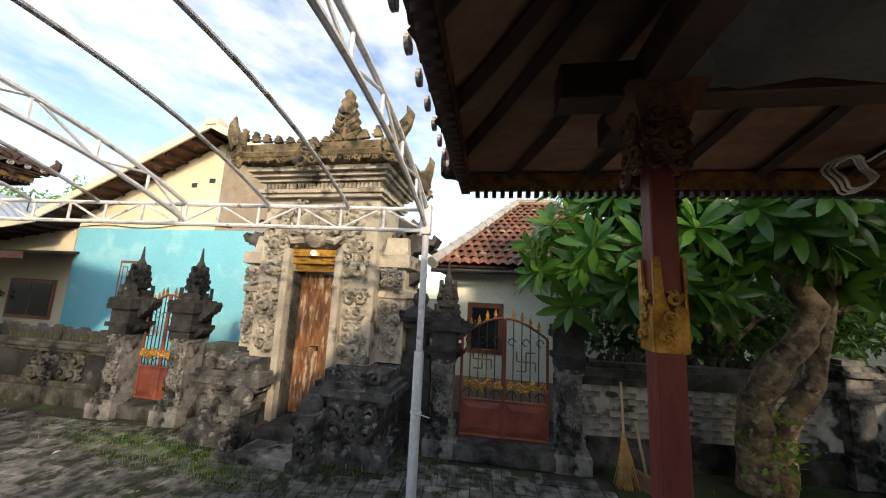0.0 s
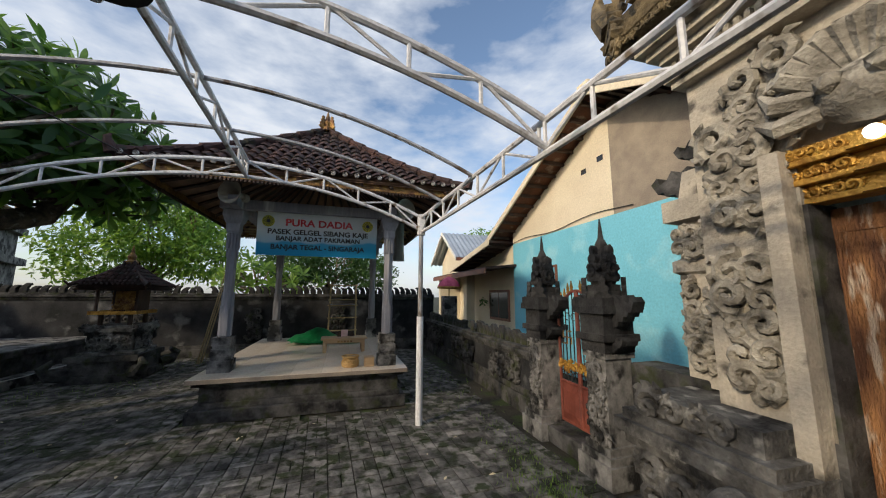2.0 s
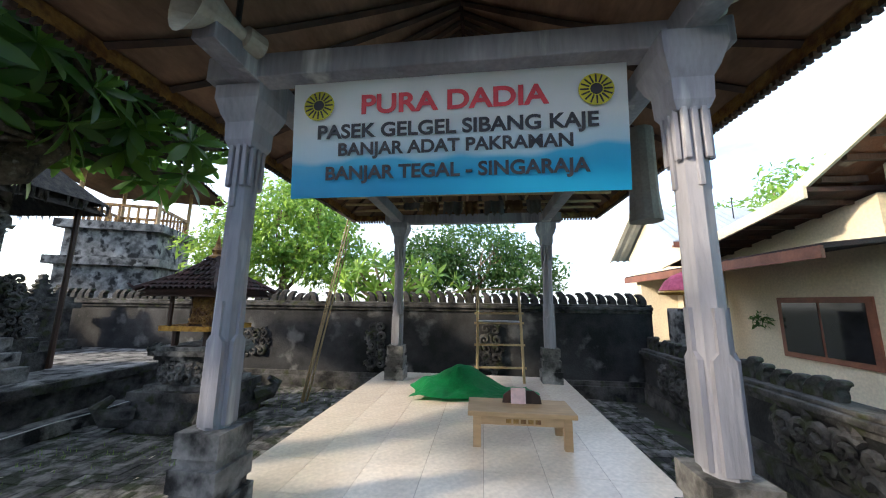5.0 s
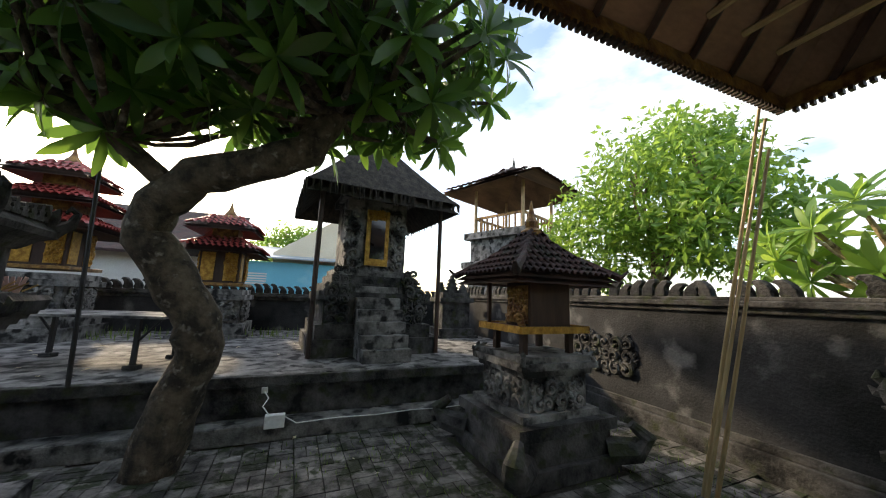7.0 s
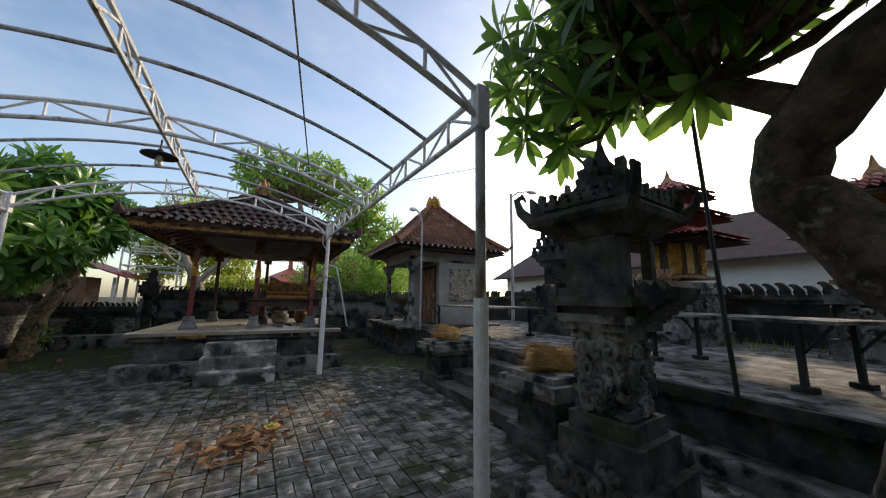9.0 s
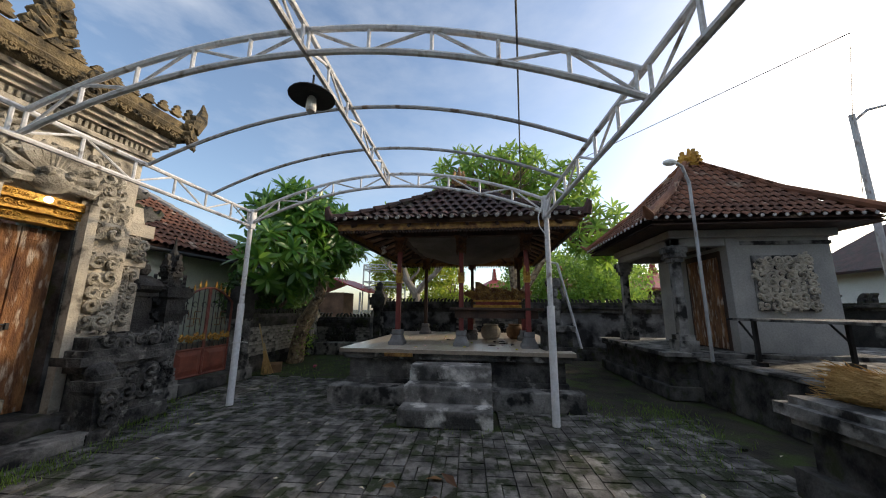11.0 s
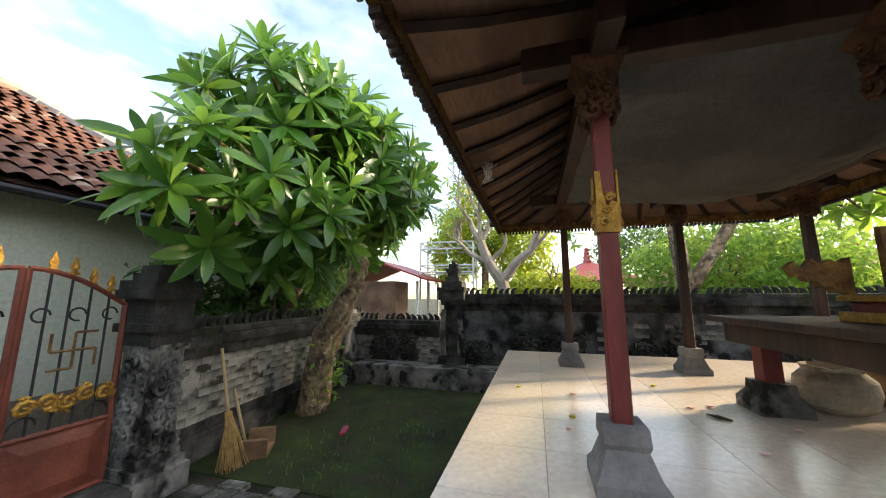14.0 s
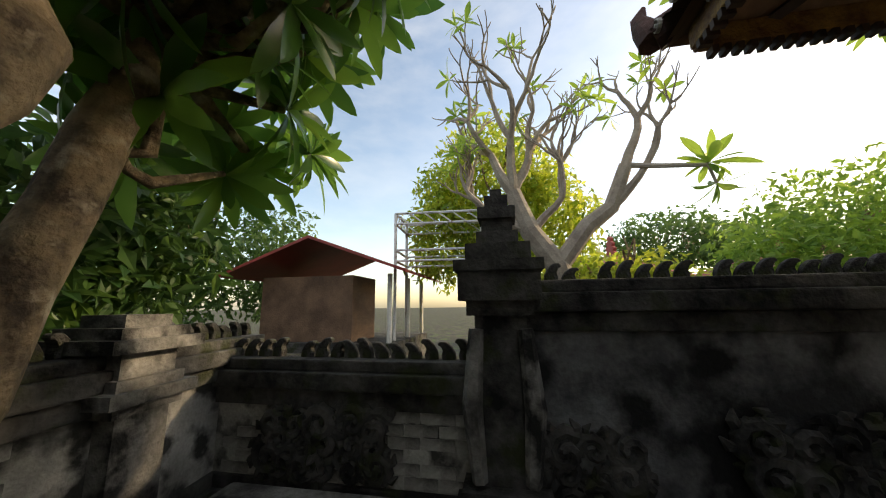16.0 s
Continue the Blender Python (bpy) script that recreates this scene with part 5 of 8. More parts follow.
# ---- trees ----
LEAF = leaf_shape(1.0, 0.27, 0.22, 0.22)
SMALL = (np.array([(0, 0, 0), (0.45, -0.22, 0.05), (0.5, 0, -0.02), (0.45, 0.22, 0.05), (1.0, 0, -0.12)]), [(0, 1, 2), (0, 2, 3), (1, 4, 2), (2, 4, 3)])
LEAF_MESH = bpy.data.meshes.new("leaf")
LEAF_MESH.from_pydata([tuple(v) for v in LEAF[0]], [], LEAF[1])
LEAF_MESH.materials.append(LEAF_FRANGI)
LEAF_MESH.shade_smooth()


def limb(bm, r, a, axis, length, rad, depth, tips, spread=0.75):
    """Grows a forked limb and collects its ends as (place, direction)."""
    axis = Vector(axis).normalized()
    pts, rs, p = [Vector(a)], [rad], Vector(a)
    n = 4
    d = axis.copy()
    for i in range(n):
        d = (d + Vector((r.uniform(-0.25, 0.25), r.uniform(-0.25, 0.25), r.uniform(-0.05, 0.22)))).normalized()
        p = p + d * length / n
        pts.append(p.copy())
        rs.append(rad * (1 - 0.38 * (i + 1) / n))
    tube(bm, pts, rs, 7 if depth > 1 else 5)
    if depth == 0:
        tips.append((p, d))
        return
    for k in range(3 if r.random() < 0.45 else 2):
        q = Vector((r.gauss(0, 1), r.gauss(0, 1), r.gauss(0.15, 0.7))).normalized()
        limb(bm, r, p, d + q * spread, length * r.uniform(0.65, 0.9), rad * 0.6, depth - 1, tips, spread)


def plumeria(name, x, y, trunks, rosettes, blobs, length, count, material, label, seed, single=0, avoid=None, near=None, shell=0.62, group="plumeria trees", bark=BARK):
    """A plumeria: bent trunks, limbs that reach out to rosettes of long leaves within the crown's lumps."""
    r = random.Random(seed)
    t = thing(name, x, y, 0, 0, label, "tree", group)
    base = Vector((x, y, 0))
    bm = bmesh.new()
    ends = []
    for pts, rads in trunks:
        pts = [Vector(p) - base for p in pts]
        fine, fr = [], []
        for i in range(len(pts) - 1):
            for k in range(3):
                f = k / 3
                q = pts[i].lerp(pts[i + 1], f)
                fine.append(q + Vector((r.uniform(-1, 1), r.uniform(-1, 1), 0)) * rads[i] * 0.12)
                fr.append((rads[i] + (rads[i + 1] - rads[i]) * f) * r.uniform(0.93, 1.08))
        fine.append(pts[-1])
        fr.append(rads[-1])
        tube(bm, fine, fr, 12)
        ends.append((pts[-1], rads[-1]))
        ends.append((pts[-2], rads[-2] * 0.8))
    wts = [b[3] * b[4] * b[5] for b in blobs]
    places = []
    tries = 0
    while len(places) < rosettes and tries < rosettes * 30:
        tries += 1
        b = r.choices(blobs, wts)[0]
        v = Vector((r.gauss(0, 1), r.gauss(0, 1), r.gauss(0.1, 0.9))).normalized()
        q = Vector((b[0] + v.x * b[3] * r.uniform(shell, 1), b[1] + v.y * b[4] * r.uniform(shell, 1), b[2] + v.z * b[5] * r.uniform(shell, 1)))
        if avoid and avoid(q):
            continue
        if any((q - o).length < length * 0.75 for o, _ in places):
            continue
        out = Vector((v.x, v.y, v.z * 0.6 + 0.45)).normalized()
        places.append((q, out))
    for q, out in places:
        if r.random() < 0.75:
            e, er = min(ends, key=lambda w: (w[0] + base - q).length)
            a, b = e, q - base
            mid = a.lerp(b, 0.55) + Vector((r.uniform(-0.1, 0.1), r.uniform(-0.1, 0.1), -0.12))
            tube(bm, [a, a.lerp(mid, 0.5) + Vector((0, 0, -0.04)), mid, b - Vector(out) * 0.02], [er * 0.42, er * 0.32, 0.028, 0.016], 6)
    part("trunk", bm, bark, t, "gnarled bark with bent limbs").data.shade_smooth()
    mats, singles = [], 0
    for q, out in places:
        ros = rosette(r, q - base, out, length, count)
        if singles + len(ros) <= single and near and near(q):
            for m in ros:
                o = new("leaf", LEAF_MESH)
                o.parent = t
                o.matrix_basis = m
            singles += len(ros)
        else:
            mats += ros
    c = part("crown", joined_leaves(mats, LEAF), material, t, "rosettes of long glossy leaves")
    c.data.shade_smooth()
    tagged(c, kind="stuff")
    return t


def clear_of_path(q):
    a, b = Vector((-0.6, 1.3, 1.4)), Vector((3.9, 3.05, 1.35))
    f = max(0, min(1, (q - a).dot(b - a) / (b - a).length_squared))
    return (q - a.lerp(b, f)).length < 0.86


plumeria("plumeria_tree", 3.85, 4.32,
         [([(3.72, 4.36, -0.05), (3.66, 4.29, 0.45), (3.62, 4.16, 0.95), (3.71, 4.01, 1.25), (3.88, 3.91, 1.55), (3.99, 3.89, 1.85), (3.91, 3.97, 2.08), (3.82, 4.05, 2.30), (3.4, 4.0, 2.5)], [0.175, 0.15, 0.135, 0.125, 0.108, 0.102, 0.092, 0.085, 0.05]),
          ([(3.95, 4.42, -0.05), (4.0, 4.38, 0.6), (4.20, 4.25, 1.1), (4.38, 4.22, 1.9), (4.5, 4.2, 2.4)], [0.13, 0.105, 0.09, 0.08, 0.07])],
         190, [(1.95, 4.0, 2.25, 0.62, 0.40, 0.60), (2.6, 3.85, 2.35, 0.80, 0.60, 0.75), (2.7, 4.1, 3.15, 0.95, 0.8, 0.75), (3.5, 3.75, 3.0, 0.9, 0.9, 0.85), (4.4, 3.9, 2.9, 0.9, 0.85, 0.7), (4.7, 4.3, 2.35, 0.65, 0.5, 0.5), (5.2, 4.4, 2.5, 0.5, 0.5, 0.4), (3.0, 4.15, 1.95, 0.7, 0.3, 0.4)],
         0.37, 20, LEAF_FRANGI, "plumeria tree with large glossy green leaves beside the wall", 21, single=300,
         avoid=lambda q: clear_of_path(q) or q.z < 1.5 or (q.y < 2.9 and q.z < 2.3) or q.y < 2.6 or (q.x > 3.4 and q.z < 2.0), near=lambda q: q.x < 3.2 and q.y < 4.1 and q.z < 2.9, shell=0.5)
plumeria("plumeria_tree", -5.50, -2.68,
         [([(-5.42, -2.72, -0.05), (-5.48, -2.72, 0.45), (-5.66, -2.62, 0.90), (-5.64, -2.55, 1.22), (-5.42, -2.52, 1.57), (-5.21, -2.52, 1.88), (-5.27, -2.46, 2.14), (-5.55, -2.33, 2.38), (-6.0, -2.14, 2.50), (-6.35, -2.03, 2.64), (-6.56, -1.95, 3.0), (-6.7, -1.9, 3.4)], [0.21, 0.19, 0.17, 0.165, 0.165, 0.16, 0.155, 0.15, 0.14, 0.13, 0.11, 0.08]),
          ([(-5.4, -2.4, 2.25), (-5.0, -2.3, 2.6), (-4.5, -2.3, 2.9)], [0.09, 0.07, 0.05])],
         300, [(-4.9, -2.25, 3.1, 0.95, 0.75, 0.5), (-6.1, -2.3, 3.7, 1.9, 1.55, 1.0), (-5.3, -2.5, 3.5, 1.2, 1.1, 0.7), (-7.0, -1.9, 3.5, 1.15, 1.2, 0.85), (-5.8, -1.5, 3.5, 1.2, 0.9, 0.7), (-6.0, -2.4, 4.3, 1.4, 1.2, 0.7), (-4.1, -2.15, 3.0, 0.65, 0.6, 0.55), (-4.3, -2.3, 3.55, 1.0, 0.9, 0.6)],
         0.36, 14, LEAF_DARK, "old plumeria tree with a twisted dark trunk in the courtyard", 22, avoid=lambda q: q.z < (2.45 if q.x > -5 else 2.62) or (q.y > -0.75) or (q.x > -3.3), shell=0.5, bark=BARK_OLD)
plumeria("plumeria_tree", -11.4, -0.5, [([(-11.4, -0.5, 0), (-11.35, -0.45, 0.9), (-11.4, -0.4, 1.6)], [0.08, 0.07, 0.05])],
         34, [(-11.3, -0.4, 2.05, 0.75, 1.25, 0.55), (-11.3, 0.7, 1.95, 0.5, 0.7, 0.35)], 0.34, 14, LEAF_BUSH, "young light green plumeria behind the black wall", 23)
plumeria("plumeria_tree", 7.2, -1.2, [([(7.2, -1.2, 0), (7.1, -1.1, 1.2), (7.0, -0.9, 3.0), (6.9, -0.5, 4.8)], [0.17, 0.14, 0.11, 0.08]), ([(7.1, -1.1, 1.5), (7.1, -1.9, 2.8), (7.0, -2.6, 4.0)], [0.12, 0.10, 0.07])],
         190, [(6.7, 0.4, 5.6, 1.15, 1.2, 0.95), (6.9, -1.1, 5.75, 1.2, 1.3, 0.95), (7.2, -2.4, 5.1, 1.3, 1.4, 1.1), (6.9, -3.6, 3.6, 1.1, 1.2, 1.0)], 0.42, 14, LEAF_BUSH, "tall light green plumeria behind the east wall", 24)


def leafy_tree(x, y, h, blobs, count, size, material, label, seed):
    r = random.Random(seed)
    t = thing("leafy_tree", x, y, 0, 0, label, "tree", "trees beyond the walls")
    bm = bmesh.new()
    tips = []
    tube(bm, [(0, 0, 0), (0.05, 0.03, h * 0.3), (0, 0, h * 0.55)], [0.16, 0.13, 0.10], 8)
    for k in range(5):
        limb(bm, r, (0, 0, h * (0.4 + 0.03 * k)), (r.uniform(-1, 1), r.uniform(-1, 1), 0.8), h * 0.22, 0.06, 2, tips)
    part("trunk", bm, BARK, t)
    loc = [(b[0] - x, b[1] - y, *b[2:]) for b in blobs]
    c = part("crown", joined_leaves(leaf_cloud(r, loc, count, size, SMALL), SMALL), material, t, "dense crown of small leaves")
    tagged(c, kind="stuff")
    return t


leafy_tree(-12.6, -3.6, 4.2, [(-12.6, -3.4, 3.6, 1.5, 1.5, 1.4), (-12.3, -2.2, 2.8, 1.0, 1.1, 1.0), (-12.0, -4.6, 2.8, 1.0, 1.3, 1.2), (-13.3, -3.3, 4.4, 1.1, 1.1, 0.9)], 13000, 0.16, LEAF_BUSH, "broad light green tree behind the west wall", 31)
leafy_tree(-13.6, 1.4, 3.6, [(-13.6, 1.6, 2.9, 1.3, 1.6, 1.1), (-13.2, 0.2, 2.6, 1.1, 1.1, 0.9), (-13.0, 2.9, 2.4, 0.9, 1.0, 0.7)], 11000, 0.14, LEAF_DEEP, "dense green tree behind the west wall", 32)
leafy_tree(10.6, -3.2, 3.2, [(10.4, -3.4, 2.5, 1.6, 2.2, 1.2), (9.6, -1.6, 2.0, 1.0, 1.2, 0.8), (11.0, -5.2, 2.6, 1.5, 1.8, 1.3), (9.0, -4.4, 1.8, 1.0, 1.3, 0.8)], 13000, 0.16, LEAF_BUSH, "bushy light green tree behind the east wall", 33)
leafy_tree(10.9, 3.2, 5.4, [(10.8, 3.2, 3.9, 1.1, 1.5, 1.5), (11.0, 4.3, 3.0, 1.0, 0.9, 1.3), (10.8, 2.0, 3.0, 1.0, 1.0, 1.2)], 14000, 0.16, LEAF_YELLOW, "yellowish green tree beyond the east wall", 34)
leafy_tree(9.2, 1.2, 2.2, [(9.2, 1.2, 1.6, 0.7, 1.4, 0.5), (9.0, 2.4, 1.5, 0.5, 0.7, 0.4)], 4000, 0.14, LEAF_YELLOW, "low yellow-green bush behind the east wall", 38)
leafy_tree(-13.5, 10.5, 5.0, [(-13.5, 10.5, 3.9, 1.8, 1.8, 1.4), (-12.3, 10.4, 3.6, 1.3, 1.2, 1.0), (-16.0, 9.0, 3.6, 1.8, 1.6, 1.3)], 10000, 0.18, LEAF_BUSH, "light green tree behind the houses", 35)
leafy_tree(-5.5, -19.0, 5.0, [(-5.5, -19.0, 3.8, 2.3, 1.5, 1.3), (-8.0, -19.4, 3.6, 1.6, 1.4, 1.1)], 7000, 0.24, LEAF_BUSH, "pale green tree far beyond the south wall", 36)
leafy_tree(19.0, -4.0, 5.0, [(19.0, -4.0, 3.9, 2.4, 2.6, 1.2), (20.0, -8.0, 3.8, 2.0, 2.6, 1.2)], 7000, 0.26, LEAF_DEEP, "rounded green tree far to the east", 37)

leafy_tree(8.2, 9.5, 3.6, [(8.2, 9.5, 2.2, 2.2, 1.2, 1.5), (5.6, 9.0, 1.9, 1.6, 1.0, 1.3), (10.8, 8.6, 2.4, 1.6, 1.2, 1.4)], 11000, 0.18, LEAF_DEEP, "dark green trees beyond the north-east wall", 39)
leafy_tree(3.9, 5.15, 2.2, [(2.9, 5.1, 1.55, 0.75, 0.22, 0.5), (3.9, 5.2, 1.6, 0.8, 0.25, 0.6), (4.9, 5.35, 1.7, 0.8, 0.25, 0.65), (5.6, 5.5, 1.9, 0.5, 0.3, 0.6)], 4200, 0.15, LEAF_DEEP, "dark shrubs close behind the grey brick wall", 40)

# bare tree with pale limbs
bt = thing("bare_tree", 7.6, 2.35, 0, 0, "leafless plumeria with thick pale forked limbs", "tree")
r = random.Random(51)
bm = bmesh.new()
tips = []
tube(bm, [(0.1, -0.1, 0), (0.05, -0.15, 1.0), (0, 0.0, 1.75), (0, 0.3, 2.2), (0, 0.48, 2.7)], [0.17, 0.15, 0.14, 0.12, 0.10], 9)
tube(bm, [(0, 0.0, 1.75), (0, -0.35, 2.22), (0.05, -0.65, 2.45), (0.05, -0.85, 2.95)], [0.11, 0.10, 0.09, 0.075], 8)
for a, d, ln, rd in (((0, 0.48, 2.7), (0, 0.7, 1), 0.62, 0.075), ((0, 0.48, 2.7), (0.2, -0.5, 1), 0.62, 0.07), ((0, 0.30, 2.2), (0.1, 1, 0.3), 0.55, 0.075), ((0.05, -0.85, 2.95), (0, -0.5, 1), 0.6, 0.06), ((0.05, -0.65, 2.45), (0, -1, 0.5), 0.6, 0.06), ((0, 0.48, 2.7), (-0.2, 0.1, 1), 0.66, 0.07), ((0, 0.3, 2.2), (0, -0.8, 0.6), 0.55, 0.06)):
    limb(bm, r, a, d, ln, rd, 4, tips, 0.72)
tube(bm, [(0.05, -0.85, 2.95), (-0.1, -1.15, 2.85), (-0.4, -1.45, 2.70), (-0.4, -1.5, 2.5)], [0.035, 0.028, 0.022, 0.016], 6)
part("trunk", bm, BARK_PALE, bt)
mats = []
for p, d in tips:
    if r.random() < 0.12:
        mats += rosette(r, p, d, 0.24, 8)
mats += rosette(r, Vector((-0.4, -1.45, 2.72)), Vector((0, -0.3, 0.6)), 0.40, 18)
mats += rosette(r, Vector((-0.4, -1.5, 2.5)), Vector((0, -0.3, -0.6)), 0.34, 12)
tagged(part("leaf_tuft", joined_leaves(mats, LEAF), LEAF_BUSH, bt), kind="stuff")

# ---- neighbouring houses ----
def window_unit(owner, x0, x1, y, z0, z1, leaves=2, material=FRAME_BROWN, glass=GLASS_AND_SHADE):
    w = part("window", boxed(x0 - 0.06, x1 + 0.06, y - 0.03, y + 0.06, z0 - 0.06, z1 + 0.06, 0.008), material, owner, "painted timber window frame")
    for i in range(leaves):
        a, b = x0 + (x1 - x0) * i / leaves + 0.02, x0 + (x1 - x0) * (i + 1) / leaves - 0.02
        part("pane", boxed(a, b, y - 0.038, y - 0.032, z0 + 0.02, z1 - 0.02), glass, w, "dark glass pane")
    return w


def board_roof(owner, a, b, c, d, th, material, name="roof_slope"):
    """A sloping roof plane with thickness through four corners."""
    bm = bmesh.new()
    lo = [bm.verts.new(Vector(p)) for p in (a, b, c, d)]
    hi = [bm.verts.new(Vector(p) + Vector((0, 0, th))) for p in (a, b, c, d)]
    bm.faces.new(lo[::-1])
    bm.faces.new(hi)
    for i in range(4):
        bm.faces.new((lo[i], lo[(i + 1) % 4], hi[(i + 1) % 4], hi[i]))
    return part(name, bm, material, owner)


h1 = thing("blue_house", -4.8, 6.4, 0, 0, "gabled house with blue lower wall and cream gable", "house", "houses round the temple")
# wall with gable: blue below, cream above, bare cement to the right
bm = bmesh.new()
plate(bm, [(-3.65, 0), (4.1, 0), (4.1, 2.96), (-3.65, 2.96)], 0.2, Matrix.Translation((0, 0.1, 0)))
part("wall_lower", bm, BLUE_PAINT, h1, "sky-blue painted wall")
bm = bmesh.new()
plate(bm, [(-3.65, 2.96), (-0.12, 2.96), (-0.12, 4.98), (-3.65, 3.25)], 0.2, Matrix.Translation((0, 0.1, 0)))
part("gable_cream", bm, CREAM, h1, "cream painted gable")
bm = bmesh.new()
plate(bm, [(-0.12, 2.96), (4.1, 2.96), (4.1, 3.0), (0.0, 5.0), (-0.12, 4.98)], 0.2, Matrix.Translation((0, 0.1, 0)))
part("gable_bare", bm, RENDER_GREY, h1, "unpainted cement gable")
for sx in (-1, 1):
    board_roof(h1, (sx * 4.3, -0.55, 2.98), (sx * 4.3, 7, 2.98), (0, 7, 5.08), (0, -0.55, 5.08), 0.07, ROOF_RED)
    for k in range(14):
        f = (k + 0.5) / 14
        part("purlin", boxed(sx * 4.3 * (1 - f) - 0.03, sx * 4.3 * (1 - f) + 0.03, -0.5, 0.0, 2.93 + 2.1 * f - 0.04, 2.93 + 2.1 * f + 0.03), WOOD_DARK, h1)
    bm = bmesh.new()
    plate(bm, [(sx * 4.35, 2.88), (sx * 4.35, 3.04), (0, 5.16), (0, 5.0)], 0.04, Matrix.Translation((0, -0.57, 0)))
    part("bargeboard", bm, CREAM, h1, "pale bargeboard")
part("ridge_cap", boxed(-0.14, 0.14, -0.62, -0.3, 5.06, 5.22, 0.03), CREAM, h1)
# gable isn't pierced; dark plates stand for the shade in two vents
part("vent_hole", boxed(-0.85, -0.72, -0.012, 0.02, 3.92, 4.02), GLASS_AND_SHADE, h1)
part("vent_hole", boxed(-0.42, -0.28, -0.012, 0.02, 4.02, 4.12), GLASS_AND_SHADE, h1)
for x0, x1, z0, z1 in ((-2.30, -1.75, 0.75, 2.24), (1.16, 1.75, 0.9, 2.2)):
    w = part("window", boxed(x0, x1, -0.03, 0.04, z0, z1, 0.008), FRAME_BROWN, h1, "red-brown window frame")
    part("shutter", boxed(x0 + 0.06, x1 - 0.06, -0.045, -0.03, z0 + 0.06, z1 - 0.06), BLUE_PAINT, w, "pale blue shutter")
    cx = (x0 + x1) / 2
    for a, b in ((x0 + 0.12, cx - 0.04), (cx + 0.04, x1 - 0.12)):
        for c, d in ((z0 + 0.14, (z0 + z1) / 2 - 0.06), ((z0 + z1) / 2 + 0.06, z1 - 0.14)):
            bm = bmesh.new()
            for (p, q) in (((a, c), (b, c)), ((b, c), (b, d)), ((b, d), (a, d)), ((a, d), (a, c))):
                tube(bm, [(p[0], -0.048, p[1]), (q[0], -0.048, q[1])], 0.012, 4)
            part("panel_trim", bm, FRAME_BROWN, w)
part("cable", tubed([(-3.6 + i * 0.3, -0.02, 2.98 + 0.04 * np.sin(i * 0.8) + 0.006 * i) for i in range(14)], 0.008, 5), IRON_DARK, h1, "thin cable along the wall")

h2 = thing("cream_house", -10.4, 6.5, 0, 0, "low cream house with a brown window and overhanging roof", "house", "houses round the temple")
part("wall", boxed(-2.6, 2.0, 0.0, 0.2, 0, 2.28), CREAM, h2)
part("wall", boxed(-2.6, -2.4, -0.9, 0.0, 0, 2.28), CREAM, h2)
window_unit(h2, 0.25, 1.45, 0.0, 0.90, 1.68, 2)
board_roof(h2, (-3.0, -1.0, 2.25), (2.1, -1.0, 2.25), (2.1, 0.6, 2.42), (-3.0, 0.6, 2.42), 0.06, ROOF_TILE)
bm = bmesh.new()
plate(bm, [(-1.3, 2.28), (1.75, 2.28), (1.75, 2.98), (-1.3, 2.50)], 0.2, Matrix.Translation((0, 0.1, 0)))
part("wall_top", bm, CREAM, h2, "cream wall rising to the sloping eave")
board_roof(h2, (-1.65, -0.72, 2.47), (1.72, -0.72, 3.02), (1.72, 3.2, 3.02), (-1.65, 3.2, 2.47), 0.06, ROOF_TILE)
bm = bmesh.new()
plate(bm, [(-1.68, 2.40), (1.72, 2.94), (1.72, 3.10), (-1.68, 2.56)], 0.04, Matrix.Translation((0, -0.74, 0)))
part("bargeboard", bm, CREAM, h2, "pale bargeboard of the sloping eave")
for k in range(8):
    part("eave_batten", boxed(-1.5 + k * 0.42, -1.44 + k * 0.42, -0.68, 0.0, 2.43 + k * 0.0685, 2.48 + k * 0.0685), WOOD_DARK, h2)
part("fascia", boxed(-3.0, 2.1, -1.03, -0.99, 2.14, 2.28), FRAME_BROWN, h2, "red-brown fascia board")
part("column", boxed(-0.9, -0.6, -0.5, -0.2, 0, 2.3, 0.02), CREAM, h2, "cream porch column")
r = random.Random(60)
mats = leaf_cloud(r, [(0.0, -0.15, 1.4, 0.14, 0.1, 0.14)], 60, 0.1, SMALL)
part("creeper", joined_leaves(mats, SMALL), LEAF_DEEP, h2, "small creeper on the wall")

h3 = thing("zinc_roof_house", -13.6, 6.8, 0, 0, "cream house with a corrugated zinc gable roof", "house", "houses round the temple")
part("wall", boxed(-1.6, 1.4, -0.4, -0.2, 0, 3.05), CREAM, h3)
part("wall", boxed(1.2, 1.4, -0.2, 6.0, 0, 3.0), CREAM, h3)
bm = bmesh.new()
plate(bm, [(-1.6, 3.05), (1.4, 3.05), (-0.1, 4.12)], 0.2, Matrix.Translation((0, -0.3, 0)))
part("gable_wall", bm, CREAM, h3)
for s in (-1, 1):
    V, F = [], []
    n = 70
    for i in range(n + 1):
        y = -0.85 + i * 6.8 / n
        c = 0.022 * (1 if i % 2 else -1)
        q = len(V)
        V += [(-0.1 + s * 1.75, y, 3.0 + c), (-0.1, y, 4.22 + c), (-0.1, y, 4.19 + c), (-0.1 + s * 1.75, y, 2.97 + c)]
        if i:
            F += [(q - 4, q, q + 1, q - 3), (q - 2, q + 2, q + 3, q - 1)]
    part("zinc_roof", (V, F), ZINC, h3, "blue-grey corrugated sheet")
    bm = bmesh.new()
    plate(bm, [(-0.1 + s * 1.8, 2.9), (-0.1 + s * 1.8, 3.0), (-0.1, 4.24), (-0.1, 4.10)], 0.04, Matrix.Translation((0, -0.88, 0)))
    part("bargeboard", bm, WHITE, h3, "pale bargeboard")
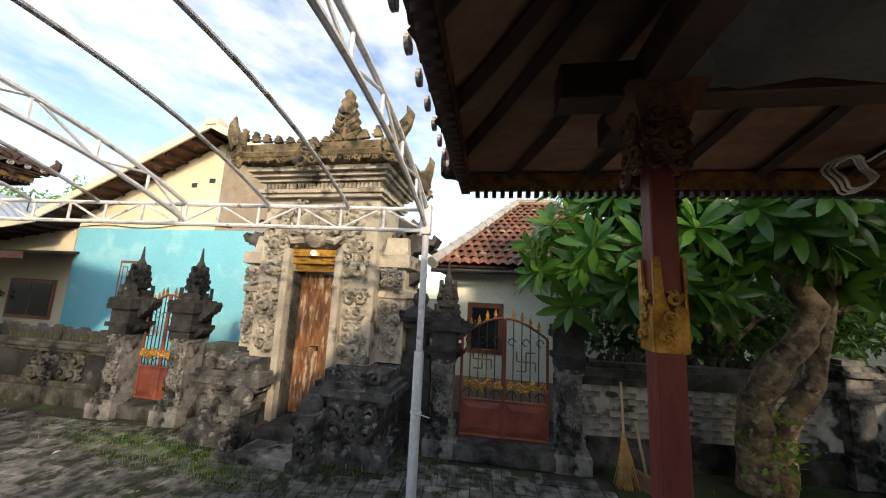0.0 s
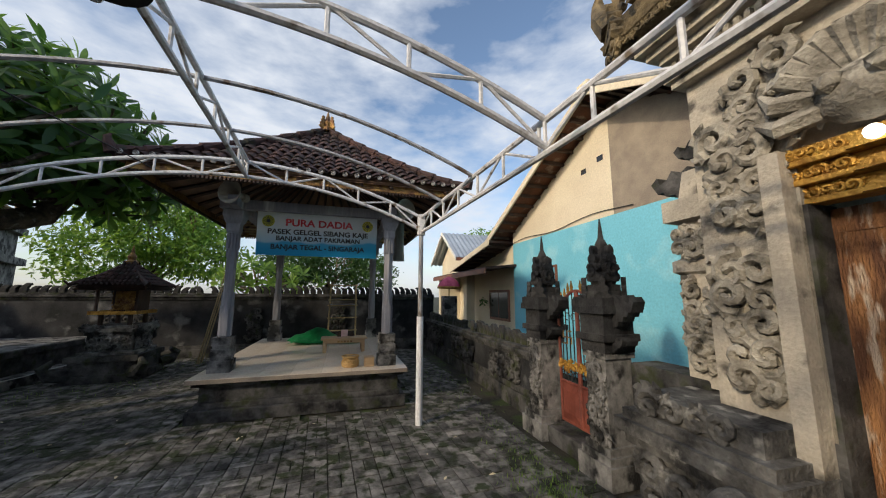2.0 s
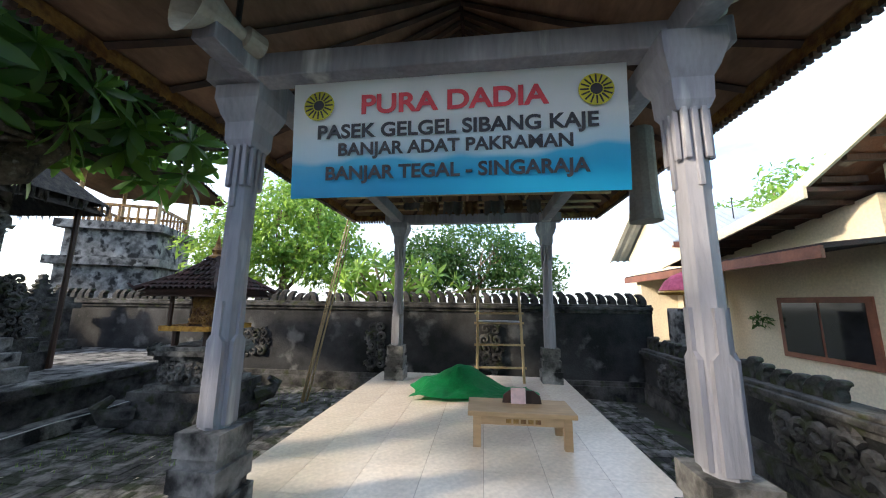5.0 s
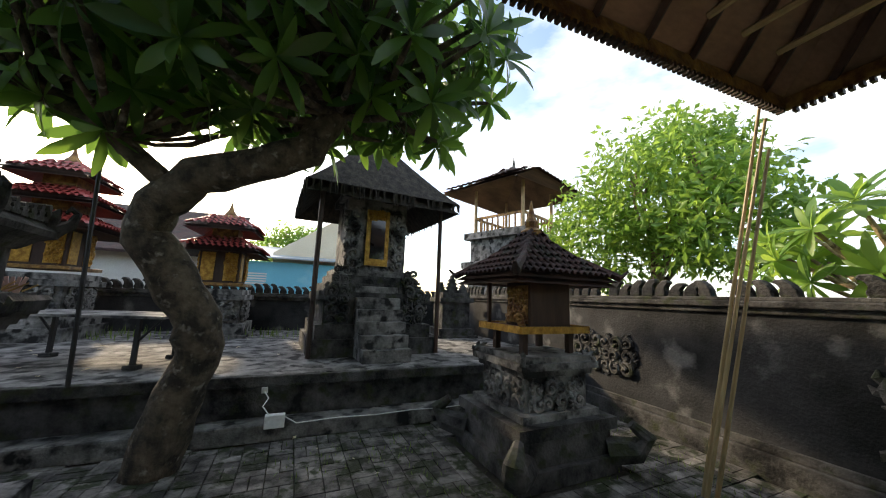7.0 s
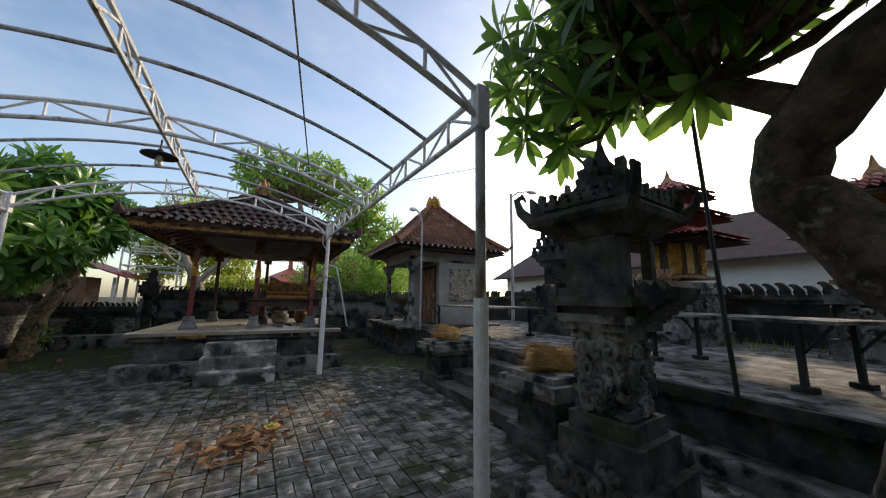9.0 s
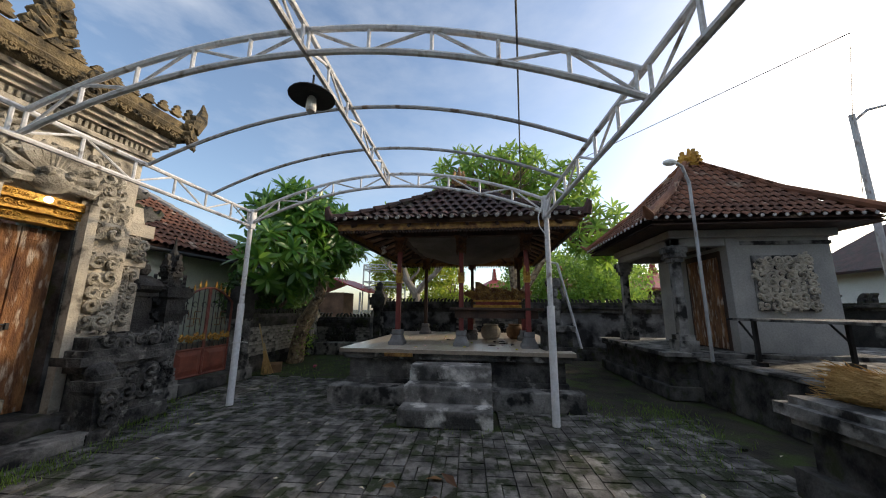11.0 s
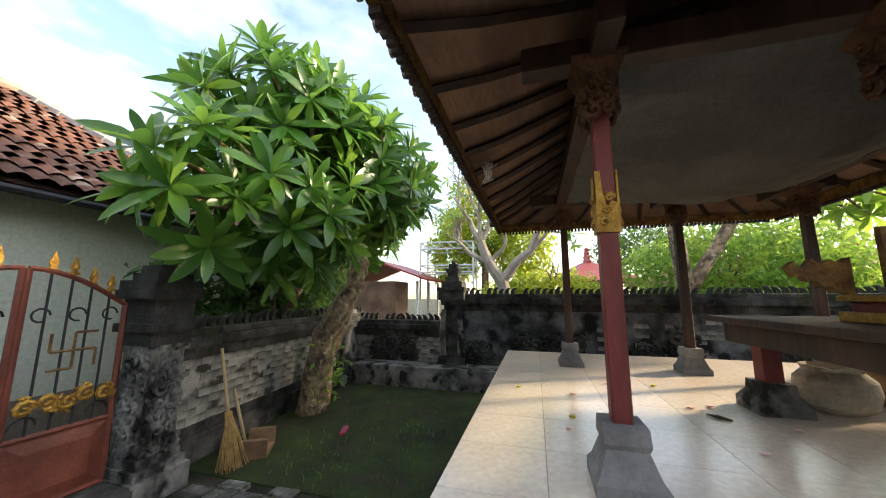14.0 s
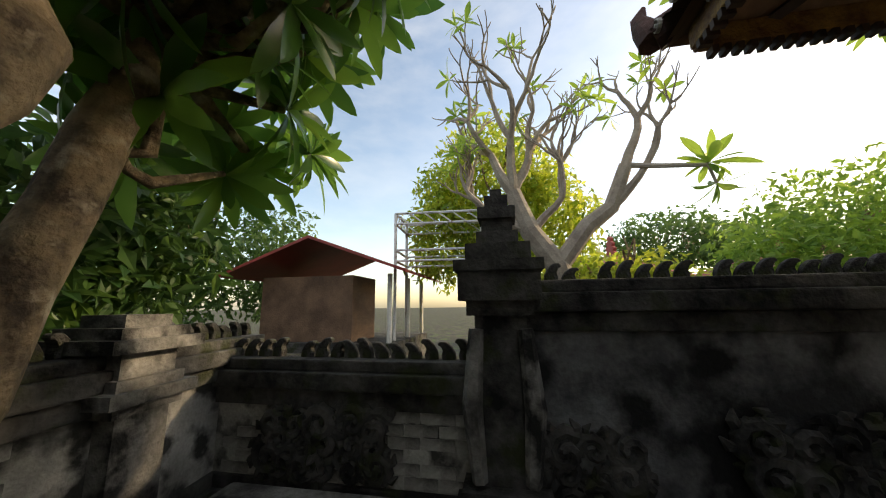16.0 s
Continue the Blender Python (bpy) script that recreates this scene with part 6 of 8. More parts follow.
part("fascia", boxed(1.62, 1.68, -0.85, 5.9, 2.86, 2.98), FRAME_BROWN, h3, "brown fascia board")

h4 = thing("green_house", 2.6, 5.8, 0, 0, "pale green house with an old red tiled hip roof", "house", "houses round the temple")
part("wall", boxed(-2.3, 1.0, 0, 0.2, 0.55, 2.35), MINT, h4, "pale green painted wall")
part("wall_base", boxed(-2.3, 1.0, -0.01, 0.2, 0, 0.55), RENDER_GREY, h4, "grey painted wall base")
part("wall", boxed(-2.3, -2.1, 0.2, 5, 0, 2.35), MINT, h4)
w = part("window", boxed(-1.98, -1.40, -0.04, 0.05, 0.92, 1.72, 0.01), FRAME_BROWN, h4, "red-brown window frame")
part("pane", boxed(-1.90, -1.48, -0.05, -0.042, 1.0, 1.64), GLASS_AND_SHADE, w, "dark glass pane")
V, F = hip_tiles(1.93, 2.9, 2.28, 4.10, 0.42, 0.05, 0.15, 0.22, 1.0)
o = tagged(part("roof_tiles", (V, F), ROOF_RED, h4, "old red clay tiles with pale spots"), kind="stuff")
o.location = (-0.62, 2.5, 0)
bm = bmesh.new()
hip_shell(bm, 1.9, 2.87, 2.26, 4.08, 0.42, 0.05, 0.04, 1.0)
o = part("roof_deck", bm, WOOD_DARK, h4)
o.location = (-0.62, 2.5, 0)
for sx in (-1, 1):
    for sy in (-1, 1):
        bm = bmesh.new()
        a, b = Vector((sx * 1.93, sy * 2.9, 2.32)), Vector((sx * 0.42, 0, 4.16))
        tube(bm, [a.lerp(b, (i // 2 + 0.96 * (i % 2)) / 12) for i in range(24)], [0.10 if i % 2 == 0 else 0.08 for i in range(24)], 7)
        o = part("hip_ridge", bm, PLASTER, h4, "mortared hip ridge")
        o.location = (-0.62, 2.5, 0)
o = part("ridge", tubed([(-0.42, 0, 4.16), (0.42, 0, 4.16)], 0.10, 7), RENDER_GREY, h4)
o.location = (-0.62, 2.5, 0)
part("gutter", tubed([(-2.55, -0.42, 2.20), (1.3, -0.42, 2.20)], 0.035, 8), IRON_DARK, h4)

h5 = thing("pale_blue_house", -7.0, -13.0, 0, 0, "pale blue house beyond the south wall", "house", "houses round the temple")
part("wall", boxed(-2.5, 4.5, -0.2, 0.0, 0, 2.6), BLUE_PAINT, h5)
board_roof(h5, (-2.8, -4, 3.6), (4.8, -4, 3.6), (4.8, 0.4, 2.7), (-2.8, 0.4, 2.7), 0.05, ZINC)
for k in range(5):
    part("louvre", boxed(2.2, 3.2, -0.0, 0.03, 1.75 + 0.09 * k, 1.80 + 0.09 * k), WHITE, h5)
h6 = thing("tiled_house", 1.0, -12.5, 0, 0, "long white house with a dark tiled roof beyond the wall", "house", "houses round the temple")
part("wall", boxed(-4.0, 9.0, 0.0, 0.2, 0, 2.7), WHITE, h6)
board_roof(h6, (-4.6, 0.8, 2.5), (9.6, 0.8, 2.5), (9.6, -3.0, 4.6), (-4.6, -3.0, 4.6), 0.08, ROOF_TILE)
bm = bmesh.new()
plate(bm, [(-2.3, 0), (2.3, 0), (2.3, 3.0), (0, 4.6), (-2.3, 3.0)], 0.2, Matrix.Translation((-8.2, -1.0, 0)))
part("gable_wall", bm, CREAM, h6, "cream gable wall")
h7 = thing("red_roof_hall", 10.0, 6.1, -0.12, 0, "low shed with a red metal roof", "house", "houses round the temple")
part("plinth", boxed(-1.2, 1.2, -1.3, 1.4, 0, 0.85, 0.02), STONE, h7)
part("wall", boxed(-1.0, 0.0, -0.5, 1.3, 0.85, 2.0), WOOD_BOARD, h7, "weathered plank wall")
for px, py in ((-1.05, -1.2), (0.0, -1.2), (1.05, -1.2)):
    part("post", tubed([(px, py, 0.85), (px, py, 2.0)], 0.045, 8), WHITE, h7)
board_roof(h7, (-1.5, -1.6, 1.98), (1.5, -1.6, 1.98), (1.5, 0.1, 2.6), (-1.5, 0.1, 2.6), 0.05, METAL_RED)
board_roof(h7, (-1.5, 1.8, 1.98), (1.5, 1.8, 1.98), (1.5, 0.1, 2.6), (-1.5, 0.1, 2.6), 0.05, METAL_RED)
for (hx, hy, zz) in ((15.5, -0.6, 0.0), (13.0, -3.8, -0.2), (14.0, -8.5, 0.2)):
    h = thing("red_roof_shrine", hx, hy, 0, 20, "small shrine with a pointed red roof", "shrine", "red-roofed shrines to the east")
    part("body", boxed(-0.8, 0.8, -0.8, 0.8, 0, 2.0 + zz), STONE_GREY, h)
    bm = bmesh.new()
    stack(bm, [(2.0 + zz, 1.7, 1.7), (2.08 + zz, 1.7, 1.7), (2.5 + zz, 0.9, 0.9), (2.95 + zz, 0.15, 0.15)])
    part("roof", bm, METAL_RED, h, "red hipped roof")
    bm = bmesh.new()
    plate(bm, flame_outline(0.5, 0.7, 4), 0.12, Matrix.Translation((0, 0, 2.9 + zz)))
    part("finial", bm, METAL_RED, h)

# far tent frame beyond the east wall
ft = thing("far_tent_frame", 9.4, 4.15, 0, 4, "white steel tent frame beyond the wall", "tent frame")
for yy in (-0.8, 0.8):
    for xx in (0.0, 0.9):
        part("post", tubed([(xx, yy, 0), (xx, yy, 3.05)], 0.03, 8), PIPE, ft)
for (a, b) in (((0, -0.8), (0, 0.8)), ((0.9, -0.8), (0.9, 0.8)), ((0, -0.8), (0.9, -0.8)), ((0, 0.8), (0.9, 0.8))):
    for z in (2.15, 2.35, 2.85, 3.05):
        part("chord", tubed([(*a, z), (*b, z)], 0.022, 6), PIPE, ft)
    for i in range(6):
        p, q = Vector((*a, 2.85)).lerp(Vector((*b, 2.85)), i / 6), Vector((*a, 3.05)).lerp(Vector((*b, 3.05)), (i + 1) / 6)
        part("brace", tubed([p, q], 0.014, 5), PIPE, ft)

# street lamps and wires
sl = thing("street_lamp", 2.95, -7.1, 0, 0, "grey street lamp pole with a white lamp head", "street lamp")
part("pole", tubed([(0, 0, 0), (0, 0, 5.0)], [0.06, 0.045], 8), PIPE_GREY, sl)
part("arm", tubed([(0, 0, 4.85), (0.02, -0.3, 5.1), (0.0, -0.75, 5.2)], 0.025, 6), PIPE_GREY, sl)
bm = bmesh.new()
bmesh.ops.create_uvsphere(bm, u_segments=12, v_segments=8, radius=1, matrix=Matrix.Translation((0, -0.95, 5.2)) @ Matrix.Diagonal((0.10, 0.24, 0.06, 1)))
part("lamp_head", bm, WHITE_PLASTIC, sl)
part("wire", tubed([(0, 0, 4.9), (2.0, -2, 4.4), (6.0, -6, 4.4)], 0.008, 4), IRON_DARK, sl)
part("wire", tubed([(0, 0, 4.9), (-3.0, 3.0, 4.3), (1.5, 6.0, 4.4)], 0.006, 4), IRON_DARK, sl)
yl = thing("yard_lamp", 1.25, -3.05, 0.6, 0, "thin pipe lamp with a bent arm and small head", "lamp")
part("pole", tubed([(0, 0, 0), (0, 0, 2.5), (-0.05, 0.10, 2.75), (-0.08, 0.22, 2.82)], 0.022, 8), PIPE_GREY, yl)
bm = bmesh.new()
bmesh.ops.create_uvsphere(bm, u_segments=10, v_segments=6, radius=1, matrix=Matrix.Translation((-0.09, 0.28, 2.80)) @ Matrix.Diagonal((0.06, 0.10, 0.05, 1)))
part("lamp_head", bm, WHITE_PLASTIC, yl)
tagged(part("overhead_wire", tubed([(-4.6, 0.04, 2.875), (-2.0, -0.26, 2.815), (0.0, -0.485, 2.77), (0.95, -0.59, 2.72)], 0.006, 4), IRON_DARK), "thin dark wire hanging over the courtyard", "wire")
tagged(part("aerial", tubed([(-13.0, 8.0, 2.5), (-13.0, 8.0, 4.3)], 0.015, 5), IRON_DARK), "thin metal aerial on a roof", "aerial")

# ---- shrines ----
def shrine_roof(owner, z, hx, hy, h, material, cx=0, cy=0, discs=False, tiled=True):
    V, F = hip_tiles(hx, hy, z, z + h, 0.06, 0.04, 0.075, 0.10, 1.2)
    o = tagged(part("roof_tiles", (V, F), material, owner), kind="stuff")
    o.location = (cx, cy, 0)
    bm = bmesh.new()
    hip_shell(bm, hx - 0.01, hy - 0.01, z - 0.01, z + h - 0.01, 0.06, 0.04, 0.05, 1.2)
    o = part("roof_deck", bm, WOOD_DARK, owner)
    o.location = (cx, cy, 0)
    for sx in (-1, 1):
        for sy in (-1, 1):
            bm = bmesh.new()
            tube(bm, [(sx * (hx + 0.05), sy * (hy + 0.05), z + 0.10), (sx * hx, sy * hy, z + 0.03), (sx * hx * 0.5, sy * hy * 0.5, z + h * 0.46), (0, 0, z + h + 0.02)], [0.012, 0.04, 0.035, 0.035], 6)
            o = part("hip_ridge", bm, material, owner)
            o.location = (cx, cy, 0)


def box_shrine(x, y, turn):
    """A small tiled house shrine on a stepped stone pedestal."""
    r = random.Random(71)
    s = thing("pedestal_shrine", x, y, 0, turn, "small tiled spirit house on a dark carved stone pedestal", "shrine")
    bm = bmesh.new()
    stack(bm, steps_of([0, (0.14, 0.56, 0.54), (0.22, 0.50, 0.48), (0.10, 0.55, 0.52)]))
    part("base", bm, STONE, s, "blackened stone base")
    for sx in (-1, 1):
        for sy in (-1, 1):
            bm = bmesh.new()
            tube(bm, [(sx * 0.48, sy * 0.46, 0.16), (sx * 0.66, sy * 0.62, 0.2), (sx * 0.72, sy * 0.68, 0.32), (sx * 0.62, sy * 0.6, 0.42)], [0.13, 0.11, 0.08, 0.04], 8)
            part("corner_carving", bm, STONE, s, "rounded animal-like corner")
    bm = bmesh.new()
    stack(bm, steps_of([0.46, (0.06, 0.44, 0.42), (0.30, 0.36, 0.34), (0.06, 0.40, 0.38), (0.06, 0.45, 0.42), (0.05, 0.40, 0.38)]))
    for a in range(4):
        relief(bm, Matrix.Rotation(radians(90 * a), 4, "Z") @ Matrix.Translation((0, -0.36, 0.54)), 0.6, 0.24, 0.13, r)
    for sx in (-1, 1):
        for sy in (-1, 1):
            scroll(bm, Matrix.Translation((sx * 0.38, sy * 0.36, 0.92)) @ Matrix.Rotation(radians(45 * sx * sy), 4, "Z"), 0.14, r)
    part("pedestal", bm, STONE_GREY, s, "grey carved stone pedestal")
    for sx in (-1, 1):
        for sy in (-1, 1):
            part("leg", boxed(sx * 0.28 - 0.03, sx * 0.28 + 0.03, sy * 0.22 - 0.03, sy * 0.22 + 0.03, 0.99, 1.20, 0.006), WOOD_DARK, s)
    bm = bmesh.new()
    box(bm, -0.40, 0.40, -0.34, 0.34, 1.20, 1.24, 0.006)
    part("shelf", bm, WOOD_RED, s, "red wooden shelf")
    bm = bmesh.new()
    for a in range(4):
        m = Matrix.Rotation(radians(90 * a), 4, "Z")
        hw, hd = (0.41, 0.35) if a % 2 == 0 else (0.35, 0.41)
        box(bm, -hw, hw, -hd - 0.012, -hd, 1.19, 1.255, 0.0, m)
    part("gilt_edge", bm, GOLD, s, "gilded shelf edge")
    part("cella", boxed(-0.24, 0.24, -0.10, 0.28, 1.24, 1.66, 0.006), WOOD_DARK, s, "dark wooden shrine box")
    bm = bmesh.new()
    box(bm, -0.20, 0.20, -0.112, -0.10, 1.27, 1.63)
    relief(bm, Matrix.Translation((0, -0.115, 1.28)), 0.34, 0.34, 0.10, r)
    part("shrine_door", bm, GOLD_DULL, s, "gilded carved shrine doors")
    bm = bmesh.new()
    box(bm, 0.24, 0.252, -0.06, 0.24, 1.27, 1.63)
    relief(bm, Matrix.Translation((0.255, 0.09, 1.28)) @ Matrix.Rotation(radians(90), 4, "Z"), 0.26, 0.34, 0.10, r)
    part("side_panel", bm, GOLD_DULL, s, "gilded carved side panel")
    for sx in (-1, 1):
        part("post", boxed(sx * 0.34 - 0.018, sx * 0.34 + 0.018, -0.30, -0.264, 1.24, 1.68), WOOD_DARK, s)
    bm = bmesh.new()
    box(bm, -0.44, 0.44, -0.38, 0.38, 1.66, 1.72, 0.008)
    part("eave_beam", bm, GOLD_DULL, s)
    shrine_roof(s, 1.70, 0.62, 0.56, 0.50, ROOF_TILE)
    bm = bmesh.new()
    lathe(bm, [(0.10, 2.16), (0.11, 2.22), (0.06, 2.26), (0.075, 2.32), (0.04, 2.38), (0.03, 2.44), (0.006, 2.56)], 10)
    part("finial", bm, GOLD_DULL, s)
    bm = bmesh.new()
    r2 = random.Random(5)
    for k in range(7):
        box(bm, -0.03, 0.03, -0.03, 0.03, 0, 0.012, 0.0, Matrix.Translation((r2.uniform(-0.1, 0.25), r2.uniform(-0.3, -0.16), 1.242)) @ Matrix.Rotation(r2.uniform(0, 3), 4, "Z"))
    part("offering", bm, STRAW, s, "dried leaf offerings")
    return s


box_shrine(-8.62, -2.12, 3)


def stone_shrine(x, y, turn):
    """A dark stone shrine with a wide carved roof, hooks and a crown."""
    r = random.Random(81)
    s = thing("stone_shrine", x, y, 0, turn, "dark carved stone shrine with hooked roof corners", "shrine")
    bm = bmesh.new()
    stack(bm, steps_of([0, (0.30, 0.38, 0.38), (0.20, 0.31, 0.31), (0.10, 0.25, 0.25)]))
    relief(bm, Matrix.Translation((0, -0.38, 0.05)), 0.55, 0.3, 0.18, r)
    relief(bm, Matrix.Rotation(radians(180), 4, "Z") @ Matrix.Translation((0, -0.38, 0.05)), 0.55, 0.3, 0.18, r)
    part("base", bm, STONE, s)
    part("foot_slab", boxed(-0.56, 0.56, -0.56, 0.62, 0, 0.15, 0.02), STONE_GREY, s, "worn grey foot slab")
    bm = bmesh.new()
    stack(bm, steps_of([0.60, (0.46, 0.18, 0.18), (0.05, 0.22, 0.22), (0.05, 0.27, 0.27), (0.05, 0.31, 0.31)]))
    for a in range(4):
        m = Matrix.Rotation(radians(90 * a), 4, "Z")
        relief(bm, m @ Matrix.Translation((0, -0.19, 0.62)), 0.28, 0.42, 0.12, r)
        for k in range(5):
            box(bm, 0.08, 0.215, -0.215, -0.16, 0.62 + k * 0.09, 0.67 + k * 0.09, 0.008, m)
            box(bm, -0.215, -0.08, -0.215, -0.16, 0.62 + k * 0.09, 0.67 + k * 0.09, 0.008, m)
    part("shaft", bm, STONE_GREY, s, "grey stepped stone shaft")
    bm = bmesh.new()
    stack(bm, steps_of([1.21, (0.05, 0.26, 0.26), (0.06, 0.34, 0.34), (0.06, 0.28, 0.28)]))
    for sx in (-1, 1):
        plate(bm, [(q * sx, z) for q, z in wing_outline(0.20, 0.24)], 0.5, Matrix.Translation((sx * 0.32, 0, 1.18)))
    part("seat_slab", bm, STONE, s)
    part("niche_back", boxed(-0.22, 0.22, 0.05, 0.26, 1.38, 1.72, 0.01), STONE, s)
    for sx in (-1, 1):
        part("niche_post", boxed(sx * 0.22 - 0.04, sx * 0.22 + 0.04, -0.26, -0.18, 1.38, 1.74, 0.01), STONE, s)
    bm = bmesh.new()
    stack(bm, [(1.70, 0.28, 0.28), (1.73, 0.32, 0.32), (1.77, 0.36, 0.36), (1.80, 0.44, 0.44), (1.84, 0.46, 0.46), (1.90, 0.38, 0.38), (1.98, 0.25, 0.25), (2.06, 0.15, 0.15)])
    roof = part("roof", bm, STONE, s, "blackened roof with hooked corners")
    for k in range(4):
        m = Matrix.Rotation(radians(45 + 90 * k), 4, "Z")
        bm = bmesh.new()
        tube(bm, [m @ Vector(p) for p in ((0.50, 0, 1.84), (0.60, 0, 1.85), (0.69, 0, 1.92), (0.72, 0, 2.01), (0.67, 0, 2.04), (0.64, 0, 2.0))], [0.06, 0.05, 0.04, 0.03, 0.022, 0.01], 7)
        tube(bm, [m @ Vector(p) for p in ((0.50, 0, 1.88), (0.57, 0, 1.95), (0.60, 0, 2.02))], [0.06, 0.05, 0.012], 6)
        part("corner_hook", bm, STONE, roof, "curled stone hook")
        for q in range(-3, 4):
            bm = bmesh.new()
            plate(bm, flame_outline(0.11, 0.09 + 0.015 * abs(q), 3), 0.05, Matrix.Rotation(radians(90 * k), 4, "Z") @ Matrix.Translation((q * 0.11, -0.38, 1.90)))
            part("roof_flame", bm, STONE, roof)
    bm = bmesh.new()
    lathe(bm, [(0.18, 2.04), (0.20, 2.10), (0.12, 2.14), (0.14, 2.20), (0.08, 2.26), (0.05, 2.32), (0.008, 2.44)], 8)
    for k in range(4):
        m = Matrix.Rotation(radians(90 * k), 4, "Z")
        plate(bm, flame_outline(0.22, 0.22, 3), 0.06, m @ Matrix.Translation((0.0, -0.17, 2.05)))
    part("crown", bm, STONE, s)
    bm = bmesh.new()
    for k in range(5):
        box(bm, -0.012, 0.012, -0.004, 0.004, -0.24, 0, 0.0, Matrix.Translation((-0.30 + 0.04 * k, -0.46, 1.52)) @ Matrix.Rotation(radians(-20 + 12 * k), 4, "Y"))
    part("palm_strips", bm, PAPER, s, "pale woven palm strips hung on the shrine")
    bm = bmesh.new()
    for k in range(26):
        a = r.uniform(-1, 1)
        tube(bm, [(a * 0.3, -0.40 + r.uniform(-0.05, 0.1), 1.42), (a * 0.38, -0.46, 1.45 + r.uniform(0, 0.05))], 0.006, 4)
    part("straw", bm, STRAW, s, "dry straw on the ledge")
    s.scale = (0.82, 0.82, 1.0)
    return s


stone_shrine(-4.42, -2.05, 8)


def great_throne(x, y, z, turn):
    """The tall stone throne on the terrace with stairs, a niche and a thatched roof."""
    r = random.Random(91)
    s = thing("great_shrine", x, y, z, turn, "tall dark stone shrine with stairs and a gilt niche", "shrine")
    bm = bmesh.new()
    stack(bm, steps_of([0, (0.25, 0.95, 0.80), (0.20, 0.88, 0.74), (0.35, 0.78, 0.64), (0.12, 0.86, 0.70), (0.14, 0.76, 0.60), (0.12, 0.68, 0.54)]))
    for sx in (-1, 1):
        relief(bm, Matrix.Translation((sx * 0.60, -0.68, 0.2)), 0.34, 0.8, 0.17, r)
        relief(bm, Matrix.Translation((sx * 0.56, -0.58, 0.95)), 0.24, 0.35, 0.13, r)
    part("base", bm, STONE, s)
    for k in range(6):
        part("step", boxed(-0.34, 0.34, -1.35 + k * 0.14, -0.5, 0.17 * k, 0.17 * (k + 1), 0.012), STONE_GREY, s, "worn grey step")
    bm = bmesh.new()
    stack(bm, steps_of([1.18, (0.10, 0.62, 0.50), (1.15, 0.50, 0.42), (0.12, 0.58, 0.5)]))
    for sx in (-1, 1):
        relief(bm, Matrix.Translation((sx * 0.38, -0.43, 1.3)), 0.22, 0.95, 0.2, r)
    part("tower", bm, STONE_GREY, s, "grey carved stone cella")
    bm = bmesh.new()
    box(bm, -0.19, 0.19, -0.46, -0.42, 1.36, 2.28)
    box(bm, -0.13, 0.13, -0.466, -0.44, 1.46, 2.18)
    relief(bm, Matrix.Translation((0, -0.46, 2.12)), 0.3, 0.16, 0.1, r)
    part("niche_frame", bm, GOLD, s, "gilded niche frame")
    # no recess behind: a near-black plate paints the shade within the niche
    part("niche_dark", boxed(-0.12, 0.12, -0.475, -0.468, 1.47, 2.12), GLASS_AND_SHADE, s, "flat dark panel standing in for the shade inside the niche")
    bm = bmesh.new()
    hip_shell(bm, 1.2, 1.05, 2.44, 3.62, 0.2, 0.05, 0.16, 1.1, 8)
    part("thatched_roof", bm, THATCH, s, "thick black palm-fibre thatch")
    bm = bmesh.new()
    for k in range(150):
        e = k % 4
        q = r.uniform(-1, 1)
        p = Vector((q * 1.2, (-1.05, 1.05)[e % 2], 2.40)) if e < 2 else Vector(((-1.2, 1.2)[e % 2], q * 1.05, 2.40))
        tube(bm, [p + Vector((0, 0, 0.03)), p + Vector((r.uniform(-0.03, 0.03), r.uniform(-0.03, 0.03), -r.uniform(0.08, 0.2)))], [0.02, 0.004], 4)
    tagged(part("thatch_fringe", bm, THATCH, s), kind="stuff")
    for sx in (-1, 1):
        part("post", tubed([(sx * 0.95, -0.85, 0.02), (sx * 0.95, -0.85, 2.55)], 0.035, 8), WOOD_DARK, s)
    return s


great_throne(-7.35, -5.05, 0.60, 186)


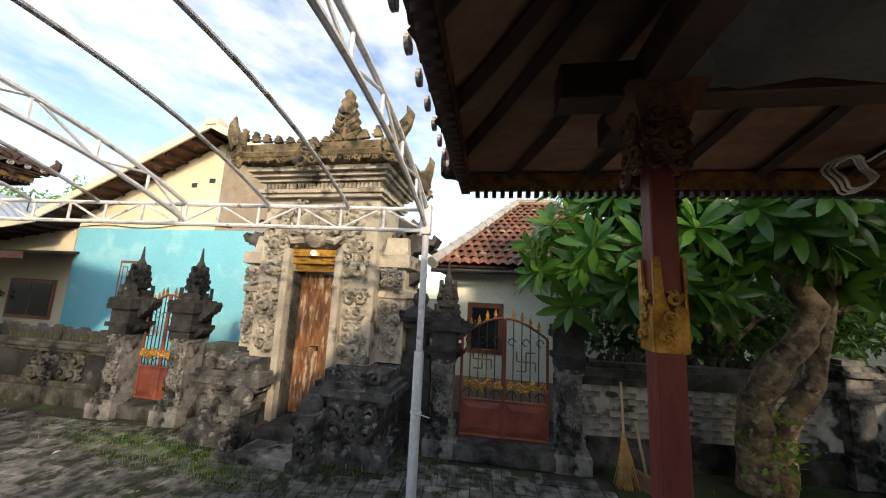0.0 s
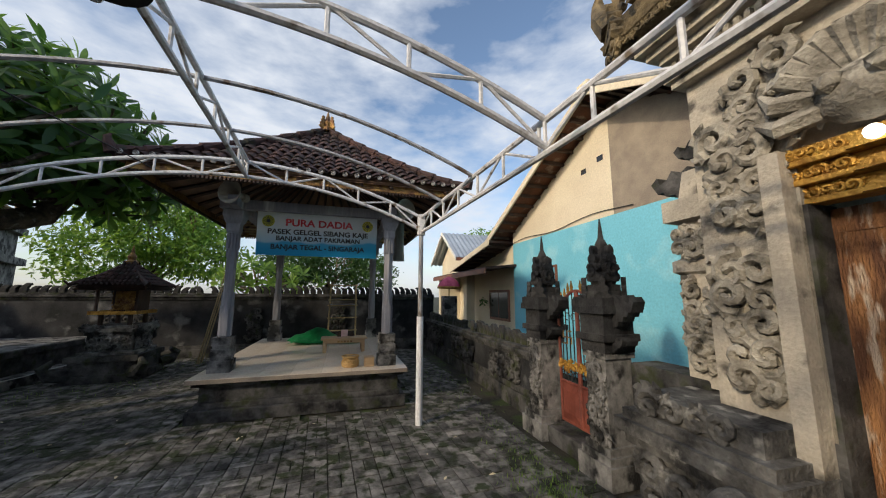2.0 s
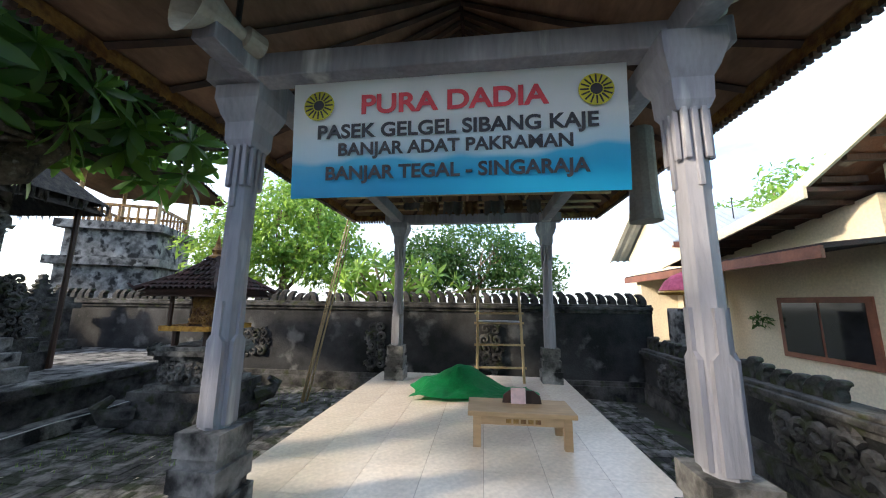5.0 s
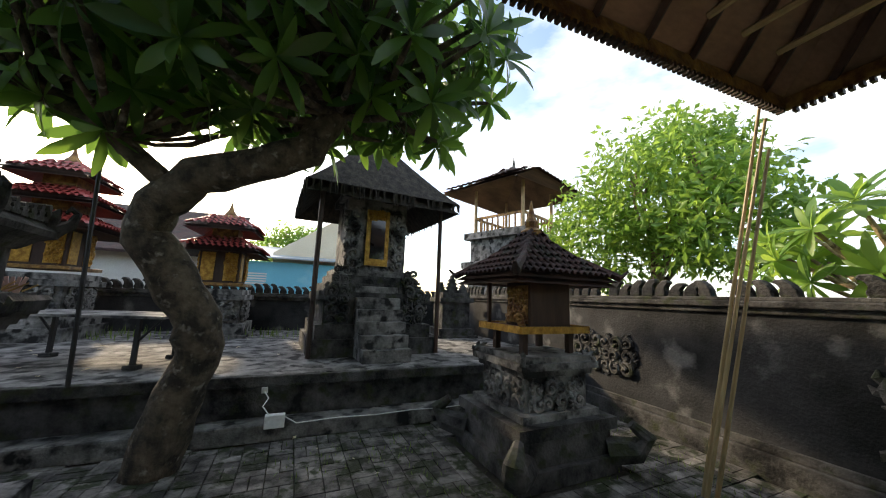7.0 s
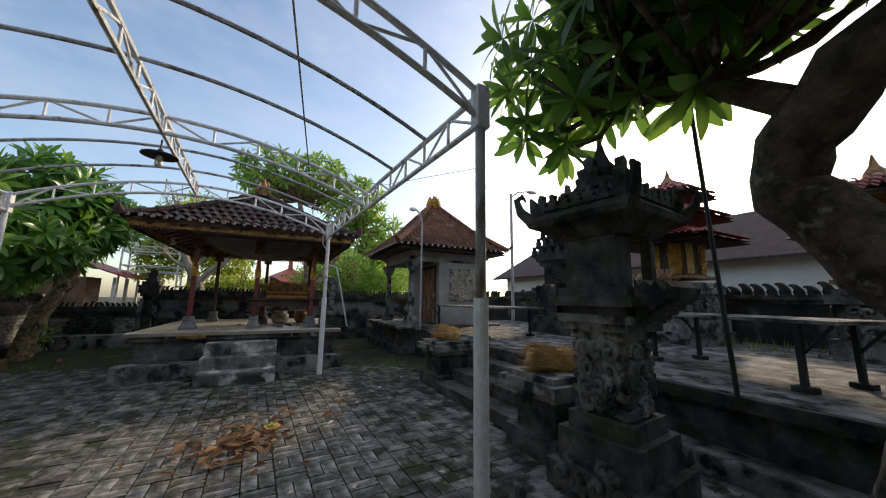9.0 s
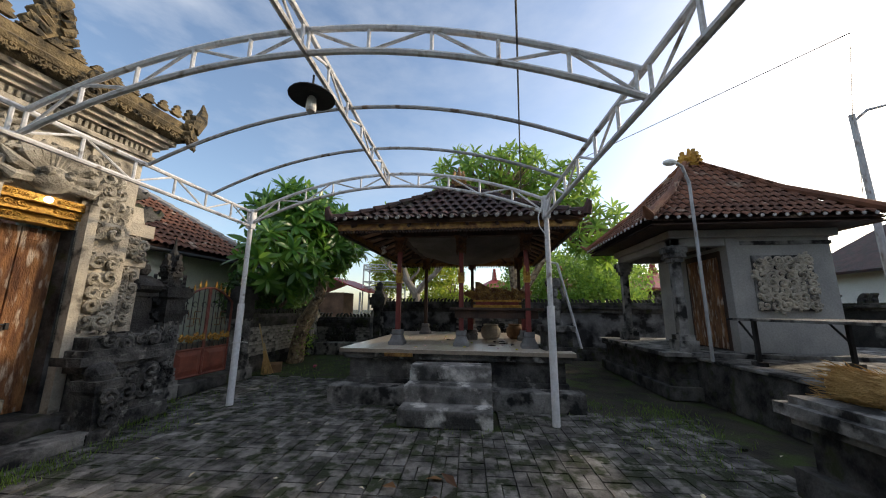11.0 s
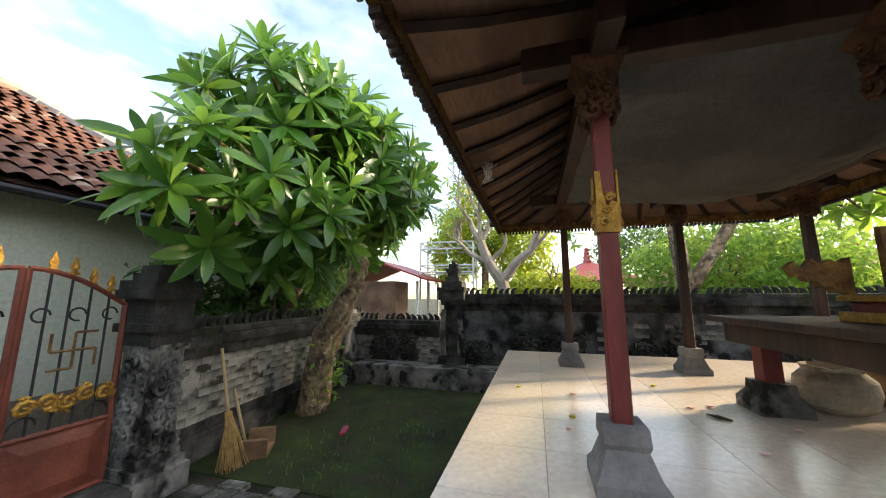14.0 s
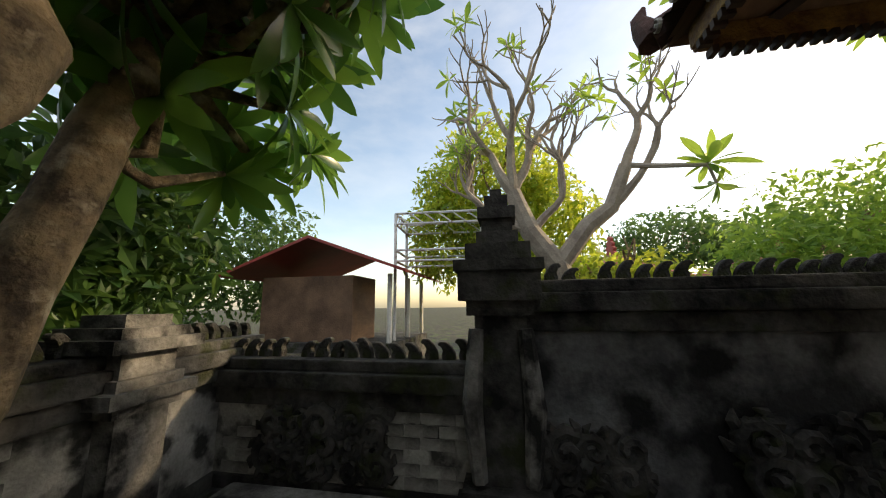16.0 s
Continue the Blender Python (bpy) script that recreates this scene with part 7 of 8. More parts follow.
def meru(x, y, z, tiers, s0, label, turn=0):
    """A small tower shrine: stone foot, gilded box and stacked red tiled roofs."""
    r = random.Random(101)
    s = thing("tiered_shrine", x, y, z, turn, label, "shrine", "tiered shrines on the terrace")
    bm = bmesh.new()
    stack(bm, steps_of([0, (0.25, 0.62, 0.62), (0.20, 0.54, 0.54), (0.45, 0.44, 0.44), (0.10, 0.52, 0.52), (0.10, 0.46, 0.46)]))
    for a in range(4):
        relief(bm, Matrix.Rotation(radians(90 * a), 4, "Z") @ Matrix.Translation((0, -0.45, 0.5)), 0.7, 0.36, 0.18, r)
    part("base", bm, STONE_GREY, s, "grey carved stone base")
    part("floor_board", boxed(-0.46, 0.46, -0.46, 0.46, 1.16, 1.22, 0.01), GOLD_DULL, s)
    part("cella", boxed(-0.34, 0.34, -0.34, 0.34, 1.22, 1.85, 0.01), WOOD_DARK, s)
    for a in range(4):
        bm = bmesh.new()
        m = Matrix.Rotation(radians(90 * a), 4, "Z")
        box(bm, -0.30, -0.08, -0.355, -0.345, 1.26, 1.80, 0.0, m)
        box(bm, 0.08, 0.30, -0.355, -0.345, 1.26, 1.80, 0.0, m)
        relief(bm, m @ Matrix.Translation((0.19, -0.358, 1.28)), 0.2, 0.5, 0.1, r)
        part("gilt_panel", bm, GOLD, s, "gilded lattice panel")
    zz = 1.85
    for k in range(tiers):
        w = s0 * (1 - 0.17 * k)
        V, F = hip_tiles(w, w, zz, zz + 0.26, w * 0.34, w * 0.34, 0.10, 0.12, 1.1)
        tagged(part("roof_tiles", (V, F), METAL_RED, s, "red tiled tier"), kind="stuff")
        bm = bmesh.new()
        hip_shell(bm, w - 0.01, w - 0.01, zz - 0.01, zz + 0.25, w * 0.34, w * 0.34, 0.05, 1.1)
        part("tier_deck", bm, WOOD_DARK, s)
        if k < tiers - 1:
            part("tier_neck", boxed(-w * 0.30, w * 0.30, -w * 0.30, w * 0.30, zz + 0.2, zz + 0.46), GOLD_DULL, s)
        zz += 0.44
    bm = bmesh.new()
    lathe(bm, [(s0 * 0.2, zz - 0.22), (0.12, zz - 0.1), (0.05, zz), (0.008, zz + 0.16)], 8)
    part("finial", bm, GOLD_DULL, s)
    return s


meru(-2.35, -6.75, 0.55, 3, 0.86, "three-tiered red-roofed shrine with gilded panels")
meru(-4.75, -7.05, 0.40, 2, 0.74, "two-tiered red-roofed shrine on a stone base")
for px, py, hh in ((-9.6, -6.6, 1.7), (0.9, -7.0, 1.35)):
    s = thing("stone_altar", px, py, 0.4, 0, "low dark carved stone altar on the terrace", "altar", "stone altars on the terrace")
    bm = bmesh.new()
    stack(bm, steps_of([0, (0.25, 0.5, 0.45), (0.15, 0.44, 0.4), (hh * 0.35, 0.34, 0.3), (0.1, 0.42, 0.38), (0.12, 0.34, 0.3)]))
    r = random.Random(12)
    relief(bm, Matrix.Translation((0, -0.33, 0.42)), 0.5, hh * 0.3, 0.16, r)
    part("body", bm, STONE, s)
    bm = bmesh.new()
    for k in range(3):
        plate(bm, flame_outline(0.34 - 0.1 * abs(k - 1), 0.45 - 0.18 * abs(k - 1), 5), 0.10, Matrix.Translation(((k - 1) * 0.28, 0, hh * 0.35 + 0.6)))
    part("crest", bm, STONE, s)

# drum tower far at the south-west corner
kt = thing("drum_tower", -12.2, -7.9, 0, 24, "slender open drum tower with a hipped roof", "tower")
bm = bmesh.new()
stack(bm, steps_of([0, (1.2, 1.2, 1.2), (1.2, 1.0, 1.0), (0.2, 1.15, 1.15), (0.7, 0.95, 0.95), (0.2, 1.1, 1.1)]))
part("base", bm, STONE_GREY, kt)
for sx in (-1, 1):
    for sy in (-1, 1):
        part("post", tubed([(sx * 0.85, sy * 0.85, 3.5), (sx * 0.85, sy * 0.85, 4.9)], 0.05, 8), WOOD_PALE, kt)
bm = bmesh.new()
for a in range(4):
    m = Matrix.Rotation(radians(90 * a), 4, "Z")
    box(bm, -0.85, 0.85, -0.88, -0.82, 3.95, 4.02, 0.0, m)
    for k in range(9):
        box(bm, -0.8 + k * 0.2 - 0.02, -0.8 + k * 0.2 + 0.02, -0.87, -0.83, 3.5, 3.95, 0.0, m)
part("railing", bm, GOLD_DULL, kt)
V, F = hip_tiles(1.65, 1.65, 4.85, 5.6, 0.3, 0.1, 0.2, 0.24, 1.2)
tagged(part("roof_tiles", (V, F), ROOF_TILE, kt), kind="stuff")
bm = bmesh.new()
hip_shell(bm, 1.62, 1.62, 4.83, 5.58, 0.3, 0.1, 0.06, 1.2)
part("roof_deck", bm, WOOD_BOARD, kt)
bm = bmesh.new()
lathe(bm, [(0.12, 5.55), (0.14, 5.65), (0.06, 5.72), (0.01, 6.1)], 8)
part("finial", bm, STONE_GREY, kt)

# closed shrine house at the south-east
pc = thing("shrine_house", 2.85, -4.08, 0, 0, "grey walled shrine house with a red-brown tiled roof", "shrine house")
platform(pc, -1.25, 1.6, -1.5, 1.45, 0.66)
part("floor_slab", boxed(-1.25, 1.6, -1.5, 1.45, 0.60, 0.66, 0.01), STONE_GREY, pc)
part("wall", boxed(-1.0, 1.1, -1.17, 0.25, 0.66, 2.40), PLASTER, pc, "grey plastered wall")
part("wall_pilaster", boxed(-1.025, -0.86, 0.08, 0.275, 0.66, 2.38, 0.008), PLASTER, pc)
part("wall_band", boxed(-1.02, 1.12, -1.19, 0.27, 2.28, 2.34, 0.01), STONE_GREY, pc, "moulded grey band")
part("cornice", boxed(-1.08, 1.18, -1.25, 1.12, 2.40, 2.52, 0.015), PLASTER, pc)
for xx in (-0.93, 1.03):
    part("porch_beam", boxed(xx - 0.07, xx + 0.07, 0.25, 1.07, 2.27, 2.40, 0.01), PLASTER, pc)
part("porch_beam", boxed(-1.0, 1.1, 0.93, 1.07, 2.28, 2.40, 0.01), PLASTER, pc)
part("relief_panel", boxed(-1.03, -1.0, -0.87, -0.05, 1.27, 2.11, 0.006), STONE_GREY, pc, "raised grey panel")
bm = bmesh.new()
relief(bm, Matrix.Translation((-1.035, -0.46, 1.30)) @ Matrix.Rotation(radians(-90), 4, "Z"), 0.78, 0.78, 0.15, random.Random(7))
tagged(part("relief_carving", bm, PARAS, pc, "pale carved foliage panel on the wall"), kind="stuff")
for xa in (-0.78, -0.38):
    part("door_leaf", boxed(xa, xa + 0.38, 0.25, 0.29, 0.68, 2.12, 0.008), DOOR_WOOD, pc, "orange-brown carved door leaf")
part("door_frame", boxed(-0.86, 0.08, 0.24, 0.27, 0.66, 2.22, 0.01), WOOD_DARK, pc)
for cx in (-0.93, 1.03):
    bm = bmesh.new()
    stack(bm, steps_of([0.66, (0.16, 0.14, 0.14), (0.08, 0.11, 0.11), (1.12, 0.062, 0.062), (0.07, 0.09, 0.09), (0.08, 0.12, 0.12), (0.10, 0.14, 0.14)]), cx, 1.0)
    part("column", bm, STONE_GREY, pc, "grey column with a spreading capital")
V, F = hip_tiles(1.5, 1.58, 2.60, 4.05, 0.05, 0.10, 0.13, 0.17, 1.15)
tagged(part("roof_tiles", (V, F), ROOF_RED, pc, "brown clay tiles"), kind="stuff")
bm = bmesh.new()
hip_shell(bm, 1.47, 1.55, 2.58, 4.03, 0.05, 0.10, 0.06, 1.15)
part("roof_deck", bm, WOOD_DARK, pc)
part("soffit", boxed(-1.40, 1.40, -1.48, 1.48, 2.53, 2.57), WOOD_DARK, pc)
for sx in (-1, 1):
    for sy in (-1, 1):
        bm = bmesh.new()
        tube(bm, [(sx * 1.62, sy * 1.70, 2.78), (sx * 1.5, sy * 1.58, 2.66), (sx * 0.8, sy * 0.85, 3.26), (0, sy * 0.1, 4.10)], [0.02, 0.075, 0.065, 0.065], 8)
        part("hip_ridge", bm, ROOF_RED, pc, "red-brown hip ridge")
disc = None
for side in range(4):
    for k in range(20):
        f = ((k + 0.5) / 20 * 2 - 1) * (1.5 if side % 2 == 0 else 1.58)
        m = Matrix.Rotation(radians(90 * side), 4, "Z") @ Matrix.Translation((f, -(1.58 if side % 2 == 0 else 1.5) - 0.012, 2.62))
        if disc is None:
            bm = bmesh.new()
            lathe(bm, [(0.0, 0.0), (0.026, 0.0), (0.026, 0.014), (0.0, 0.016)], 10, Matrix.Rotation(radians(90), 4, "X"))
            disc = part("eave_disc", bm, DISC, pc, "pale round tile end")
            disc.matrix_basis = m
        else:
            again("eave_disc", disc, m, pc)
bm = bmesh.new()
lathe(bm, [(0.14, 4.02), (0.16, 4.08), (0.09, 4.13), (0.12, 4.20), (0.05, 4.28), (0.02, 4.42)], 10)
for k in range(4):
    plate(bm, flame_outline(0.24, 0.30, 4), 0.04, Matrix.Translation((0, 0, 4.06)) @ Matrix.Rotation(radians(90 * k), 4, "Z") @ Matrix.Translation((0.13, 0, 0)))
part("finial", bm, GOLD, pc, "gilded crown finial")


def tower_shrine(x, y, z, turn, h):
    """A tall black stone shrine whose crown narrows in tiers of carved flames."""
    r = random.Random(95)
    t = thing("tower_shrine", x, y, z, turn, "tall black stone shrine with a tiered flame-carved crown", "shrine")
    bm = bmesh.new()
    stack(bm, steps_of([0, (0.22, 0.72, 0.66), (0.14, 0.64, 0.58), (0.42, 0.52, 0.46), (0.10, 0.60, 0.54), (0.12, 0.66, 0.60)]))
    part("base", bm, STONE, t)
    bm = bmesh.new()
    stack(bm, steps_of([1.0, (0.50, 0.44, 0.40), (0.10, 0.52, 0.46), (0.10, 0.58, 0.52)]))
    relief(bm, Matrix.Rotation(radians(180), 4, "Z") @ Matrix.Translation((0, -0.41, 1.05)), 0.7, 0.4, 0.2, r)
    part("body", bm, BLACK_STONE, t)
    n = 7
    for k in range(n):
        f = k / n
        w, za, zb = 0.60 * (1 - f) + 0.06, 1.70 + (h - 1.9) * f, 1.70 + (h - 1.9) * (k + 1) / n
        bm = bmesh.new()
        stack(bm, [(za, w, w * 0.8), (za + 0.06, w, w * 0.8), (za + 0.07, w * 0.8, w * 0.62), (zb + 0.01, w * 0.74, w * 0.58)])
        m = max(2, round(w * 8))
        for q in range(m + 1):
            for e in (-1, 1):
                plate(bm, flame_outline(0.16, 0.24, 3), 0.07, Matrix.Translation(((q / m * 2 - 1) * w * 0.96, e * w * 0.76, za + 0.03)))
        for e in (-1, 1):
            plate(bm, flame_outline(0.18, 0.30, 3), 0.07, Matrix.Translation((e * w, 0, za + 0.03)) @ Matrix.Rotation(radians(90), 4, "Z"))
        part("crown_tier", bm, BLACK_STONE, t, "tier of carved stone flames")
    bm = bmesh.new()
    plate(bm, flame_outline(0.22, 0.36, 4), 0.10, Matrix.Translation((0, 0, h - 0.24)))
    part("tip", bm, BLACK_STONE, t)


tower_shrine(-0.55, -6.0, 0.60, 0, 3.3)

# ---- wall ornaments ----
ep = thing("wall_pilaster", 5.62, 3.0, 0, 0, "dark stone wall pilaster with stepped finial", "pilaster", kind="structure")
bm = bmesh.new()
stack(bm, steps_of([0, (0.34, 0.26, 0.26), (0.08, 0.22, 0.22), (0.85, 0.14, 0.14), (0.08, 0.18, 0.18), (0.16, 0.22, 0.22), (0.06, 0.24, 0.24), (0.10, 0.18, 0.18), (0.08, 0.12, 0.12), (0.08, 0.09, 0.09), (0.07, 0.11, 0.11), (0.08, 0.07, 0.07), (0.05, 0.035, 0.035)]))
part("body", bm, STONE, ep)
bm = bmesh.new()
for sy in (-1, 1):
    tube(bm, [(-0.17, sy * 0.13, 0.45), (-0.18, sy * 0.16, 0.8), (-0.17, sy * 0.13, 1.2)], [0.04, 0.055, 0.04], 6)
part("side_scroll", bm, STONE_GREY, ep)
tagged(part("wall_ledge", boxed(5.05, 5.5, -1.0, 4.6, 0, 0.32, 0.02), STONE_GREY), "grey stone ledge along the foot of the wall", "ledge", kind="structure")
np_ = thing("wall_pilaster", 5.0, 4.85, 0, 5, "carved grey wall pilaster with moulded capital", "pilaster", kind="structure")
bm = bmesh.new()
stack(bm, steps_of([0, (0.3, 0.20, 0.20), (0.55, 0.13, 0.15), (0.05, 0.17, 0.18), (0.06, 0.22, 0.22), (0.05, 0.17, 0.18), (0.12, 0.14, 0.15), (0.06, 0.24, 0.22), (0.05, 0.18, 0.18), (0.06, 0.12, 0.12)]))
part("body", bm, STONE_GREY, np_)
r = random.Random(140)
for wx, wy, ang, w, h, z in ((-10.40, -2.9, 90, 1.0, 0.5, 0.55), (-10.42, -0.2, 90, 0.35, 0.8, 0.4), (-10.42, 1.9, 90, 0.35, 0.8, 0.4), (5.55, 1.4, -90, 1.0, 0.36, 0.42), (5.56, -0.4, -90, 0.4, 0.5, 0.4), (5.58, -1.8, -90, 0.9, 0.45, 0.4), (5.6, 4.1, -90, 0.8, 0.34, 0.36), (-7.2, 4.44, 0, 1.2, 0.3, 0.34), (-9.3, 4.46, 0, 1.2, 0.3, 0.34), (-5.3, 4.44, 0, 0.9, 0.3, 0.34)):
    bm = bmesh.new()
    relief(bm, Matrix.Translation((wx, wy, z)) @ Matrix.Rotation(radians(ang), 4, "Z"), w, h, 0.2, r)
    tagged(part("wall_carving", bm, STONE), "blackened carved foliage relief on the wall", "carving", "reliefs on the walls", "structure")

# ---- on the sign pavilion ----
FL = 0.525
tb = thing("low_table", -7.15, 2.05, FL, 1, "low pale wooden table on the tiled platform", "table")
part("tabletop", boxed(-0.19, 0.19, -0.41, 0.41, 0.225, 0.26, 0.006), WOOD_PALE, tb)
for sx in (-1, 1):
    for sy in (-1, 1):
        part("leg", boxed(sx * 0.15 - 0.025, sx * 0.15 + 0.025, sy * 0.34 - 0.03, sy * 0.34 + 0.03, 0, 0.225, 0.004), WOOD_PALE, tb)
part("apron", boxed(0.15, 0.17, -0.34, 0.34, 0.165, 0.225), WOOD_PALE, tb)
bm = bmesh.new()
for k in range(5):
    box(bm, 0.17, 0.174, -0.12 + k * 0.055, -0.08 + k * 0.055, 0.18, 0.21)
part("apron_mark", bm, GOLD_DULL, tb, "small painted mark on the apron")
br = thing("book_rest", -7.22, 2.08, FL + 0.26, 0, "dark wooden book rest with a pale pink sheet", "book rest")
bm = bmesh.new()
plate(bm, [(-0.16, 0), (0.16, 0), (0.15, 0.06), (0.10, 0.10), (-0.10, 0.10), (-0.15, 0.06)], 0.02, Matrix.Rotation(radians(90), 4, "Z"))
part("board", bm, WOOD_DARK, br)
part("sheet", boxed(0.02, 0.026, -0.09, 0.03, 0.0, 0.125), PAPER, br, "pale pink paper sheet")
bk = thing("basket", -5.72, 2.14, FL, 0, "small woven straw basket on the platform edge", "basket")
bm = bmesh.new()
for k in range(5):
    z = 0.012 + k * 0.027
    rr_ = 0.105 + 0.012 * np.sin(k)
    tube(bm, [(rr_ * np.cos(a), rr_ * np.sin(a), z) for a in np.linspace(0, 2 * np.pi, 25)], 0.014, 6)
part("body", bm, STRAW, bk)
part("rim", tubed([(0.118 * np.cos(a), 0.118 * np.sin(a), 0.145) for a in np.linspace(0, 2 * np.pi, 25)], 0.012, 6), STRAW, bk)
part("base", boxed(-0.09, 0.09, -0.09, 0.09, 0.0, 0.02), STRAW, bk)
tagged(part("carton", boxed(-5.80, -5.62, 2.34, 2.48, FL, FL + 0.13, 0.006), WOOD_PALE), "small pinkish carton beside a post base", "box")
bm = bmesh.new()
gx, gy = 26, 34
cl = []
for i in range(gx + 1):
    row = []
    for j in range(gy + 1):
        u, v = i / gx, j / gy
        x, y = -8.05 - 0.75 * u + 0.05 * np.sin(v * 9), 0.92 + 1.45 * v + 0.06 * np.sin(u * 8 + v * 3)
        hump = 0.30 * np.exp(-((v - 0.42) / 0.22) ** 2 - ((u - 0.55) / 0.33) ** 2) + 0.12 * np.exp(-((v - 0.12) / 0.12) ** 2 - ((u - 0.4) / 0.4) ** 2)
        z = FL + 0.012 + hump + 0.03 * abs(noise.noise((x * 5, y * 4, 0.3))) + 0.018 * abs(noise.noise((x * 13, y * 11, 2.0)))
        row.append(bm.verts.new((x, y, z)))
    cl.append(row)
for i in range(gx):
    for j in range(gy):
        bm.faces.new((cl[i][j], cl[i + 1][j], cl[i + 1][j + 1], cl[i][j + 1]))
bmesh.ops.solidify(bm, geom=bm.faces[:], thickness=0.006)
tagged(part("tarpaulin", bm, CLOTH_GREEN), "crumpled green tarpaulin heaped on the platform", "tarpaulin")
ld = thing("ladder", -9.1, 2.0, FL, 0, "rough bamboo and wood ladder rack at the platform end", "ladder")
for yy in (-0.32, 0.32):
    part("rail", tubed([(0.05, yy, 0), (-0.12, yy * 0.98, 0.7), (-0.32, yy * 0.96, 1.32)], 0.02, 6), BAMBOO, ld)
for k, z in enumerate((0.18, 0.48, 0.78, 0.92, 1.28)):
    part("rung", tubed([(0.03 - z * 0.25, -0.36, z), (0.03 - z * 0.25, 0.36, z + 0.01)], 0.016, 6), BAMBOO, ld)
part("shelf_board", boxed(-0.35, -0.1, -0.30, 0.30, 0.80, 0.815), WOOD_GREY, ld)
for i, (dx, dy) in enumerate(((0, 0), (0.05, 0.05), (-0.04, 0.07))):
    bp = thing("bamboo_pole", -9.48 + dx, -1.11 + dy, 0, 0, "long dry bamboo pole leaning beside the wall", "pole", "bamboo poles")
    pts = [Vector((0, 0, 0)).lerp(Vector((-0.17 - dx, 0.56 - dy, 3.2 - 0.25 * i)), k / 14) for k in range(15)]
    part("cane", tubed(pts, [0.017 * (1 - 0.40 * k / 14) * (1.12 if k % 2 else 1.0) for k in range(15)], 8), BAMBOO, bp)
ws = thing("umbrella_shrine", -10.3, 5.15, 0, 0, "small shrine under a pink fringed umbrella", "shrine")
part("stand", boxed(-0.2, 0.2, -0.2, 0.2, 0, 1.55, 0.02), STONE_GREY, ws)
bm = bmesh.new()
lathe(bm, [(0.02, 2.16), (0.16, 2.10), (0.28, 1.99), (0.36, 1.85), (0.345, 1.84), (0.26, 1.97), (0.02, 2.12)], 16)
part("umbrella", bm, PINK, ws, "pink and white umbrella canopy")
part("fringe", tubed([(0.345 * np.cos(a), 0.345 * np.sin(a), 1.81) for a in np.linspace(0, 2 * np.pi, 25)], 0.035, 6), GOLD, ws, "gold fringe")
part("pole", tubed([(0, 0, 1.3), (0, 0, 2.15)], 0.02, 6), WOOD_PALE, ws)
tagged(part("wrapped_pole", tubed([(-7.4, 3.15, 2.72), (-7.4, 3.15, 2.2), (-7.4, 3.15, 1.98)], [0.10, 0.10, 0.115], 12), CANVAS), "cloth-wrapped roll hung under the eave", "roll")
for o in (bpy.data.objects["wrapped_pole"],):
    o.location = (0.55, -0.15, 0.25)

# ---- on the throne pavilion ----
FB = 0.70
bn2 = thing("altar_bench", 2.05, -0.22, FB, 0, "dark red wooden altar bench with offerings", "bench")
part("benchtop", boxed(-0.68, 0.72, -0.70, 0.70, 0.54, 0.58, 0.008), WOOD_DARK, bn2)
part("rail", boxed(-0.60, 0.64, 0.60, 0.64, 0.42, 0.54), WOOD_DARK, bn2)
part("rail", boxed(-0.62, -0.58, -0.62, 0.62, 0.42, 0.54), WOOD_DARK, bn2)
for sx, sy in ((0.60, 0.45), (0.60, -0.55)):
    bm = bmesh.new()
    stack(bm, [(0, 0.13, 0.13), (0.06, 0.13, 0.13), (0.12, 0.09, 0.09), (0.18, 0.085, 0.085)], sx, sy)
    part("foot", bm, STONE_GREY, bn2, "grey stone foot")
    part("leg", boxed(sx - 0.05, sx + 0.05, sy - 0.05, sy + 0.05, 0.18, 0.54), WOOD_RED, bn2)
th = thing("gilded_throne", 2.15, -0.25, FB + 0.58, 0, "gilded carved throne panel on the altar bench", "throne")
r = random.Random(150)
for k, (w, d, z0, z1) in enumerate(((0.40, 0.28, 0, 0.05), (0.36, 0.24, 0.05, 0.10), (0.40, 0.28, 0.10, 0.13))):
    part("tier", boxed(-d / 2 - 0.1, d / 2 - 0.1, -w, w, z0, z1, 0.006), GOLD if k != 1 else WOOD_RED, th, "gilded moulded tier")
bm = bmesh.new()
plate(bm, [(-0.36, 0.13), (0.36, 0.13), (0.36, 0.24), (0.28, 0.27), (0.18, 0.25), (0.06, 0.33), (-0.1, 0.34), (-0.2, 0.38), (-0.30, 0.44), (-0.36, 0.44)], 0.03, Matrix.Translation((-0.18, 0, 0)) @ Matrix.Rotation(radians(90), 4, "Z") @ Matrix.Diagonal((-1, 1, 1, 1)))
relief(bm, Matrix.Translation((-0.20, 0, 0.14)) @ Matrix.Rotation(radians(-90), 4, "Z"), 0.66, 0.16, 0.10, r)
part("carved_panel", bm, GOLD_DULL, th, "pierced gilded foliage panel")
for sx in (-1, 1):
    bm = bmesh.new()
    plate(bm, [(q * sx, z) for q, z in wing_outline(0.22, 0.2)], 0.05, Matrix.Translation((0.0, sx * 0.36, 0.12)) @ Matrix.Rotation(radians(90), 4, "Z"))
    part("horn", bm, GOLD_DULL, th)
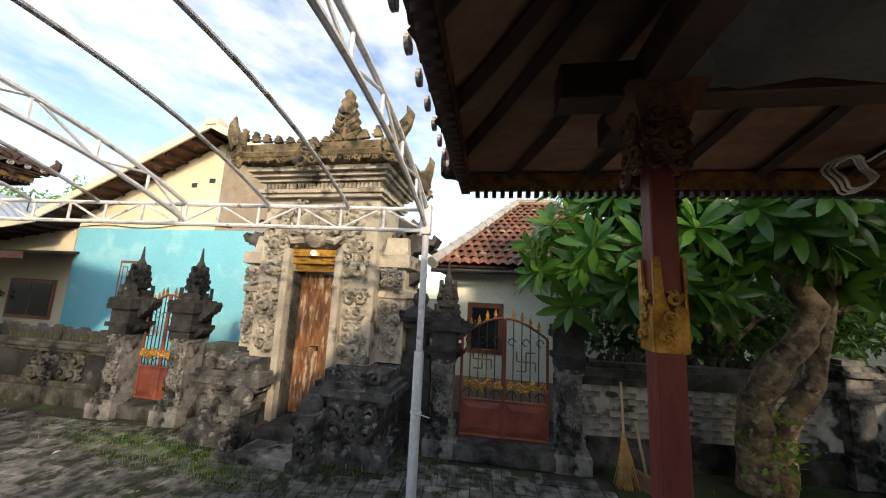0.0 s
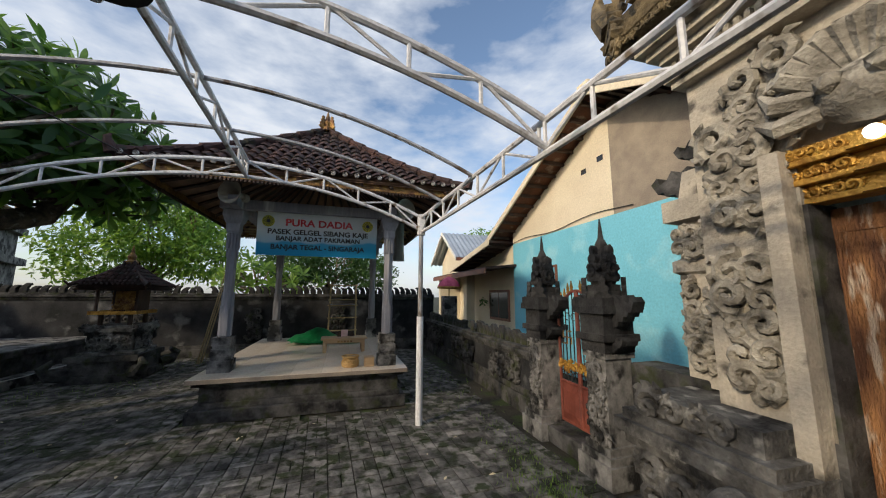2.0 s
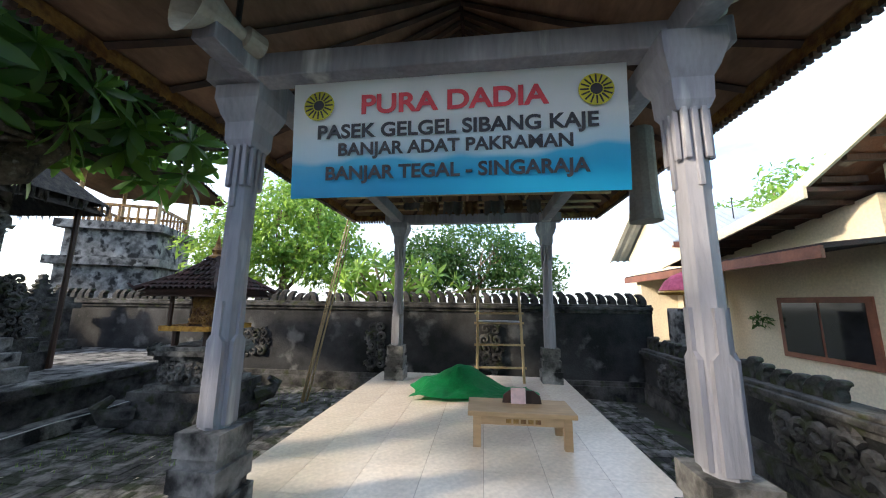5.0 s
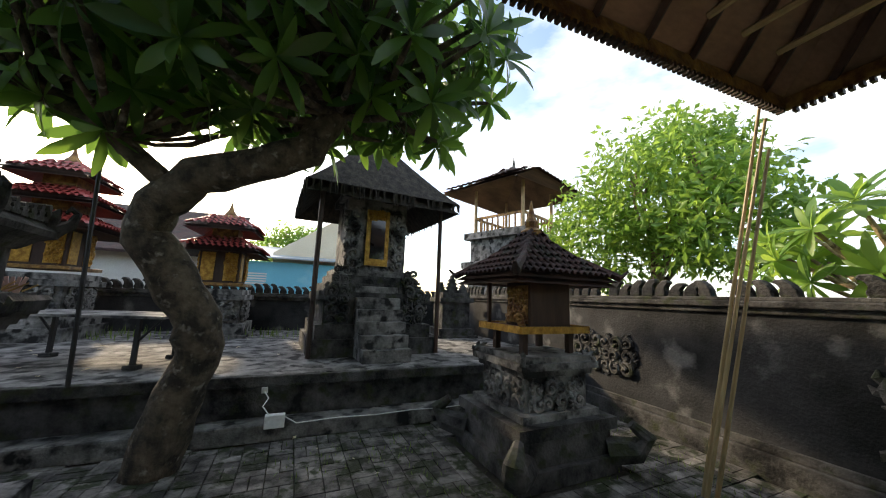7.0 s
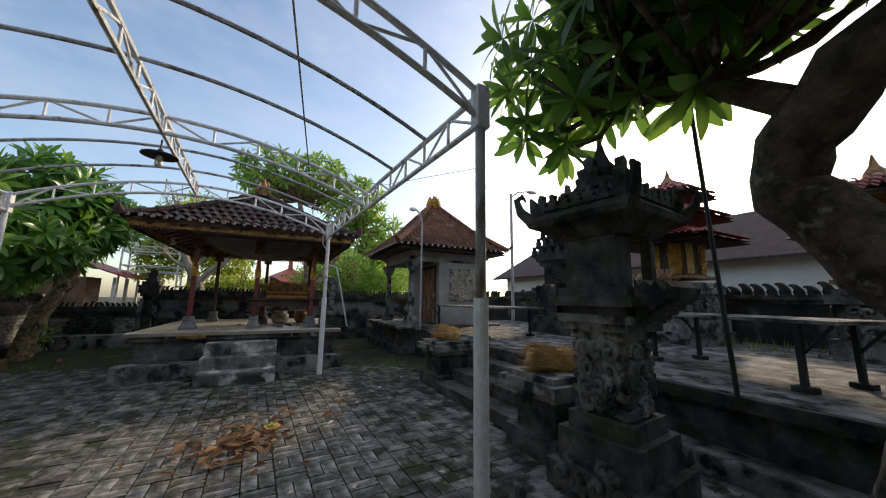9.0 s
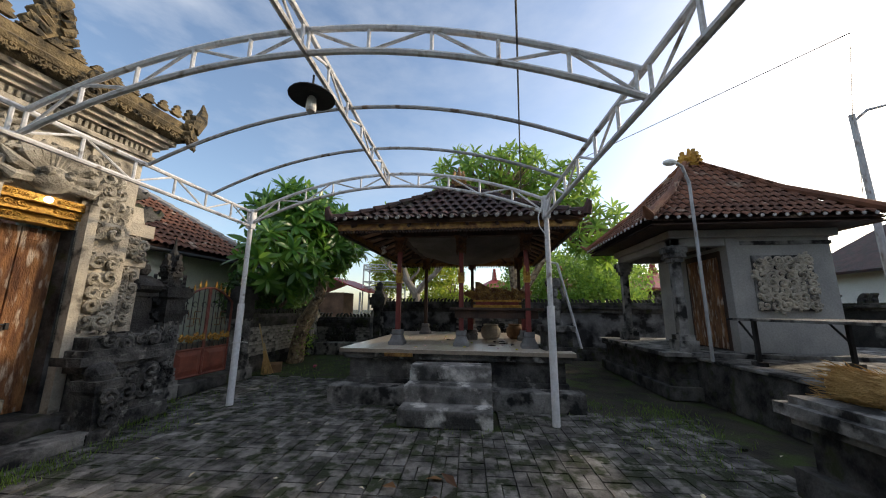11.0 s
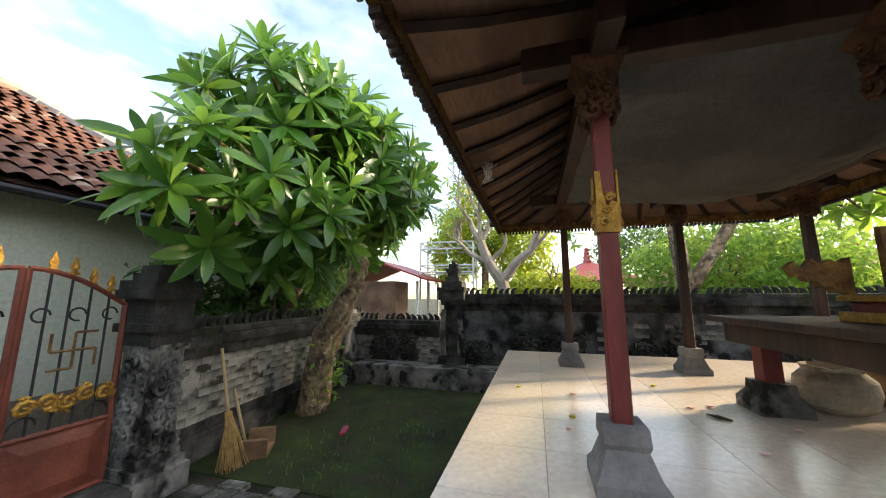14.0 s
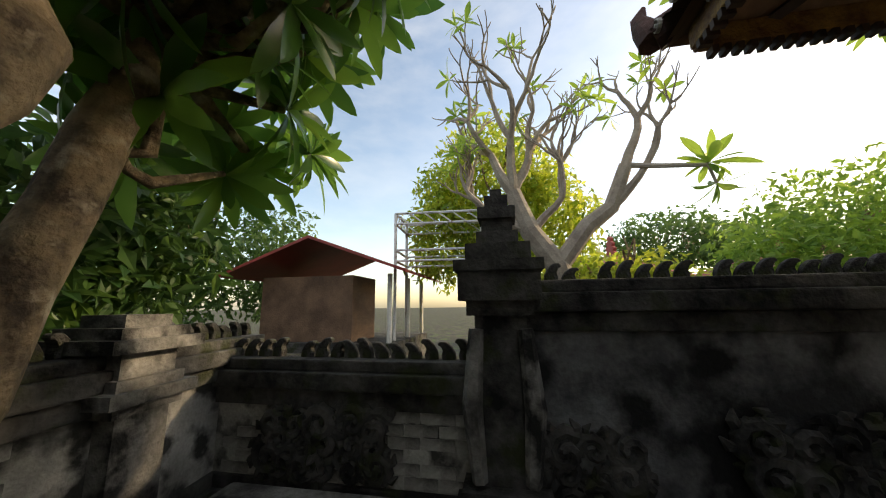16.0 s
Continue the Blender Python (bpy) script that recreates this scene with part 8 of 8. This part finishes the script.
for px, py, rad, lab in ((2.75, -0.15, 0.19, "squat pale clay pot under the bench"), (2.95, -0.62, 0.17, "brown clay pot under the bench")):
    bm = bmesh.new()
    lathe(bm, [(rad * 0.55, 0), (rad * 0.9, 0.05), (rad, 0.13), (rad * 0.95, 0.20), (rad * 0.7, 0.25), (rad * 0.78, 0.275), (rad * 0.7, 0.28), (rad * 0.6, 0.24)], 18)
    o = tagged(part("clay_pot", bm, POT if px > 2.8 else PARAS), lab, "pot", "pots under the bench")
    o.location = (px, py, FB)
ped = thing("statue_pedestal", 1.34, -1.06, FB, 5, "dark moulded stone pedestal at the platform corner", "pedestal")
part("plinth", boxed(-0.22, 0.22, -0.22, 0.22, 0, 0.05, 0.008), STONE, ped)
part("die", boxed(-0.18, 0.18, -0.18, 0.18, 0.05, 0.25, 0.008), STONE, ped)
part("cap", boxed(-0.22, 0.22, -0.22, 0.22, 0.25, 0.335, 0.014), STONE_GREY, ped, "grey worn cap")
bm = bmesh.new()
lathe(bm, [(0.15, 0), (0.16, 0.06), (0.13, 0.12), (0.125, 0.25), (0.14, 0.36), (0.15, 0.44), (0.11, 0.50), (0.06, 0.53), (0.06, 0.56), (0.085, 0.60), (0.09, 0.66), (0.07, 0.71), (0.10, 0.73), (0.15, 0.77), (0.17, 0.84), (0.14, 0.90), (0.15, 0.92), (0.12, 0.93)], 16, None, 0.8, 1.0)
tube(bm, [(0.0, 0.14, 0.44), (-0.07, 0.20, 0.30), (-0.12, 0.10, 0.28)], [0.05, 0.045, 0.035], 7)
tube(bm, [(0.0, -0.14, 0.44), (-0.04, -0.20, 0.55), (0.0, -0.13, 0.75)], [0.05, 0.04, 0.035], 7)
o = tagged(part("statue", bm, STONE_GREY), "weathered grey stone figure carrying a bowl", "statue")
o.matrix_basis = pose(1.34, -1.06, FB + 0.335, 0, 0, 10) @ Matrix.Diagonal((0.72, 0.72, 0.74, 1))
tagged(part("leaning_pipe", tubed([(1.5, -1.45, FB), (1.45, -1.25, FB + 0.85), (1.42, -1.15, FB + 1.25), (1.38, -1.0, FB + 1.28)], 0.02, 7), PIPE), "white bent pipe beside the pedestal", "pipe")
r = random.Random(160)
for k in range(22):
    bm = bmesh.new()
    lathe(bm, [(0.0, 0), (0.018, 0.004), (0.022, 0.012), (0.0, 0.016)], 6)
    o = tagged(part("flower", bm, PAPER if k % 3 else YELLOW_INK), "small fallen blossom on the tiled floor", "flower", "fallen blossoms")
    o.location = (r.uniform(1.0, 3.2), r.uniform(-0.6, 1.9), FB + 0.001)
for k in range(6):
    o = tagged(part("seed_pod", tubed([(0, 0, 0.008), (0.06, 0.02, 0.012), (0.13, 0.0, 0.006)], [0.006, 0.012, 0.004], 5), WOOD_DARK), "dark dry pod on the tiled floor", "pod", "dry pods")
    o.matrix_basis = pose(r.uniform(1.5, 2.8), r.uniform(-0.5, 1.2), FB, 0, 0, r.uniform(0, 360))
bm = bmesh.new()
for q in range(3):
    tube(bm, [(0.07 * np.cos(a) * (1 + 0.1 * q), 0.02 * q + 0.02 * np.sin(3 * a), 0.07 * np.sin(a) * (1 + 0.1 * q)) for a in np.linspace(0, 6.28, 17)], 0.006, 5)
tube(bm, [(0.05, 0, 0.05), (0.16, -0.05, 0.14)], 0.006, 5)
o = tagged(part("cable_coil", bm, WHITE_PLASTIC), "coil of white cable hung under the eave", "cable")
o.location = (2.6, 1.95, 2.42)

# ---- on the ground ----
bro = thing("broom", 2.38, 4.10, 0, 0, "palm-rib broom with a long bamboo handle", "broom")
part("handle", tubed([(0.09, 0.33, 0.93), (0.03, 0.12, 0.40)], 0.013, 7), BAMBOO, bro)
bm = bmesh.new()
r = random.Random(170)
for k in range(60):
    a = Vector((0.03, 0.12, 0.42)) + Vector((r.uniform(-0.02, 0.02), r.uniform(-0.02, 0.02), 0))
    b = Vector((r.uniform(-0.11, 0.11), r.uniform(-0.08, 0.06), 0.0))
    tube(bm, [a, a.lerp(b, 0.5) + Vector((0, 0, 0.02)), b], [0.006, 0.005, 0.002], 4)
part("bristles", bm, STRAW, bro)
dp = thing("dustpan", 2.66, 4.12, 0, 30, "brown scoop full of dry litter", "dustpan")
bm = bmesh.new()
plate(bm, [(-0.15, 0), (0.15, 0), (0.17, 0.16), (0.12, 0.16), (0.11, 0.04), (-0.11, 0.04), (-0.12, 0.16), (-0.17, 0.16)], 0.22, Matrix())
part("scoop", bm, POT, dp)
part("handle", tubed([(0, 0.1, 0.08), (0.05, 0.25, 0.55)], 0.014, 6), BAMBOO, dp)
o = tagged(part("wrapper", boxed(-0.1, 0.1, -0.03, 0.03, 0, 0.03, 0.01), PINK), "crumpled pink wrapper on the mossy ground", "wrapper")
o.matrix_basis = pose(3.25, 3.6, 0.01, 0, 0, 20)


def straw_bundle(x, y, z, turn, s):
    t = thing("straw_bundle", x, y, z, turn, "golden dry straw bundle shaped like a crouching animal", "straw bundle", "straw bundles on pedestals")
    r = random.Random(180)
    bm = bmesh.new()
    lathe(bm, [(0.03, -0.24), (0.09, -0.21), (0.115, -0.12), (0.10, 0.0), (0.115, 0.10), (0.10, 0.19), (0.05, 0.24)], 12, Matrix.Translation((0, 0, 0.095)) @ Matrix.Rotation(radians(90), 4, "Y"))
    part("core", bm, STRAW, t)
    bm = bmesh.new()
    for k in range(340):
        a = r.uniform(0, 6.28)
        u = r.uniform(-0.25, 0.2)
        rad = 0.10 + 0.012 * np.sin(u * 14)
        p = Vector((u, rad * np.cos(a), 0.095 + rad * np.sin(a) * 0.95))
        q = p + Vector((r.uniform(0.08, 0.16), r.uniform(-0.03, 0.03), r.uniform(-0.02, 0.04)))
        tube(bm, [p, p.lerp(q, 0.5) + Vector((0, np.cos(a), np.sin(a))) * r.uniform(0.005, 0.03), q + Vector((0, np.cos(a), np.sin(a))) * r.uniform(0, 0.035)], [0.004, 0.004, 0.002], 3)
    part("straw_coat", bm, STRAW, t)
    t.scale = (s, s, s)


for px, py, tn in ((-1.20, -2.50, 12), (-3.58, -2.36, 60)):
    t = thing("straw_pedestal", px, py, 0, 2, "dark stone pedestal beside the terrace stairs", "pedestal", "pedestals of the stairs")
    bm = bmesh.new()
    stack(bm, steps_of([0, (0.20, 0.30, 0.32), (0.28, 0.22, 0.24)]))
    part("plinth", bm, STONE, t)
    bm = bmesh.new()
    stack(bm, steps_of([0.48, (0.06, 0.28, 0.30), (0.08, 0.34, 0.36), (0.05, 0.28, 0.30)]))
    part("cap", bm, STONE_GREY, t, "moulded grey cap")
    straw_bundle(px, py, 0.67, tn, 1.0)


def trestle(x, y, z, turn, L, hd=0.40):
    t = thing("steel_table", x, y, z, turn, "long grey-topped table on dark braced legs", "table", "tables on the terrace")
    part("tabletop", boxed(-L / 2, L / 2, -hd, hd, 0.54, 0.57, 0.006), STONE_GREY, t, "worn grey tabletop")
    for sx in (-1, 1):
        for sy in (-1, 1):
            xx = sx * L * 0.36
            part("leg", boxed(xx - 0.02, xx + 0.02, sy * (hd - 0.07) - 0.02, sy * (hd - 0.07) + 0.02, 0.03, 0.54), IRON_DARK, t)
            part("foot_block", boxed(xx - 0.07, xx + 0.07, sy * (hd - 0.07) - 0.05, sy * (hd - 0.07) + 0.05, 0, 0.05, 0.01), STONE, t)
            part("brace", tubed([(xx, sy * (hd - 0.07), 0.28), (xx + sx * 0.22, sy * (hd - 0.07), 0.53)], 0.014, 5), IRON_DARK, t)


trestle(-4.15, -4.35, 0.60, -14, 1.95)
trestle(0.12, -4.0, 0.60, 4, 2.4, 0.62)
tagged(part("thin_pole", tubed([(-4.58, -3.20, 0.60), (-4.50, -3.25, 2.0), (-4.40, -3.35, 3.5)], 0.018, 7), IRON_DARK), "thin dark iron pole standing on the terrace edge", "pole")
ob = thing("outlet_box", -6.25, -3.02, 0, 2, "white plastic outlet box with a trailing cable", "outlet")
part("box", boxed(-0.09, 0.09, -0.04, 0.04, 0.17, 0.29, 0.008), WHITE_PLASTIC, ob)
part("plug", boxed(0.10, 0.16, -0.22, -0.20, 0.44, 0.50, 0.006), WHITE_PLASTIC, ob)
part("cable", tubed([(0.05, 0, 0.28), (0.12, -0.04, 0.36), (0.08, -0.1, 0.42), (0.13, -0.21, 0.46)], 0.006, 5), WHITE_PLASTIC, ob)
part("cable", tubed([(-0.09, 0, 0.26)] + [(-0.2 - 0.4 * k, 0.0 + 0.02 * (k % 2), 0.19 + 0.02 * (k % 2)) for k in range(8)], 0.006, 5), WHITE_PLASTIC, ob)

# ---- litter and growth ----
r = random.Random(190)
mats = []
for k in range(190):
    a, d = r.uniform(0, 6.28), abs(r.gauss(0, 0.42))
    s = r.uniform(0.07, 0.17)
    mats.append(Matrix.LocRotScale(Vector((-2.35 + d * np.cos(a) * 1.3, 0.12 + d * np.sin(a) * 0.8, 0.035 + r.uniform(0, 0.03))), Euler((r.uniform(-0.6, 0.6), r.uniform(-0.5, 0.4), r.uniform(0, 6.28))), (s, s, s)))
DRY = foliage("dry leaf", (0.085, 0.038, 0.016), (0.22, 0.115, 0.04), 0.1, 0.8)
tagged(part("leaf_litter", joined_leaves(mats, SMALL), DRY), "heap of brown dry leaves swept on the pavers", "leaves", kind="stuff")
mats = []
for k in range(150):
    s = r.uniform(0.03, 0.08)
    mats.append(Matrix.LocRotScale(Vector((r.uniform(-10, 0), r.uniform(-3.2, 3.8), 0.03)), Euler((r.uniform(-0.4, 0.4), r.uniform(-0.3, 0.3), r.uniform(0, 6.28))), (s, s, s)))
for k in range(60):
    s = r.uniform(0.04, 0.10)
    mats.append(Matrix.LocRotScale(Vector((r.uniform(-9, 2), r.uniform(-6.5, -3.5), 0.62)), Euler((r.uniform(-0.4, 0.4), r.uniform(-0.3, 0.3), r.uniform(0, 6.28))), (s, s, s)))
PALE_LEAF = foliage("pale fallen petal", (0.45, 0.38, 0.22), (0.62, 0.58, 0.42), 0.1, 0.8)
tagged(part("fallen_petals", joined_leaves(mats, SMALL), PALE_LEAF), "pale petals and leaves scattered on the paving", "leaves", kind="stuff")
tray = thing("offering_tray", -2.1, -0.12, 0.03, 20, "small palm-leaf offering tray on the pavers", "offering")
part("tray", boxed(-0.07, 0.07, -0.07, 0.07, 0, 0.015, 0.004), STRAW, tray)
bm = bmesh.new()
for k in range(4):
    bmesh.ops.create_icosphere(bm, subdivisions=1, radius=0.02, matrix=Matrix.Translation((0.03 * np.cos(k * 1.6), 0.03 * np.sin(k * 1.6), 0.025)))
part("blossoms", bm, YELLOW_INK, tray)
mats = []
BLADE = (np.array([(0, -0.08, 0), (0, 0.08, 0), (0.5, 0.05, 0.1), (0.5, -0.05, 0.1), (1, 0, 0.35)]), [(0, 1, 2, 3), (3, 2, 4)])
patches = [(-2.3, 3.55, 0.8, 0.22, 1500), (-1.45, 3.36, 0.45, 0.18, 600), (-3.0, 3.75, 0.7, 0.2, 700), (0.68, -2.2, 0.6, 0.3, 800), (0.24, 4.05, 0.35, 0.2, 350), (-0.5, 3.75, 0.4, 0.14, 350), (-0.6, 3.30, 0.5, 0.16, 260), (0.0, 3.7, 0.6, 0.2, 160), (-6.8, 3.7, 1.6, 0.4, 300), (-9.5, -1.7, 0.6, 1.2, 420), (-7.6, -1.6, 0.5, 0.7, 200), (-6.9, -2.6, 0.7, 0.3, 160), (0.4, -1.6, 0.7, 0.35, 420), (-0.3, -1.9, 0.5, 0.2, 160), (2.6, 3.2, 1.6, 0.7, 500), (-3.9, 3.85, 0.8, 0.2, 140), (-5.1, -1.6, 0.5, 0.5, 140), (-0.05, 0.2, 0.15, 0.8, 60), (0.75, -1.0, 0.12, 0.3, 40)]
for cx, cy, rx, ry, n in patches:
    for k in range(n):
        s = r.uniform(0.02, 0.06)
        mats.append(Matrix.LocRotScale(Vector((r.gauss(cx, rx * 0.6), r.gauss(cy, ry * 0.6), 0.008)), Euler((0, -r.uniform(0.3, 1.4), r.uniform(0, 6.28))), (s, s, s)))
for k in range(700):
    s = r.uniform(0.08, 0.2)
    mats.append(Matrix.LocRotScale(Vector((r.uniform(-7.5, 1.0), r.uniform(-7.4, -6.3), 0.60)), Euler((0, -r.uniform(0.7, 1.5), r.uniform(0, 6.28))), (s, s * 0.5, s)))
tagged(part("grass", joined_leaves(mats, BLADE), GRASS), "low grass and moss in the joints of the paving", "grass", kind="stuff")
mats = []
for k in range(160):
    s = r.uniform(0.07, 0.13)
    mats.append(Matrix.LocRotScale(Vector((3.72 + r.gauss(0, 0.13), 4.2 + r.gauss(0, 0.13), 0.55 + r.gauss(0, 0.16))), Euler((r.uniform(-1, 1), r.uniform(-0.4, 1.0), r.uniform(0, 6.28))), (s, s, s)))
tagged(part("sucker_shoots", joined_leaves(mats, SMALL), LEAF_BUSH), "leafy shoots round the foot of the tree", "shoots", kind="stuff")

# ---- pavers in basket weave ----
court = thing("courtyard_paving", -4.6, 0.3, 0, 3.0, "grey concrete pavers in basket weave with mossy joints", "paving", kind="structure")
CELL = 0.212
bm = boxed(-CELL / 2 + 0.0045, CELL / 2 - 0.0045, -CELL / 4 + 0.0045, CELL / 4 - 0.0045, -0.03, 0.02)
first = part("paver", bm, PAVER, court)
first.location = (0, 0, -0.2)
r = random.Random(200)
rest, singles = [], 0
to_world = court.matrix_basis.copy()


def blocked(x, y):
    return (-9.6 < x < -5.3 and 0.1 < y < 3.0) or (x > -0.05 and -0.2 < y < 1.0) or (x > 0.75 and y < 2.03) or x > 2.2 or (y > 4.05) or (x > -2.4 and x < 0.0 and y > 3.62) or (y < -3.1) or (x < -10.3) or (-9.3 < x < -8.0 and -2.7 < y < -1.5) or (-3.7 < x < -2.0 and y < -2.2) or (x > -1.6 and y < -2.4)


for i in range(-29, 34):
    for j in range(-19, 20):
        for k in (-1, 1):
            if (i + j) % 2:
                x, y, a = i * CELL, j * CELL + k * CELL / 4, 0.0
            else:
                x, y, a = i * CELL + k * CELL / 4, j * CELL, 90.0
            w = to_world @ Vector((x, y, 0))
            if blocked(w.x, w.y):
                continue
            m = Matrix.Translation((x, y, r.uniform(-0.008, 0.0))) @ Matrix.Rotation(radians(a + r.uniform(-1.2, 1.2)), 4, "Z") @ Matrix.Rotation(radians(r.uniform(-0.8, 0.8)), 4, "X")
            if singles < 298 and -4.2 < w.x < -1.6 and -0.9 < w.y < 1.2:
                again("paver", first, m, court)
                singles += 1
            else:
                rest.append(m)
shape = (np.array([tuple(v.co) for v in first.data.vertices]), [tuple(p.vertices) for p in first.data.polygons])
first.matrix_basis = rest.pop()
tagged(part("paver_field", joined_leaves(rest, shape), PAVER, court), kind="stuff")

# ---- bricks showing on the walls ----
rb = random.Random(210)
bm = boxed(-0.098, 0.098, -0.008, 0.008, -0.031, 0.031, 0.005)
brick = None
for owner, x0, x1, z0, z1, face, miss in ((wall_ne, 0.12, 2.5, 0.34, 0.84, -0.10, 0.22), (wall_e2, 0.3, 1.9, 0.34, 0.70, -0.10, 0.3), (wall_e, 2.3, 3.9, 0.36, 1.1, -0.12, 0.55)):
    zc, row = z0, 0
    while zc < z1:
        xc = x0 + (0.1 if row % 2 else 0.0)
        while xc < x1:
            if rb.random() > miss * (0.6 + 0.8 * (zc - z0) / (z1 - z0)):
                m = Matrix.Translation((xc, face, zc)) @ Matrix.Rotation(radians(rb.uniform(-0.8, 0.8)), 4, "Y") @ Matrix.Diagonal((1, rb.uniform(0.7, 1.3), 1, 1))
                if brick is None:
                    brick = part("brick", bm, BRICK_GREY, owner)
                    brick.matrix_basis = m
                else:
                    again("brick", brick, m, owner)
            xc += 0.204
        zc += 0.069
        row += 1

for o in list(bpy.data.objects):
    if o.parent and o.type == "MESH" and o.name.split(".")[0] in ("tower_carving", "arch_carving", "base_carving", "pier_carving", "shaft_carving", "wall_carving", "roof_frieze", "roof_crest", "dentil_course", "curl_band", "gilt_scroll", "straw_coat", "bristles", "fringe"):
        tagged(o, kind="stuff")
